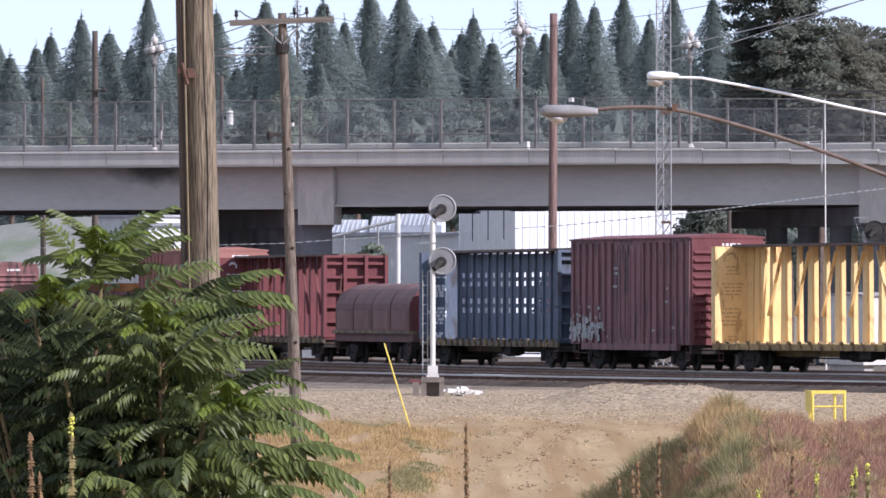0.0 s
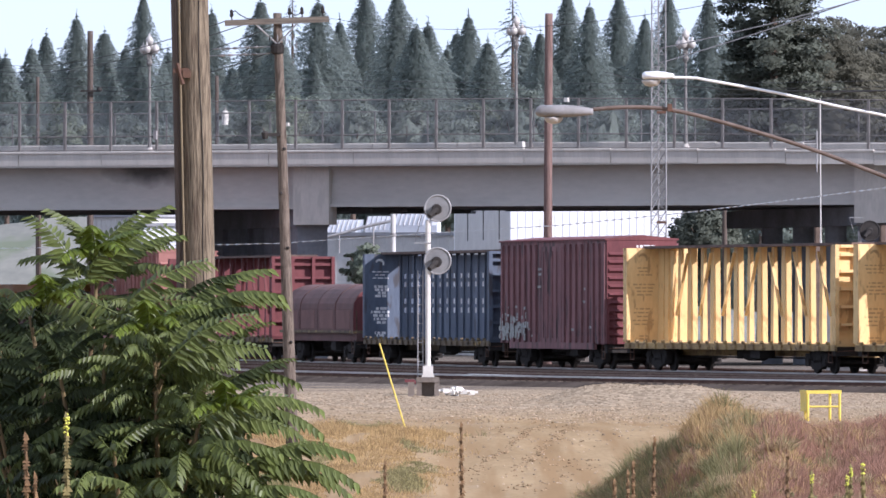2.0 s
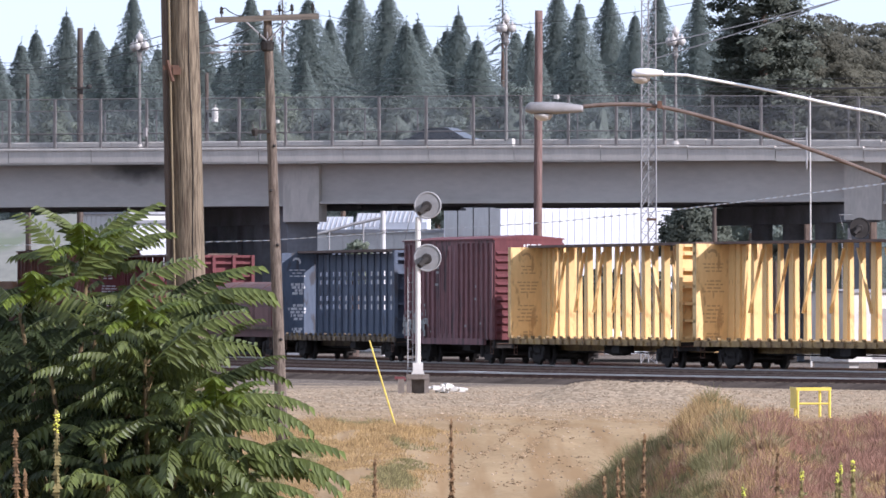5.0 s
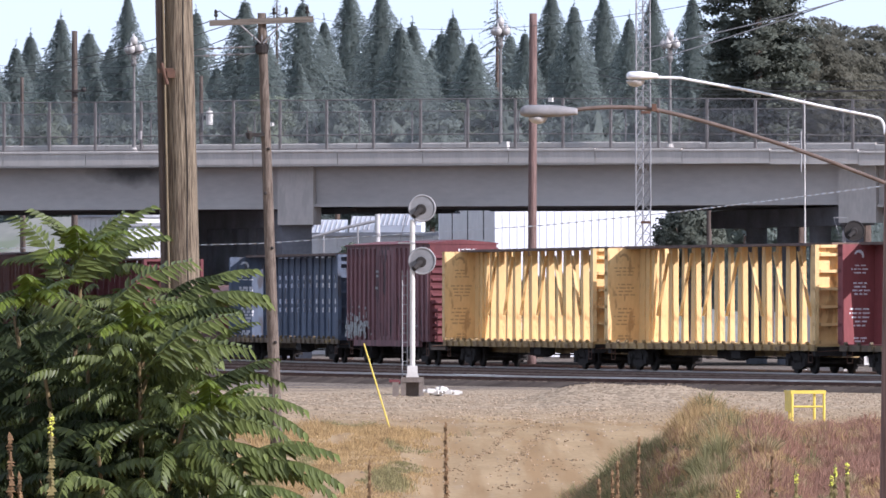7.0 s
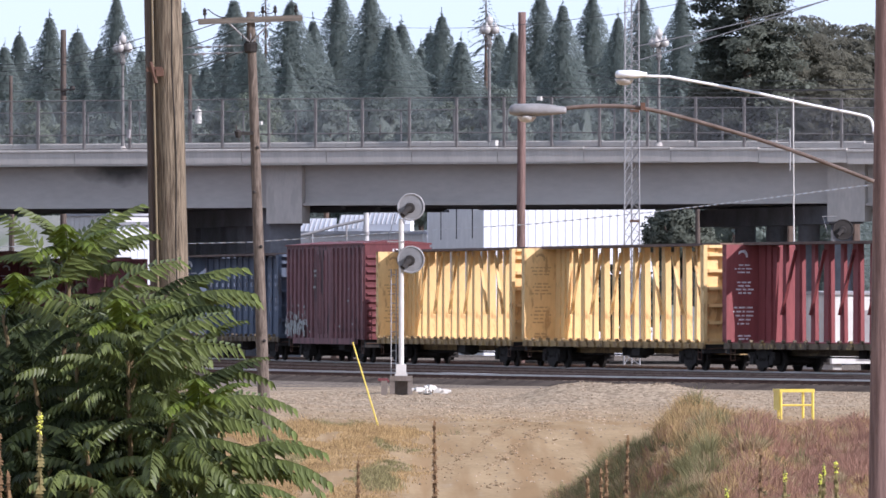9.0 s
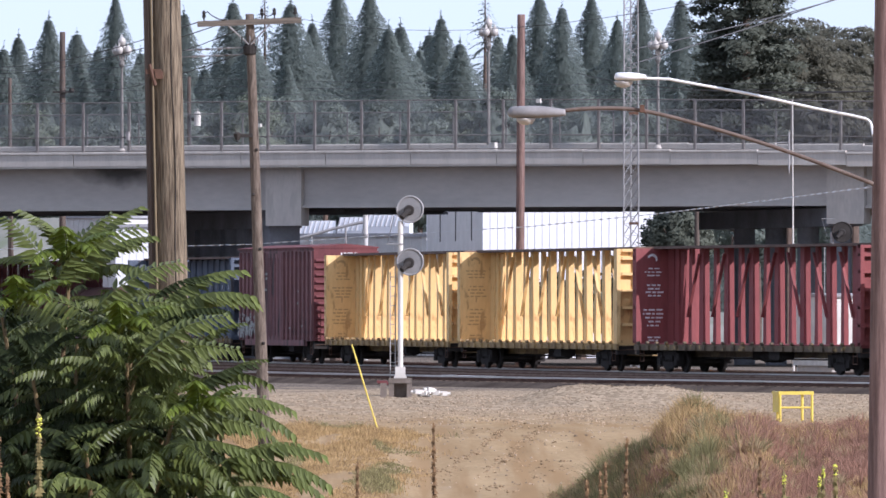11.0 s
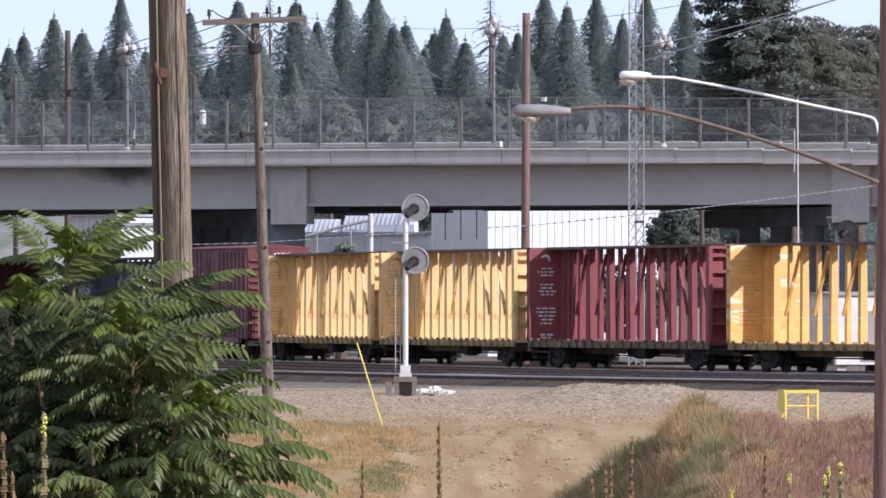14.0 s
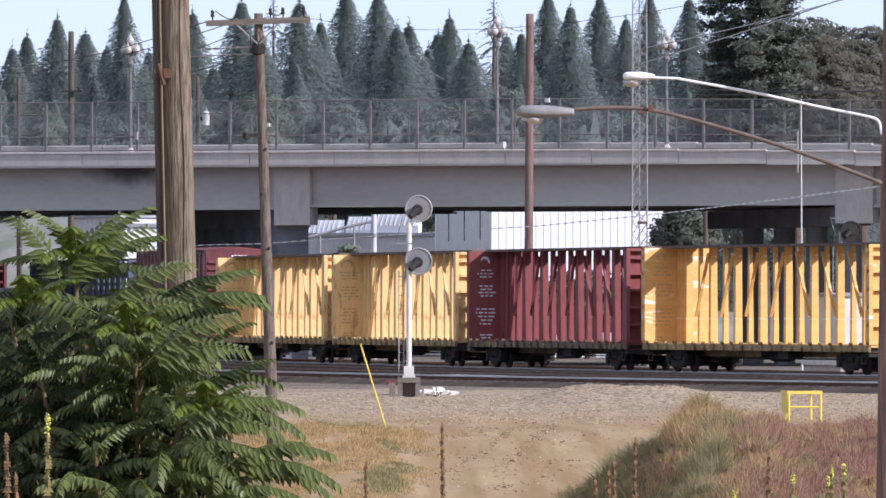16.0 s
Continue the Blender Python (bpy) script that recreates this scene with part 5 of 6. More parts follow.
# ---- signals ----
def signal(x, y, base, heads, mast_top, label, white=True):
    sig = thing("railway_signal", Matrix.Translation((x, y, base)), label, "signal", "railway signals")
    paint = WHITE if white else GREY_PAINT
    part("mast", Shape().rod((0, 0, 0.65), (0, 0, mast_top - base), 0.085, n=12), paint, sig, "white painted mast")
    part("mast_base", Shape().box(-0.16, 0.16, -0.16, 0.16, 0.72, 1.02).box(-0.2, 0.2, -0.2, 0.2, 0.64, 0.73), paint, sig)
    foot = Shape().box(-0.36, 0.36, -0.3, 0.3, 0.5, 0.66).box(-0.36, -0.2, -0.28, 0.28, -0.2, 0.52).box(0.2, 0.36, -0.28, 0.28, -0.2, 0.52).box(-0.2, 0.2, 0.0, 0.28, -0.2, 0.52)
    part("foundation", foot, STAINED, sig, "stained concrete foundation")
    rail = Shape()
    for lx in (-0.32, -0.16):
        rail.rod((lx, 0.05, 0.4), (lx, 0.05, heads[-1][1] - base - 0.3 if len(heads) > 1 else mast_top - base - 0.5), 0.018, n=5)
    k = 0.55
    while k < heads[-1][1] - base - 0.3:
        rail.rod((-0.32, 0.05, k), (-0.16, 0.05, k), 0.013, n=5)
        k += 0.3
    part("ladder", rail, STEEL, sig, "thin steel ladder")
    for hx, hz, r in heads:
        disc = Shape().spin([(r, 0.03), (r, 0.0), (r * 0.96, -0.015), (r * 0.9, 0.0), (0.02, 0.005)], (hx, -0.1, hz - base), "y", 32)
        face = part("disc", disc, DISC if white else BLACK, sig, "round grey signal backplate" if white else "round dark signal backplate")
        part("disc_rim", Shape().tube([(hx + r * math.cos(a), -0.1, hz - base + r * math.sin(a)) for a in [2 * math.pi * i / 28 for i in range(29)]], 0.03, 6), STEEL if white else BLACK, face)
        case = Shape().spin([(0.02, -0.42), (0.14, -0.42), (0.17, -0.3), (0.15, -0.1)], (hx - 0.03, 0, hz - base - 0.03), "y", 16)
        case.tube([(hx + 0.02, -0.3, hz - base), (hx - 0.14, -0.5, hz - base - 0.12), (hx - 0.26, -0.62, hz - base - 0.26)], 0.085, 10)
        part("lamp_case", case, BLACK, sig, "dark lamp case behind the disc")
        part("bracket", Shape().rod((0, 0, hz - base - 0.25), (hx, -0.06, hz - base - 0.2), 0.04), GREY_PAINT, sig)
    part("platform", Shape().box(-0.45, 0.1, -0.1, 0.25, heads[-1][1] - base + 0.55, heads[-1][1] - base + 0.58).rod((-0.42, 0.2, heads[-1][1] - base + 0.55), (-0.2, 0.2, heads[0][1] - base - 0.2), 0.014), STEEL, sig)
    return sig


signal(-0.321, 294, -0.42, [(0.303, 5.563, 0.41), (0.303, 3.905, 0.41)], 5.188, "white railway signal mast with two round searchlight heads")
signal(17.994, 398, -0.35, [(0.434, 5.688, 0.42)], 5.688, "grey railway signal with one dark round head behind the train", False)

# white signal hut behind the train
hut = thing("equipment_hut", Matrix.Translation((17.676, 392, -0.35)) @ pose(0, 0, 0, 0, 0, 14), "white aluminium railway equipment hut", "hut")
part("body", Shape().box(0, 3.4, 0, 5.6, 0.35, 3.25), WHITE, hut)
part("roof", Shape().prism([(-0.1, 3.25), (-0.1, 3.32), (2.8, 3.42), (5.7, 3.32), (5.7, 3.25)], -0.08, 3.48), GREY_PAINT, hut)
part("door", Shape().box(1.1, 2.0, -0.05, 0, 0.5, 2.6), GREY_PAINT, hut)
part("skid", Shape().box(0.1, 0.5, 0.2, 5.4, 0, 0.35).box(2.9, 3.3, 0.2, 5.4, 0, 0.35), CONCRETE, hut)

# yard clutter
rail_guard = thing("guard_rail", Matrix.Translation((9.116, 230, -0.42)) @ pose(0, 0, 0, 0, 0, 8), "small yellow tubular guard rail frame", "guard rail")
for gx, gy in ((0, 0), (0.8, 0), (0.1, 0.9), (0.72, 0.9)):
    part("post", Shape().rod((gx, gy, 0), (gx, gy, 0.79), 0.035), YELLOW, rail_guard)
part("top_rail", Shape().box(-0.04, 0.84, -0.04, 0.04, 0.74, 0.82).box(-0.04, 0.04, 0, 0.9, 0.74, 0.82).box(0.76, 0.84, 0, 0.9, 0.74, 0.82), YELLOW, rail_guard)
part("side_plate", Shape().box(-0.03, -0.01, 0.05, 0.85, 0.3, 0.74), YELLOW, rail_guard)
part("mid_rail", Shape().rod((0, 0, 0.42), (0.8, 0, 0.42), 0.025), YELLOW, rail_guard)
marker = thing("marker_pole", Matrix.Translation((-0.697, 209, -0.4)), "slim leaning yellow marker pole in the dry grass", "marker pole")
part("rod", Shape().rod((0, 0, 0), (-0.621, 0.1, 1.644 + 0.4), 0.021, 0.018, 8), YELLOW, marker)
# Invented pale rod; stands in for an unexplained bright streak along the track.
streak_rod = thing("pale_streak_rod", Matrix(), "long pale rod in place of a bright streak beside the track", "pipe")
part("pipe", Shape().tube([(*on_line(-q, 11.02 + 0.05 * math.sin(q)), -0.11) for q in range(0, 18)], 0.06, 8, 0.045), LETTER, streak_rod, smooth=True)
valve = thing("switch_stand", Matrix.Translation((-0.849, 292, -0.42)), "small red and grey switch stand beside the signal", "switch stand")
part("post", Shape().box(-0.1, 0.1, -0.1, 0.1, 0, 0.52), STAINED, valve)
part("cap", Shape().box(-0.2, 0.12, -0.1, 0.1, 0.52, 0.6).rod((-0.18, 0, 0.56), (0.15, 0, 0.5), 0.05), CAR_BRIGHT_RED, valve, "faded red cap")
for k, (cx, cz, a) in enumerate(((797, 0.16, 10), (808, 0.1, -25), (818, 0.22, 30), (829, 0.12, -8), (842, 0.1, 5), (812, 0.05, 60))):
    scrap = tagged(part("pipe_scrap", Shape().rod((-0.22, 0, 0), (0.22, 0, 0.02), 0.05, n=8).box(-0.1, 0.12, -0.1, 0.1, -0.05, 0.09), WHITE), "pale scrap fitting lying beside the track", "scrap", "scrap beside the signal")
    scrap.matrix_world = pose((cx - 784) * 293 / 16500, 293 + 0.1 * k, -0.36 + cz, 0, a * 0.3, a)


# ---- trees ----
def soft_crown(s, outward, rng, mat):
    """Foliage whose shading follows the crown's own roundness, with some unevenness from spray to spray."""
    normals = [None] * len(s.v)
    for k, f in enumerate(s.f):
        p, q, r = (Vector(s.v[i]) for i in f[:3])
        flat = (q - p).cross(r - p)
        base = outward((p + r) / 2).normalized()
        if flat.dot(base) < 0:
            s.f[k] = tuple(reversed(f))
            flat = -flat
        way = (base + flat.normalized() * 0.4 + Vector((rng.gauss(0, 1), rng.gauss(0, 1), rng.gauss(0, 1))) * 0.14).normalized()
        for i in f:
            normals[i] = way
    me = bpy.data.meshes.new("crown")
    me.from_pydata(s.v, [], s.f)
    me.materials.append(mat)
    me.update()
    me.shade_smooth()
    me.normals_split_custom_set_from_vertices([tuple(v or (0, 0, 1)) for v in normals])
    return me


def conifer_mesh(seed, high, spread, sparse=1.0):
    """Whorls of drooping boughs of uneven length, each a feathered fan of fine hanging twigs."""
    rng = random.Random(seed)
    s = Shape()
    up = Vector((0, 0, 1))

    def reach_at(z):
        d = high - z
        return spread * (1 - math.exp(-d * 0.52 / spread)) * min(1.0, 0.5 + d / 5) + 0.05

    def twig(c, way, wide):
        s.add([tuple(c - wide), tuple(c + wide), tuple(c + way)], [(0, 1, 2)])

    z = high - 0.3
    while z > high * 0.15:
        near_top = high - z < 12
        whorl = rng.uniform(0.72, 1.12)
        for j in range(rng.randint(6, 8) if sparse >= 1 else rng.randint(3, 5)):
            a = rng.random() * 2 * math.pi
            r = reach_at(z) * whorl * (rng.uniform(0.45, 0.95) if rng.random() < 0.7 else rng.uniform(0.95, 1.5))
            lift, droop = rng.uniform(-0.05, 0.25), rng.uniform(0.35, 0.62)
            out, tang = Vector((math.cos(a), math.sin(a), 0)), Vector((-math.sin(a), math.cos(a), 0))
            z0 = z + rng.uniform(-0.2, 0.2)
            n = max(2, int(r / (0.1 if near_top else 0.22)))
            fan = 0.14 + 0.2 * min(1.0, r / 2.2)
            for i in range(n):
                t = (i + rng.random()) / n
                if sparse < 1 and t < 0.2:
                    continue
                c = out * (r * t) + up * (z0 + r * (lift * t - droop * t * t + 0.12 * t ** 4))
                for side in (1, -1, 0):
                    way = (out * rng.uniform(0.5, 1.0) + tang * side * rng.uniform(0.4, 1.0) - up * rng.uniform(0.1, 0.9 if side else 1.6)).normalized()
                    way *= fan * rng.uniform(0.6, 1.25) * (1.15 - 0.6 * t)
                    wide = (tang * rng.uniform(-1, 1) + up * rng.uniform(0.3, 1)).normalized() * rng.uniform(0.03, 0.06) * (1 if near_top else 1.8)
                    twig(c, way, wide)
        z -= rng.uniform(0.3, 0.5) * (1 if near_top else 1.8)
    for k in range(8):
        q = rng.random() * 6.28
        c = Vector((0, 0, high - 0.5 + k * 0.1))
        twig(c, Vector((math.cos(q) * 0.16, math.sin(q) * 0.16, 0.14)), Vector((0.02, 0.02, 0.02)))
    twig(Vector((0, 0, high - 0.6)), Vector((0, 0, 1.0)), Vector((0.04, 0, 0)))
    # fine sprays that close the crown round its heart
    for _ in range(24000 if sparse >= 1 else 900):
        d = high * 0.8 * rng.random() ** 0.9
        a, t = rng.random() * 2 * math.pi, rng.uniform(0.2, 1.0) ** 0.7
        r = reach_at(high - 0.4 - d) * t * 0.95
        out = Vector((math.cos(a), math.sin(a), 0))
        tang = Vector((-out.y, out.x, 0))
        way = (out * rng.uniform(0.2, 1) + tang * rng.uniform(-1.0, 1.0) - up * rng.uniform(0.0, 1.1)).normalized() * rng.uniform(0.12, 0.3)
        wide = (way.cross(out) + up * rng.uniform(-0.5, 0.5)).normalized() * rng.uniform(0.02, 0.05)
        twig(out * r + up * (high - 0.4 - d - 0.25 * r), way, wide)
    # dense heart round the trunk
    rings, n, o = int(high * 3), 14, len(s.v)
    for k in range(rings + 1):
        z = high * (0.1 + 0.86 * k / rings)
        r = 0.3 * reach_at(z) * (1 if sparse >= 1 else 0.14)
        for i in range(n):
            a, q = 2 * math.pi * (i + 0.5 * (k % 2)) / n, r * rng.uniform(0.65, 1.3)
            s.v.append((math.cos(a) * q, math.sin(a) * q, z))
    s.f += [(o + k * n + i, o + k * n + (i + 1) % n, o + (k + 1) * n + (i + 1) % n, o + (k + 1) * n + i) for k in range(rings) for i in range(n)]
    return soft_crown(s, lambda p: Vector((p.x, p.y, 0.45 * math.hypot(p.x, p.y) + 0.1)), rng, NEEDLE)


def trunk_mesh(high, r):
    return Shape().rod((0, 0, -1), (0, 0, high * 0.98), r, 0.04, 8).mesh("trunk", BARK)


CONIFERS = []
for seed, high, spread, sparse in ((1, 23, 4.6, 1), (2, 25, 5.6, 1), (3, 22, 3.4, 1), (4, 25, 4.2, 0.5), (5, 21, 5.4, 1), (6, 24, 3.9, 1), (7, 23, 5.0, 1)):
    CONIFERS.append((conifer_mesh(seed, high, spread, sparse), trunk_mesh(high, 0.42), high))


def conifer(x, y, tip, kind, turn, label, girth=1.0):
    crown, trunk, high = CONIFERS[kind]
    tree = thing("conifer", Matrix.Translation((x, y, tip - high)) @ pose(0, 0, 0, 0, 0, turn), label, "tree", "conifers of the wood")
    part("trunk", trunk, BARK, tree)
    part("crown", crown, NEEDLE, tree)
    tree.scale = (girth, girth * 0.9, 1)
    return tree


rng = random.Random(21)
FRONT = ((18, 92, 4), (64, 76, 5), (90, 56, 2), (144, 24, 5), (200, 100, 4), (262, -14, 1), (306, 84, 2), (383, 14, 2), (420, 112, 4), (470, -6, 5), (500, 40, 2), (526, -10, 3),
         (572, -4, 1), (610, 30, 6), (655, -25, 0), (712, -22, 5), (745, 40, 2), (766, 36, 2), (800, 78, 6), (838, 22, 0), (872, 66, 4), (916, -14, 3), (965, 50, 6), (1012, -16, 1), (1052, 2, 5), (1104, -14, 0),
         (1150, 24, 2), (1192, -16, 6), (1262, -10, 0), (1320, 20, 2), (1400, 40, 0), (1480, 60, 1))
for px, py, kind in FRONT:
    d = rng.uniform(640, 760)
    conifer((px - 784) * d / 16500, d, 2.48 + (542 - py) * d / 16500, kind, rng.uniform(0, 360), "tall dark green fir in the wood behind the bridge", rng.uniform(0.95, 1.3))
for k in range(42):
    px, d = -60 + k * 41 + rng.uniform(-20, 20), rng.uniform(780, 900)
    conifer((px - 784) * d / 16500, d, 2.48 + (542 - rng.uniform(50, 120)) * d / 16500, rng.choice((0, 1, 4, 6)), rng.uniform(0, 360), "distant fir in the wood", rng.uniform(1.1, 1.6))
for k in range(28):
    px, d = -60 + k * 63 + rng.uniform(-20, 20), rng.uniform(640, 680)
    conifer((px - 784) * d / 16500, d, 2.48 + (542 - rng.uniform(100, 185)) * d / 16500, rng.choice((0, 2, 4)), rng.uniform(0, 360), "young fir at the edge of the wood")


def crown_mesh(seed, rx, ry, rz, clumps, leaf, per):
    """A crown of many leaf clumps with gaps and an uneven edge."""
    rng = random.Random(seed)
    s = Shape()
    for _ in range(clumps):
        d = Vector((rng.gauss(0, 1), rng.gauss(0, 1), rng.gauss(0, 1))).normalized()
        q = rng.uniform(0.45, 1.0) ** 0.6 * (1 + 0.25 * noise.noise(d * 2.2 + Vector((seed, 0, 0))))
        c = Vector((d.x * rx * q, d.y * ry * q, d.z * rz * q))
        size = rng.uniform(0.4, 0.9) * rx * 0.22
        for _ in range(per):
            p = c + Vector((rng.gauss(0, 0.5), rng.gauss(0, 0.5), rng.gauss(0, 0.4))) * size
            u = Vector((rng.gauss(0, 1), rng.gauss(0, 1), rng.gauss(0, 0.6))).normalized() * leaf * rng.uniform(0.6, 1.3)
            w = u.cross(Vector((rng.gauss(0, 1), rng.gauss(0, 1), rng.gauss(0, 1)))).normalized() * leaf * 0.6
            s.add([tuple(p - u), tuple(p + w), tuple(p + u), tuple(p - w)], [(0, 1, 2, 3)])
    return s


def broadleaf(x, y, base, top, rx, label, seed, mat, clumps=150, leaf=0.28, per=26, squash=1.0):
    high = top - base
    tree = thing("tree", Matrix.Translation((x, y, base)), label, "tree", "leafy trees beyond the bridge")
    rz = min(high * 0.45, rx * 1.1 * squash)
    t = Shape().tube([(0, 0, 0), (0.15, 0.1, high * 0.3), (0.1, 0, high - rz)], 0.3, 8, 0.12)
    for k in range(5):
        a = k * 1.26 + seed
        t.tube([(0.1, 0, high - rz * 1.6), (math.cos(a) * rx * 0.4, math.sin(a) * rx * 0.4, high - rz), (math.cos(a) * rx * 0.7, math.sin(a) * rx * 0.7, high - rz * 0.6)], 0.12, 6, 0.03)
    part("trunk", t, BARK, tree)
    foliage = crown_mesh(seed, rx, rx, rz, clumps, leaf, per)
    o, rows, cols = len(foliage.v), 26, 40
    for i in range(rows + 1):
        for j in range(cols):
            d = Vector((math.sin(math.pi * i / rows) * math.cos(2 * math.pi * j / cols), math.sin(math.pi * i / rows) * math.sin(2 * math.pi * j / cols), math.cos(math.pi * i / rows)))
            q = 0.6 * (1 + 0.3 * noise.noise(d * 2.2 + Vector((seed, 0, 0)))) * (1 + 0.22 * noise.noise(d * 6 + Vector((seed, 5, 0)))) * (1 + 0.3 * noise.noise(d * 17 + Vector((seed, 9, 0))))
            foliage.v.append((d.x * rx * q, d.y * rx * q, d.z * rz * q))
    foliage.f += [(o + i * cols + j, o + (i + 1) * cols + j, o + (i + 1) * cols + (j + 1) % cols, o + i * cols + (j + 1) % cols) for i in range(rows) for j in range(cols)]
    c = part("crown", soft_crown(foliage, lambda p: Vector((p.x / rx, p.y / rx, p.z / rz + 0.2)), random.Random(seed), mat), mat, tree)
    c.location = (0, 0, high - rz)
    return tree


for k in range(22):
    px, d = -40 + k * 76 + rng.uniform(-25, 25), rng.uniform(596, 630)
    py = rng.uniform(150, 225)
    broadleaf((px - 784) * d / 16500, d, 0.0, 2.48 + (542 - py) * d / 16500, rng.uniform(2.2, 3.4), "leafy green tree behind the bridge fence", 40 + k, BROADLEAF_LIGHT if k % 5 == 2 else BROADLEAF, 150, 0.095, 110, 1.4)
# large trees on the right edge of the wood
def layered_tree(x, y, top, rx, rz, label, seed, pads):
    """A broad evergreen whose crown is built of drooping pads of fine sprays."""
    rng = random.Random(seed)
    tree = thing("tree", Matrix.Translation((x, y, 0)), label, "tree", "large trees at the end of the bridge")
    t = Shape().tube([(0, 0, 0), (0.1, 0, top * 0.5), (0, 0.1, top - rz * 0.4)], 0.45, 8, 0.12)
    for k in range(6):
        a = k * 1.05 + seed
        t.tube([(0.05, 0, top - rz * 1.6), (math.cos(a) * rx * 0.4, math.sin(a) * rx * 0.4, top - rz * 1.2), (math.cos(a) * rx * 0.75, math.sin(a) * rx * 0.75, top - rz * 1.0)], 0.13, 6, 0.03)
    part("trunk", t, BARK, tree)
    s = Shape()
    for _ in range(pads):
        d = Vector((rng.gauss(0, 1), rng.gauss(0, 1), rng.gauss(0, 1))).normalized()
        if d.y > 0.6:
            continue
        q = rng.uniform(0.35, 1.0) ** 0.5 * (1 + 0.22 * noise.noise(d * 2.5 + Vector((seed, 0, 0))))
        c = Vector((d.x * rx * q, d.y * rx * q, d.z * rz * q))
        out = Vector((d.x, d.y, 0)).normalized()
        side = Vector((-out.y, out.x, 0))
        long, broad = rng.uniform(0.5, 1.1), rng.uniform(0.3, 0.6)
        for _ in range(150):
            u, v = rng.uniform(-1, 1), rng.gauss(0, 0.45)
            p = c + out * long * u + side * broad * v * (1.2 - 0.5 * u) + Vector((0, 0, -0.22 * long * u * u - 0.2 * abs(v) + rng.gauss(0, 0.06)))
            way = (out * rng.uniform(0.2, 1) + side * rng.uniform(-0.9, 0.9) - Vector((0, 0, rng.uniform(0.1, 1.0)))).normalized() * rng.uniform(0.12, 0.28)
            w = way.cross(Vector((rng.gauss(0, 1), rng.gauss(0, 1), rng.gauss(0, 1)))).normalized() * rng.uniform(0.025, 0.05)
            s.add([tuple(p - w), tuple(p + w), tuple(p + way)], [(0, 1, 2)])
    o, rows, cols = len(s.v), 20, 30
    for i in range(rows + 1):
        for j in range(cols):
            d = Vector((math.sin(math.pi * i / rows) * math.cos(2 * math.pi * j / cols), math.sin(math.pi * i / rows) * math.sin(2 * math.pi * j / cols), math.cos(math.pi * i / rows)))
            q = 0.5 * (1 + 0.25 * noise.noise(d * 5 + Vector((seed, 5, 0))))
            s.v.append((d.x * rx * q, d.y * rx * q, d.z * rz * q))
    s.f += [(o + i * cols + j, o + (i + 1) * cols + j, o + (i + 1) * cols + (j + 1) % cols, o + i * cols + (j + 1) % cols) for i in range(rows) for j in range(cols)]
    c = part("crown", soft_crown(s, lambda p: Vector((p.x / rx, p.y / rx, p.z / rz + 0.25)), rng, NEEDLE_DARK), NEEDLE_DARK, tree)
    c.location = (0, 0, top - rz)


layered_tree(21.4, 530, 19.4, 4.4, 5.2, "large dense olive-brown evergreen behind the bridge", 71, 620)
layered_tree(25.3, 534, 19.2, 4.2, 5.6, "broad olive-brown evergreen at the end of the bridge", 72, 480)
layered_tree(18.6, 533, 16.6, 2.8, 4.6, "dense dark evergreen behind the bridge", 73, 420)
cedar = thing("cedar", Matrix.Translation((18.9, 525, 0)), "dark cedar with heavy layered boughs", "tree")
part("trunk", Shape().rod((0, 0, 0), (0, 0, 22), 0.4, 0.16), BARK, cedar)
layers = Shape()
crng = random.Random(5)
for k in range(66):
    z, a = 9 + k * 0.2 + crng.uniform(-0.2, 0.2), k * 2.4 + crng.uniform(-0.4, 0.4)
    reach = (1.7 + 1.5 * smooth(10, 15, z)) * crng.uniform(0.6, 1.15)
    lift = crng.uniform(-0.02, 0.14)
    for _ in range(620):
        t = crng.random() ** 0.6
        p = Vector((math.cos(a) * reach * t + crng.gauss(0, 0.34), math.sin(a) * reach * t + crng.gauss(0, 0.34), z + lift * reach * t - 0.05 * reach * t * t + crng.gauss(0, 0.14) - abs(crng.gauss(0, 0.16))))
        u = Vector((crng.gauss(0, 1), crng.gauss(0, 1), crng.gauss(0, 0.4))).normalized() * crng.uniform(0.08, 0.2)
        w = Vector((-u.y, u.x, crng.gauss(0, 0.12))) * 0.4
        layers.add([tuple(p - u), tuple(p + w), tuple(p + u), tuple(p - w)], [(0, 1, 2, 3)])
part("crown", soft_crown(layers, lambda p: Vector((p.x, p.y, 2.0)), crng, CEDAR), CEDAR, cedar)
broadleaf(14.415, 505, -0.4, 7.867, 1.9, "dark rounded bush beside the warehouse", 77, CEDAR, 240, 0.1, 70, 0.9)
# Hedge is an addition: an unidentified dark backing for the gaps between car posts.
for k, (hx, top) in enumerate(((6.2, 4.2), (7.7, 4.6), (9.2, 4.3), (10.7, 4.5), (12.2, 4.4))):
    broadleaf(hx, 504 + (k % 2), -0.4, top, 1.35, "dark bush of an added hedge before the warehouse", 90 + k, CEDAR, 110, 0.14, 40, 1.3)
broadleaf(18.96, 512, -0.4, 7.352, 1.3, "green bush seen under the bridge", 78, BROADLEAF, 80, 0.16, 26, 0.9)
broadleaf(-3.541, 436, -0.4, 5.572, 0.9, "small green sapling behind the coil car", 79, BROADLEAF_LIGHT, 60, 0.14, 22, 1.3)


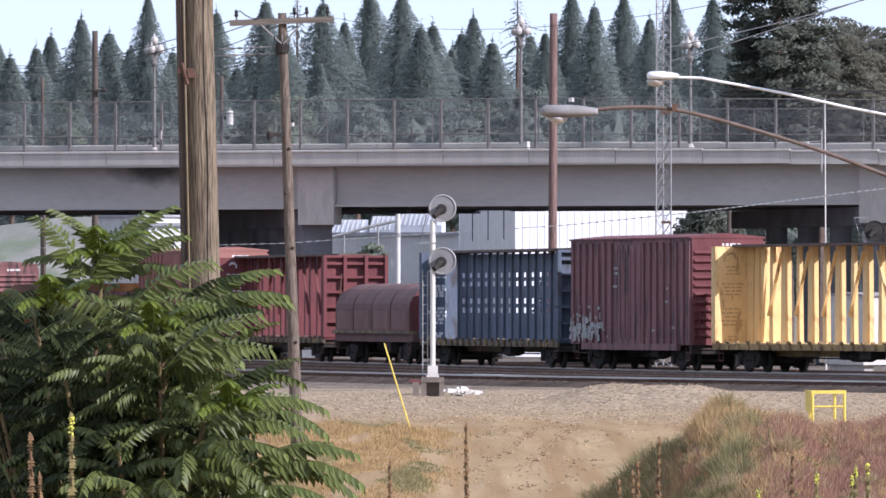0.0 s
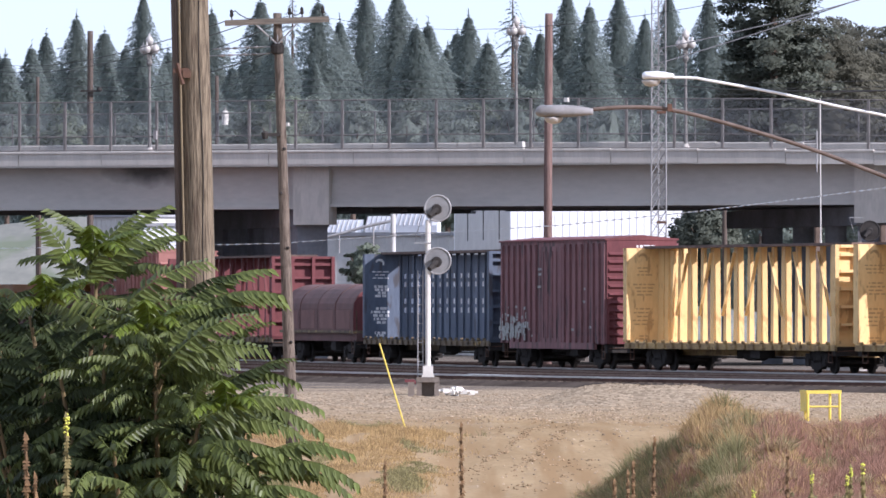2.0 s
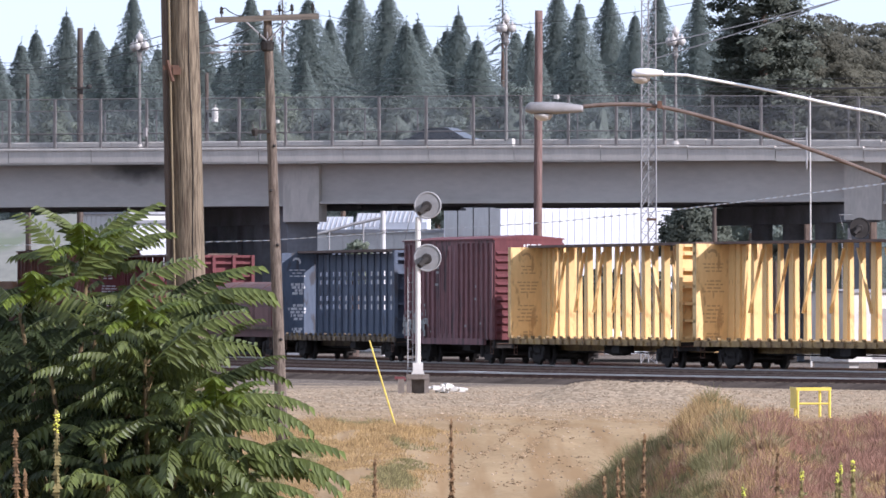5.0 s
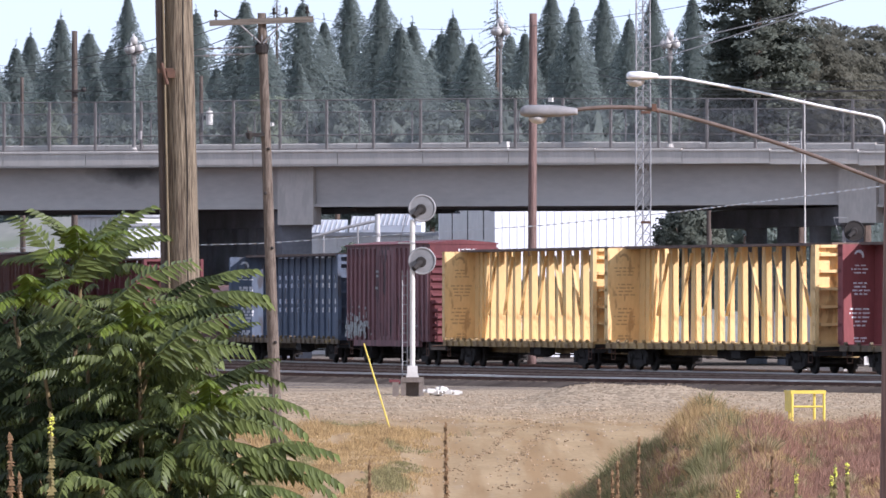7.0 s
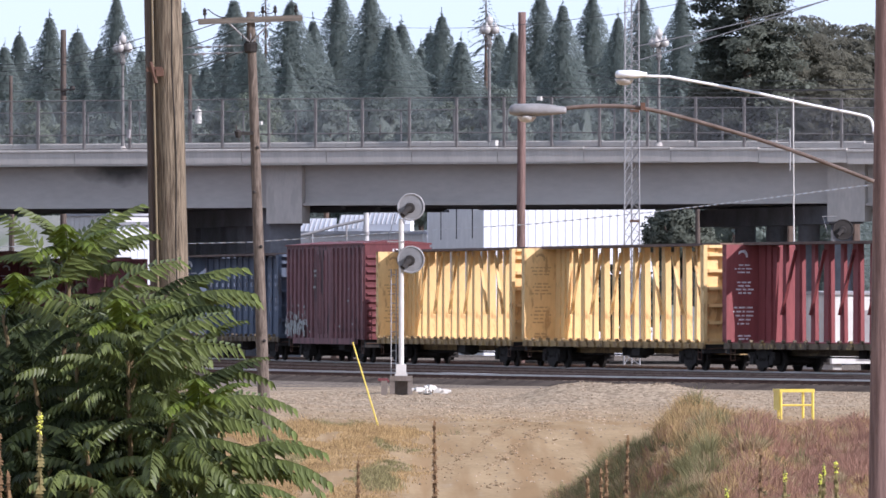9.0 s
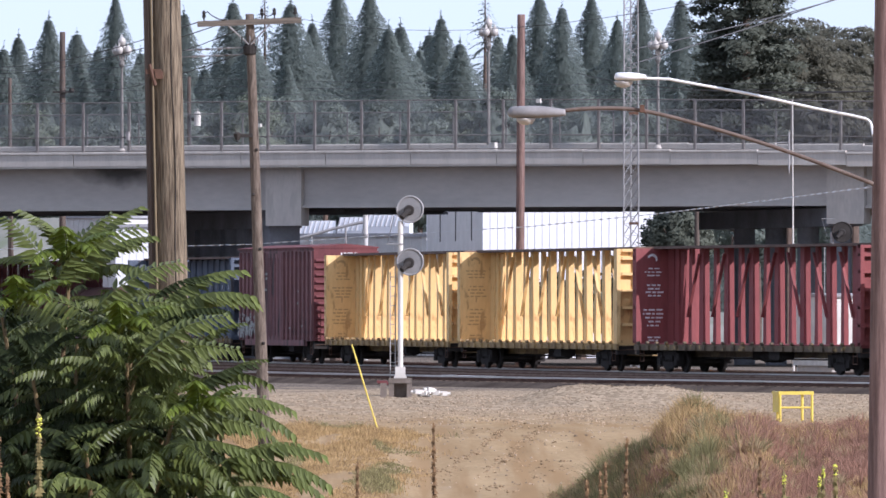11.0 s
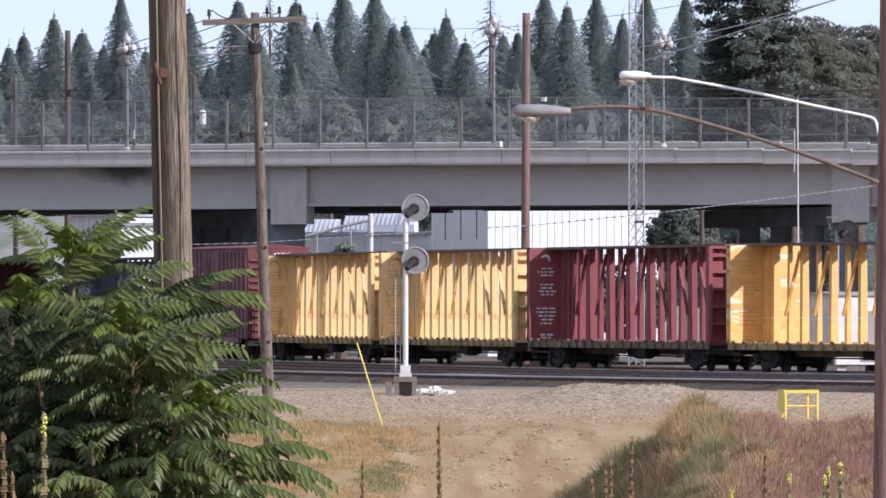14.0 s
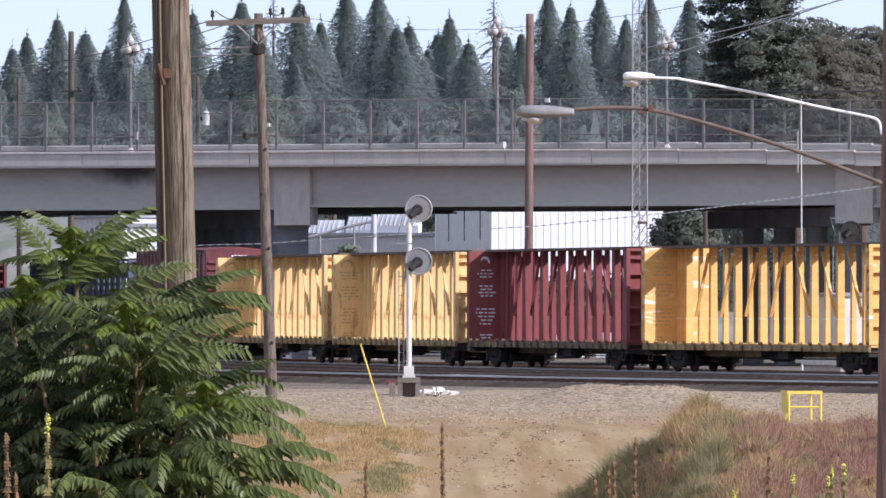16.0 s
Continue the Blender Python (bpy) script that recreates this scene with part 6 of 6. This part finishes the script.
# weeds on the bank
weeds = Shape()
wrng = random.Random(31)
count = 0
while count < 90:
    x, y = wrng.uniform(2.4, 6.2), wrng.uniform(126, 172)
    if mound(x, y) < 0.6:
        continue
    count += 1
    if noise.noise(Vector((x * 0.8, y * 0.12, 3))) < 0.0:
        continue
    size = wrng.uniform(0.07, 0.2)
    clump = crown_mesh(200 + count, size, size, size * 0.7, 22, 0.024, 16)
    z = ground_height(x, y) + size * 0.2
    weeds.add([(vx + x, vy + y, vz + z) for vx, vy, vz in clump.v], clump.f)
tagged(part("bank_weeds", weeds, WEED), "dark leafy weeds on the grassy bank", "weeds", kind="stuff")


# ---- tree of heaven shrub ----
def leaf_mesh(seed, length, mat, large=0.145, hang=(0.9, 2.0), wide=0.225):
    """A feathered leaf: an arching midrib with pairs of pointed, folded, hanging leaflets."""
    rng = random.Random(seed)
    s = Shape()
    pairs = 15
    def rib(u):
        return Vector((length * u * (1 - 0.1 * u * u), 0, length * (0.30 * u - 0.52 * u * u)))
    pts = [rib(i / 8) for i in range(9)]
    s.tube(pts, 0.005, 4, 0.002)
    for k in range(pairs):
        u = 0.14 + 0.84 * k / (pairs - 1)
        p, fwd = rib(u), (rib(min(1, u + 0.03)) - rib(u - 0.03)).normalized()
        size = length * large * (1 - 0.75 * abs(u - 0.42)) * rng.uniform(0.88, 1.1)
        for side in (1, -1):
            droop = rng.uniform(*hang)
            d = (Vector((0, side, 0)) * 0.85 + fwd * rng.uniform(0.25, 0.5) - Vector((0, 0, droop))).normalized()
            across = (fwd - d * fwd.dot(d)).normalized() * size * wide
            up = d.cross(across).normalized() * size * 0.05
            if up.z < 0:
                up = -up
            mid, tip = p + d * size * 0.45, p + d * size - Vector((0, 0, size * 0.12))
            q1 = p + d * size * 0.16
            s.add([tuple(p), tuple(q1 + across * 0.9 + up), tuple(mid + across + up), tuple(tip), tuple(mid - across + up), tuple(q1 - across * 0.9 + up), tuple(mid - up * 0.6)],
                  [(0, 1, 6), (1, 2, 6), (2, 3, 6), (6, 3, 4), (6, 4, 5), (0, 6, 5)])
    return s.mesh("leaf", mat)


SIZES = (0.57, 0.52, 0.62, 0.47, 0.4)
LEAVES = [leaf_mesh(k, ln, LEAF) for k, ln in enumerate(SIZES)]
YOUNG_LEAVES = [leaf_mesh(20 + k, 0.42, LEAF_YOUNG, 0.24, (0.3, 0.9)) for k in range(2)]
SPREAD_LEAF = leaf_mesh(31, 0.6, LEAF, 0.19, (0.4, 1.2))
BROAD_LEAF = leaf_mesh(33, 0.6, LEAF, 0.23, (0.1, 0.6), 0.13)
SHADE_LEAVES = [leaf_mesh(k, ln, LEAF_SHADE) for k, ln in enumerate(SIZES)]


def shrub(label, y, whorls, seed, shade_share):
    rng = random.Random(seed)
    base = ground_height(-2, y)
    bush = thing("tree_of_heaven", Matrix.Translation((-1.6, y, base)), label, "shrub", "shrubs in front of the pole")
    for wx, wz, dy, count, size in whorls:
        top = Vector((wx + 1.6, dy, wz - base))
        root = Vector((rng.uniform(-0.5, 0.5), dy * 0.5, 0))
        bend = root.lerp(top, 0.55) + Vector((rng.uniform(-0.1, 0.1), 0, 0))
        part("stem", Shape().tube([root, root.lerp(bend, 0.5), bend, bend.lerp(top, 0.5), top], 0.022, 7, 0.009), STEM, bush)
        count = round(count * 1.75)
        for k in range(count):
            down = k / count
            a = k * 137.5 + rng.uniform(-25, 25)
            at = top.lerp(bend, down * 0.8)
            pitch = -38 + 78 * down + rng.uniform(-14, 14)
            # Leaves coloured as shaded are mixed in by place and depth.
            leaf = part("leaf", (SHADE_LEAVES if rng.random() < shade_share(wx, down) else LEAVES)[rng.randrange(5)], LEAF, bush)
            q = size * rng.uniform(0.82, 1.12)
            leaf.matrix_local = Matrix.Translation(at) @ pose(0, 0, 0, 0, 0, a) @ pose(0, 0, 0, rng.uniform(-25, 25), pitch, 0) @ Matrix.Diagonal((q, q, q, 1))
    return bush


def spread_leaves(bush, wx, wz, dy, poses, young=False):
    """Single long leaves that stand out of the shrub: turn, pitch and size."""
    for turn, pitch, size in poses:
        leaf = part("leaf", YOUNG_LEAVES[0] if young else SPREAD_LEAF, LEAF, bush)
        leaf.matrix_local = Matrix.Translation((wx + 1.6, dy, wz - bush.location.z)) @ pose(0, 0, 0, 0, 0, turn) @ pose(0, 0, 0, 0, pitch, 0) @ Matrix.Diagonal((size, size, size, 1))


front = shrub("lush green tree-of-heaven shrub with long feathered leaves", 45.0, (
    (-1.647, 2.622, 0.0, 16, 0.74), (-1.32, 2.322, -0.4, 16, 0.95), (-1.131, 1.939, -0.8, 15, 1.0), (-0.985, 2.055, -0.6, 6, 0.9),
    (-1.975, 2.431, 0.1, 15, 0.85), (-1.811, 2.185, -0.5, 14, 0.9), (-2.138, 2.049, -0.3, 14, 0.95), (-1.531, 1.792, -1.0, 14, 0.95),
    (-2.302, 2.322, 0.3, 12, 0.9), (-1.824, 1.685, -0.9, 14, 0.95), (-0.957, 1.659, -0.9, 9, 1.0), (-2.037, 1.632, -0.9, 12, 1.0),
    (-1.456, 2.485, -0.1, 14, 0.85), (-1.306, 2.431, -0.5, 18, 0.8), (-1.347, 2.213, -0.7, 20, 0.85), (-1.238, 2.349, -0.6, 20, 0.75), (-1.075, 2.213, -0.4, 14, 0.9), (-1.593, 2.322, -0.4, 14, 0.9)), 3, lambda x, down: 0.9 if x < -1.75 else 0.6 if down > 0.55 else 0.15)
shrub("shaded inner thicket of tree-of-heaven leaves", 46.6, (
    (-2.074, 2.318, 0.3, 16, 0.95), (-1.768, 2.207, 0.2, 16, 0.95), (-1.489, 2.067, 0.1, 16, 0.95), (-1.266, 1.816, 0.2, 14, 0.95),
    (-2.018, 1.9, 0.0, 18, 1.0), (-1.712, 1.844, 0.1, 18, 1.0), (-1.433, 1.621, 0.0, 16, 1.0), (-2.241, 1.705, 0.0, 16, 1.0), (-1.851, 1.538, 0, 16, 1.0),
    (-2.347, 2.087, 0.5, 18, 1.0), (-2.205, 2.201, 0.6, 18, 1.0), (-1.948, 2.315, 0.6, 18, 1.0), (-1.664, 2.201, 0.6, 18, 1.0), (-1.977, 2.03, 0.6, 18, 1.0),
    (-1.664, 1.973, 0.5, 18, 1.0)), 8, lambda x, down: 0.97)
shrub("deep shaded tree-of-heaven leaves at the back of the thicket", 46.5, (
    (-1.379, 1.859, 0.5, 18, 1.0), (-2.148, 1.802, 0.5, 18, 1.0), (-1.863, 1.745, 0.5, 18, 1.0), (-1.578, 1.631, 0.5, 18, 1.0), (-1.265, 1.603, 0.5, 18, 1.0),
    (-2.13, 2.095, -0.3, 24, 0.9), (-1.935, 2.207, -0.2, 24, 0.9), (-1.74, 2.04, -0.3, 24, 0.9), (-1.544, 2.207, -0.2, 24, 0.9), (-2.018, 1.705, -0.4, 24, 0.9),
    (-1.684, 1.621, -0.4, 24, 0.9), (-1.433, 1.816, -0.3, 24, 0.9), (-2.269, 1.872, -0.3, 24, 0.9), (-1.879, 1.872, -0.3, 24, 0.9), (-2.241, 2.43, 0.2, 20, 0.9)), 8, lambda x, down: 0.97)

spread_leaves(front, -1.606, 2.595, -0.1, ((176, -66, 0.8), (6, -64, 0.86), (200, -72, 0.66), (348, -44, 0.8), (262, -30, 0.95), (290, -52, 0.86), (160, -28, 0.8), (320, -20, 0.8)))
spread_leaves(front, -1.279, 2.376, -0.3, ((6, -44, 1.0), (20, -26, 1.05), (352, -30, 1.0), (270, 0, 0.75), (185, -5, 0.85)))
spread_leaves(front, -1.064, 1.965, -0.7, ((2, -16, 0.92), (350, -4, 0.95), (8, 2, 0.82), (330, -20, 0.8), (275, 5, 0.8)))
spread_leaves(front, -0.957, 1.699, -0.9, ((0, -22, 1.0), (352, -8, 1.05), (6, -2, 1.0), (268, 8, 0.8)))
for at_x, at_z in ((-1.357, 2.365), (-0.992, 1.992), (-1.611, 2.712), (-1.837, 2.485)):
    spread_leaves(front, at_x, at_z, -1.2, ((268, -34, 1.0), (292, -20, 0.9), (242, -12, 0.8), (335, -40, 0.7)), True)


spread_leaves(front, -1.2, 1.78, -1.1, ((350, -14, 0.85), (12, -30, 0.8), (300, -12, 0.85), (268, 0, 0.9), (325, 6, 0.9)))
spread_leaves(front, -1.02, 1.56, -1.2, ((355, -16, 0.85), (10, -4, 0.9), (310, -6, 0.85), (275, 2, 0.9), (340, 10, 0.9)))
spread_leaves(front, -1.38, 1.6, -1.2, ((330, -24, 0.8), (285, -14, 0.9), (255, -4, 0.85), (205, -18, 0.8)))

# broad young-season leaves that fan out of the crown, rolled to face the camera
for at_x, at_z, dy, poses in ((-1.70, 2.56, -0.5, ((180, -64, 0.78), (0, -46, 0.92), (0, -62, 0.84))),
                              (-1.52, 2.44, -0.7, ((0, -40, 0.9), (180, -20, 0.75), (0, -14, 0.8))),
                              (-1.30, 2.20, -0.9, ((0, -38, 0.9), (0, -18, 0.9))),
                              (-1.16, 1.92, -1.1, ((0, -24, 0.9), (0, -6, 0.85)))):
    for turn, pitch, size in poses:
        leaf = part("leaf", BROAD_LEAF, LEAF, front)
        leaf.matrix_local = Matrix.Translation((at_x + 1.6, dy, at_z - front.location.z)) @ pose(0, 0, 0, 0, 0, turn) @ pose(0, 0, 0, 48 if turn == 0 else -48, pitch, 0) @ Matrix.Diagonal((size, size, size, 1))


# ---- mulleins ----
def mullein(x, y, top, bloom, seed, label):
    rng = random.Random(seed)
    base = ground_height(x, y)
    h = top - base
    plant = thing("mullein", Matrix.Translation((x, y, base)), label, "plant", "mullein stalks")
    lean = rng.uniform(-0.03, 0.03)
    s = Shape().rod((0, 0, 0), (lean * h * 0.5, 0, h * 0.6), 0.011, 0.009, 6)
    part("stalk", s, MULLEIN_GREEN if bloom else MULLEIN, plant)
    spike = Shape()
    n = 60
    for i in range(n):
        u = i / n
        z = h * (0.55 + 0.45 * u)
        a = i * 2.4
        r = 0.023 * (1 - 0.6 * u) * rng.uniform(0.7, 1.3)
        spike.add([(lean * z + r * math.cos(a + b) * (0.3 if k else 1.4) , r * math.sin(a + b) * (0.3 if k else 1.4), z + k * 0.025 * rng.uniform(0.6, 1.4)) for k, b in ((0, -0.8), (0, 0.8), (1, 0), (0, 3.1))],
                  [(0, 1, 2), (1, 3, 2), (3, 0, 2)])
    spike.rod((lean * h * 0.5, 0, h * 0.5), (lean * h, 0, h), 0.013, 0.005, 6)
    part("seed_spike", spike, MULLEIN_GREEN if bloom else MULLEIN, plant)
    if bloom:
        fl = Shape()
        for i in range(26):
            z, a, r = h * rng.uniform(0.95, 1.0), rng.random() * 6.3, rng.uniform(0.004, 0.012)
            c = Vector((lean * z + r * math.cos(a), r * math.sin(a), z))
            fl.spin([(0.002, -0.004), (0.007, 0), (0.003, 0.005)], tuple(c), n=5)
        part("flower_head", fl, BLOOM, plant, "pale yellow flowers")


for k, (px, py, d, bloom) in enumerate(((829, 748, 62, 0), (690, 816, 62, 0), (1157, 774, 60, 0), (1130, 818, 60, 0), (1120, 835, 61, 0), (130, 733, 38, 1), (73, 768, 38, 0), (88, 842, 38, 0),
                                        (1337, 866, 55, 1), (1441, 838, 56, 1), (1505, 826, 56, 1), (1511, 843, 57, 1), (1545, 820, 56, 1), (1100, 850, 60, 0), (1395, 800, 60, 0))):
    mullein((px - 784) * d / 16500, d, 2.48 + (542 - py) * d / 16500, bool(bloom), 60 + k, "mullein stalk tipped with yellow flowers" if bloom else "dry brown mullein stalk gone to seed")


# ---- grass ----
def clump_field(name, centres, mat, label, seed, blades):
    """Bushy domes of grass: blades that rise from one root and lean outward."""
    rng = random.Random(seed)
    s = Shape()
    for x, y, r in centres:
        z = ground_height(x, y)
        for _ in range(blades):
            a, lean = rng.random() * 6.28, rng.random() ** 0.6
            l = r * rng.uniform(0.7, 1.35)
            bx, by = x + math.cos(a) * r * 0.35 * lean, y + math.sin(a) * r * 0.35 * lean
            dx, dy, h = math.cos(a) * l * lean * 0.9, math.sin(a) * l * lean * 0.9, l * (1.05 - 0.6 * lean)
            w = 0.0028 * rng.uniform(0.7, 1.4)
            s.add([(bx - w, by, z - 0.03), (bx + w, by, z - 0.03), (bx + dx * 0.5 + w, by + dy * 0.5, z + h * 0.75), (bx + dx * 0.5 - w, by + dy * 0.5, z + h * 0.75), (bx + dx, by + dy, z + h)],
                  [(0, 1, 2, 3), (3, 2, 4)])
    return tagged(part(name, s, mat), label, "grass", kind="stuff")


def tuft_field(name, spots, mat, label, seed, blade, width, blades=5):
    rng = random.Random(seed)
    s = Shape()
    for x, y, size in spots:
        z = ground_height(x, y)
        for _ in range(blades):
            a, l = rng.random() * 6.28, blade * size * rng.uniform(0.5, 1.2)
            bx, by = x + rng.gauss(0, 0.06), y + rng.gauss(0, 0.06)
            dx, dy = math.cos(a) * l * rng.uniform(0.1, 1.1), math.sin(a) * l * 0.5
            w = width * rng.uniform(0.6, 1.3)
            s.add([(bx - w, by, z - 0.02), (bx + w, by, z - 0.02), (bx + dx * 0.4 + w * 0.7, by + dy * 0.4, z + l * 0.6), (bx + dx * 0.4 - w * 0.7, by + dy * 0.4, z + l * 0.6), (bx + dx, by + dy, z + l)],
                  [(0, 1, 2, 3), (3, 2, 4)])
    return tagged(part(name, s, mat), label, "grass", kind="stuff")


grng = random.Random(12)
dry, green, red = [], [], []
crest = []
while len(green) < 4500:
    x, y = grng.uniform(1.8, 10), grng.uniform(124, 176)
    hump = mound(x, y)
    if hump < 0.05 or (hump < 0.4 and grng.random() > hump / 0.4):
        continue
    side = noise.noise(Vector((x * 0.5, y * 0.09, 1)))
    patch = noise.noise(Vector((x * 1.5 + y * 0.05, y * 0.22, 9)))
    lush = 0.4 + 1.3 * abs(patch) ** 0.8
    if x - 5.2 + side * 1.8 + grng.gauss(0, 0.6) > 0:
        (dry if noise.noise(Vector((x * 0.9, y * 0.25, 4))) > 0.2 else red).append((x, y, lush * grng.uniform(0.6, 1.2)))
    elif hump > 1.55 and grng.random() < 0.5:
        crest.append((x, y, grng.uniform(0.6, 1.2)))
    elif patch > 0.02 or grng.random() < 0.3:
        (dry if grng.random() < 0.75 else red).append((x, y, lush * grng.uniform(0.7, 1.3)))
    else:
        green.append((x, y, lush * grng.uniform(0.6, 1.2)))
bank_dry = len(dry)
while len(dry) < bank_dry + 13000:
    x, y = grng.uniform(-6.5, 1.6), grng.uniform(166, 209)
    if grng.random() < smooth(0.9, -1.6, x + 1.6 * noise.noise(Vector((x * 0.6, y * 0.1, 0)))) and noise.noise(Vector((x * 0.9, y * 0.12, 5))) > -0.3:
        lush = 0.35 + 1.5 * max(0.0, noise.noise(Vector((x * 1.1, y * 0.22, 8)))) + (0.5 if 196 < y < 203 else 0)
        (green if noise.noise(Vector((x * 0.8, y * 0.16, 2))) > 0.3 else dry).append((x, y, lush * grng.uniform(0.5, 1.1)))
green_clumps, straw_clumps, red_clumps = [], [], []
while len(green_clumps) + len(straw_clumps) + len(red_clumps) < 1150:
    x, y = grng.uniform(2.4, 10), grng.uniform(126, 174)
    hump = mound(x, y)
    if hump < 0.12:
        continue
    patch = noise.noise(Vector((x * 1.1 - y * 0.06, y * 0.16, 21)))
    r = grng.uniform(0.12, 0.34)
    if x > 5.0 + grng.gauss(0, 0.5):
        (red_clumps if grng.random() < 0.8 else straw_clumps).append((x, y, r * 0.9))
    elif patch > 0.0:
        (green_clumps if grng.random() < 0.8 else straw_clumps).append((x, y, r * (1 + patch)))
    elif grng.random() < 0.6:
        (straw_clumps if grng.random() < 0.7 else green_clumps).append((x, y, r * 0.85))
clump_field("weed_clumps", green_clumps, GREEN_CLUMP, "bushy olive green weed clumps on the bank", 6, 130)
clump_field("straw_clumps", straw_clumps, STRAW_CLUMP, "pale straw grass clumps on the bank", 7, 110)
clump_field("red_clumps", red_clumps, RED_GRASS, "reddish seeding grass clumps on the bank", 8, 100)
tuft_field("dry_grass", dry, DRY_GRASS, "dry straw-coloured grass on the slopes", 1, 0.18, 0.006, 6)
tuft_field("straw_grass", crest, DRY_GRASS, "tall pale straw grass on the crest of the bank", 5, 0.28, 0.004, 6)
tuft_field("olive_weeds", green, GREEN_GRASS, "olive green weeds on the bank", 2, 0.17, 0.006, 9)
tuft_field("reddish_grass", red, RED_GRASS, "reddish seeding grass on the bank", 3, 0.23, 0.004, 8)
stones = Shape()
for _ in range(17000):
    y = grng.uniform(178, 300) if grng.random() < 0.3 else grng.uniform(225, 300)
    x = grng.uniform(-0.05, 0.052) * y
    z, r = ground_height(x, y), grng.uniform(0.012, 0.036) * (1.5 if grng.random() < 0.03 else 1)
    stones.spin([(r * 0.5, -r * 0.3), (r, 0), (r * 0.45, r * 0.7)], (x, y, z), n=5)
clods = Shape()
crumb = random.Random(77)
while len(clods.v) < 15 * 450:
    x, y = crumb.uniform(-1.5, 3.2), crumb.uniform(176, 236)
    if noise.noise(Vector((x * 1.1, y * 0.12, 31))) < 0.12 + 0.2 * crumb.random():
        continue
    z, r = ground_height(x, y), crumb.uniform(0.012, 0.045)
    clods.spin([(r * 0.7, -r * 0.4), (r, r * 0.1), (r * 0.5, r * 0.6)], (x, y, z), n=5)
for side in (0.0, 0.75):
    for _ in range(420):
        u = crumb.random()
        x, y = 1.45 + 1.95 * u + 0.15 * math.sin(u * 5) - side + crumb.gauss(0, 0.07), 184 + 36 * u + crumb.gauss(0, 0.5)
        z, r = ground_height(x, y), crumb.uniform(0.012, 0.035)
        clods.spin([(r * 0.7, -r * 0.4), (r, r * 0.1), (r * 0.5, r * 0.6)], (x, y, z), n=5)
tagged(part("dirt_clods", clods, CLOD), "brown clods of loose dirt scattered over the ramp", "dirt", kind="stuff")
tagged(part("gravel", stones, STONE), "loose gravel stones scattered over the yard", "gravel", kind="stuff")


def motions():
    """The train rolls away under the bridge, its wheels turn, a car crosses the bridge."""
    for car, s, half in TRAIN:
        walk(car, [(t * 0.5, car_pose(s + run(t * 0.5), half)) for t in range(33)])
    for w, wx in WHEELS:
        walk(w, [(t * 0.1, pose(wx, 0, WHEEL_R, 0, math.degrees(run(t * 0.1) / WHEEL_R), 0)) for t in range(161)])
    walk(ROAD_CAR, [(t, BRIDGE @ pose(-97.7 + 19.3 * t, 6.0, 9.5)) for t in range(17)])


motions()
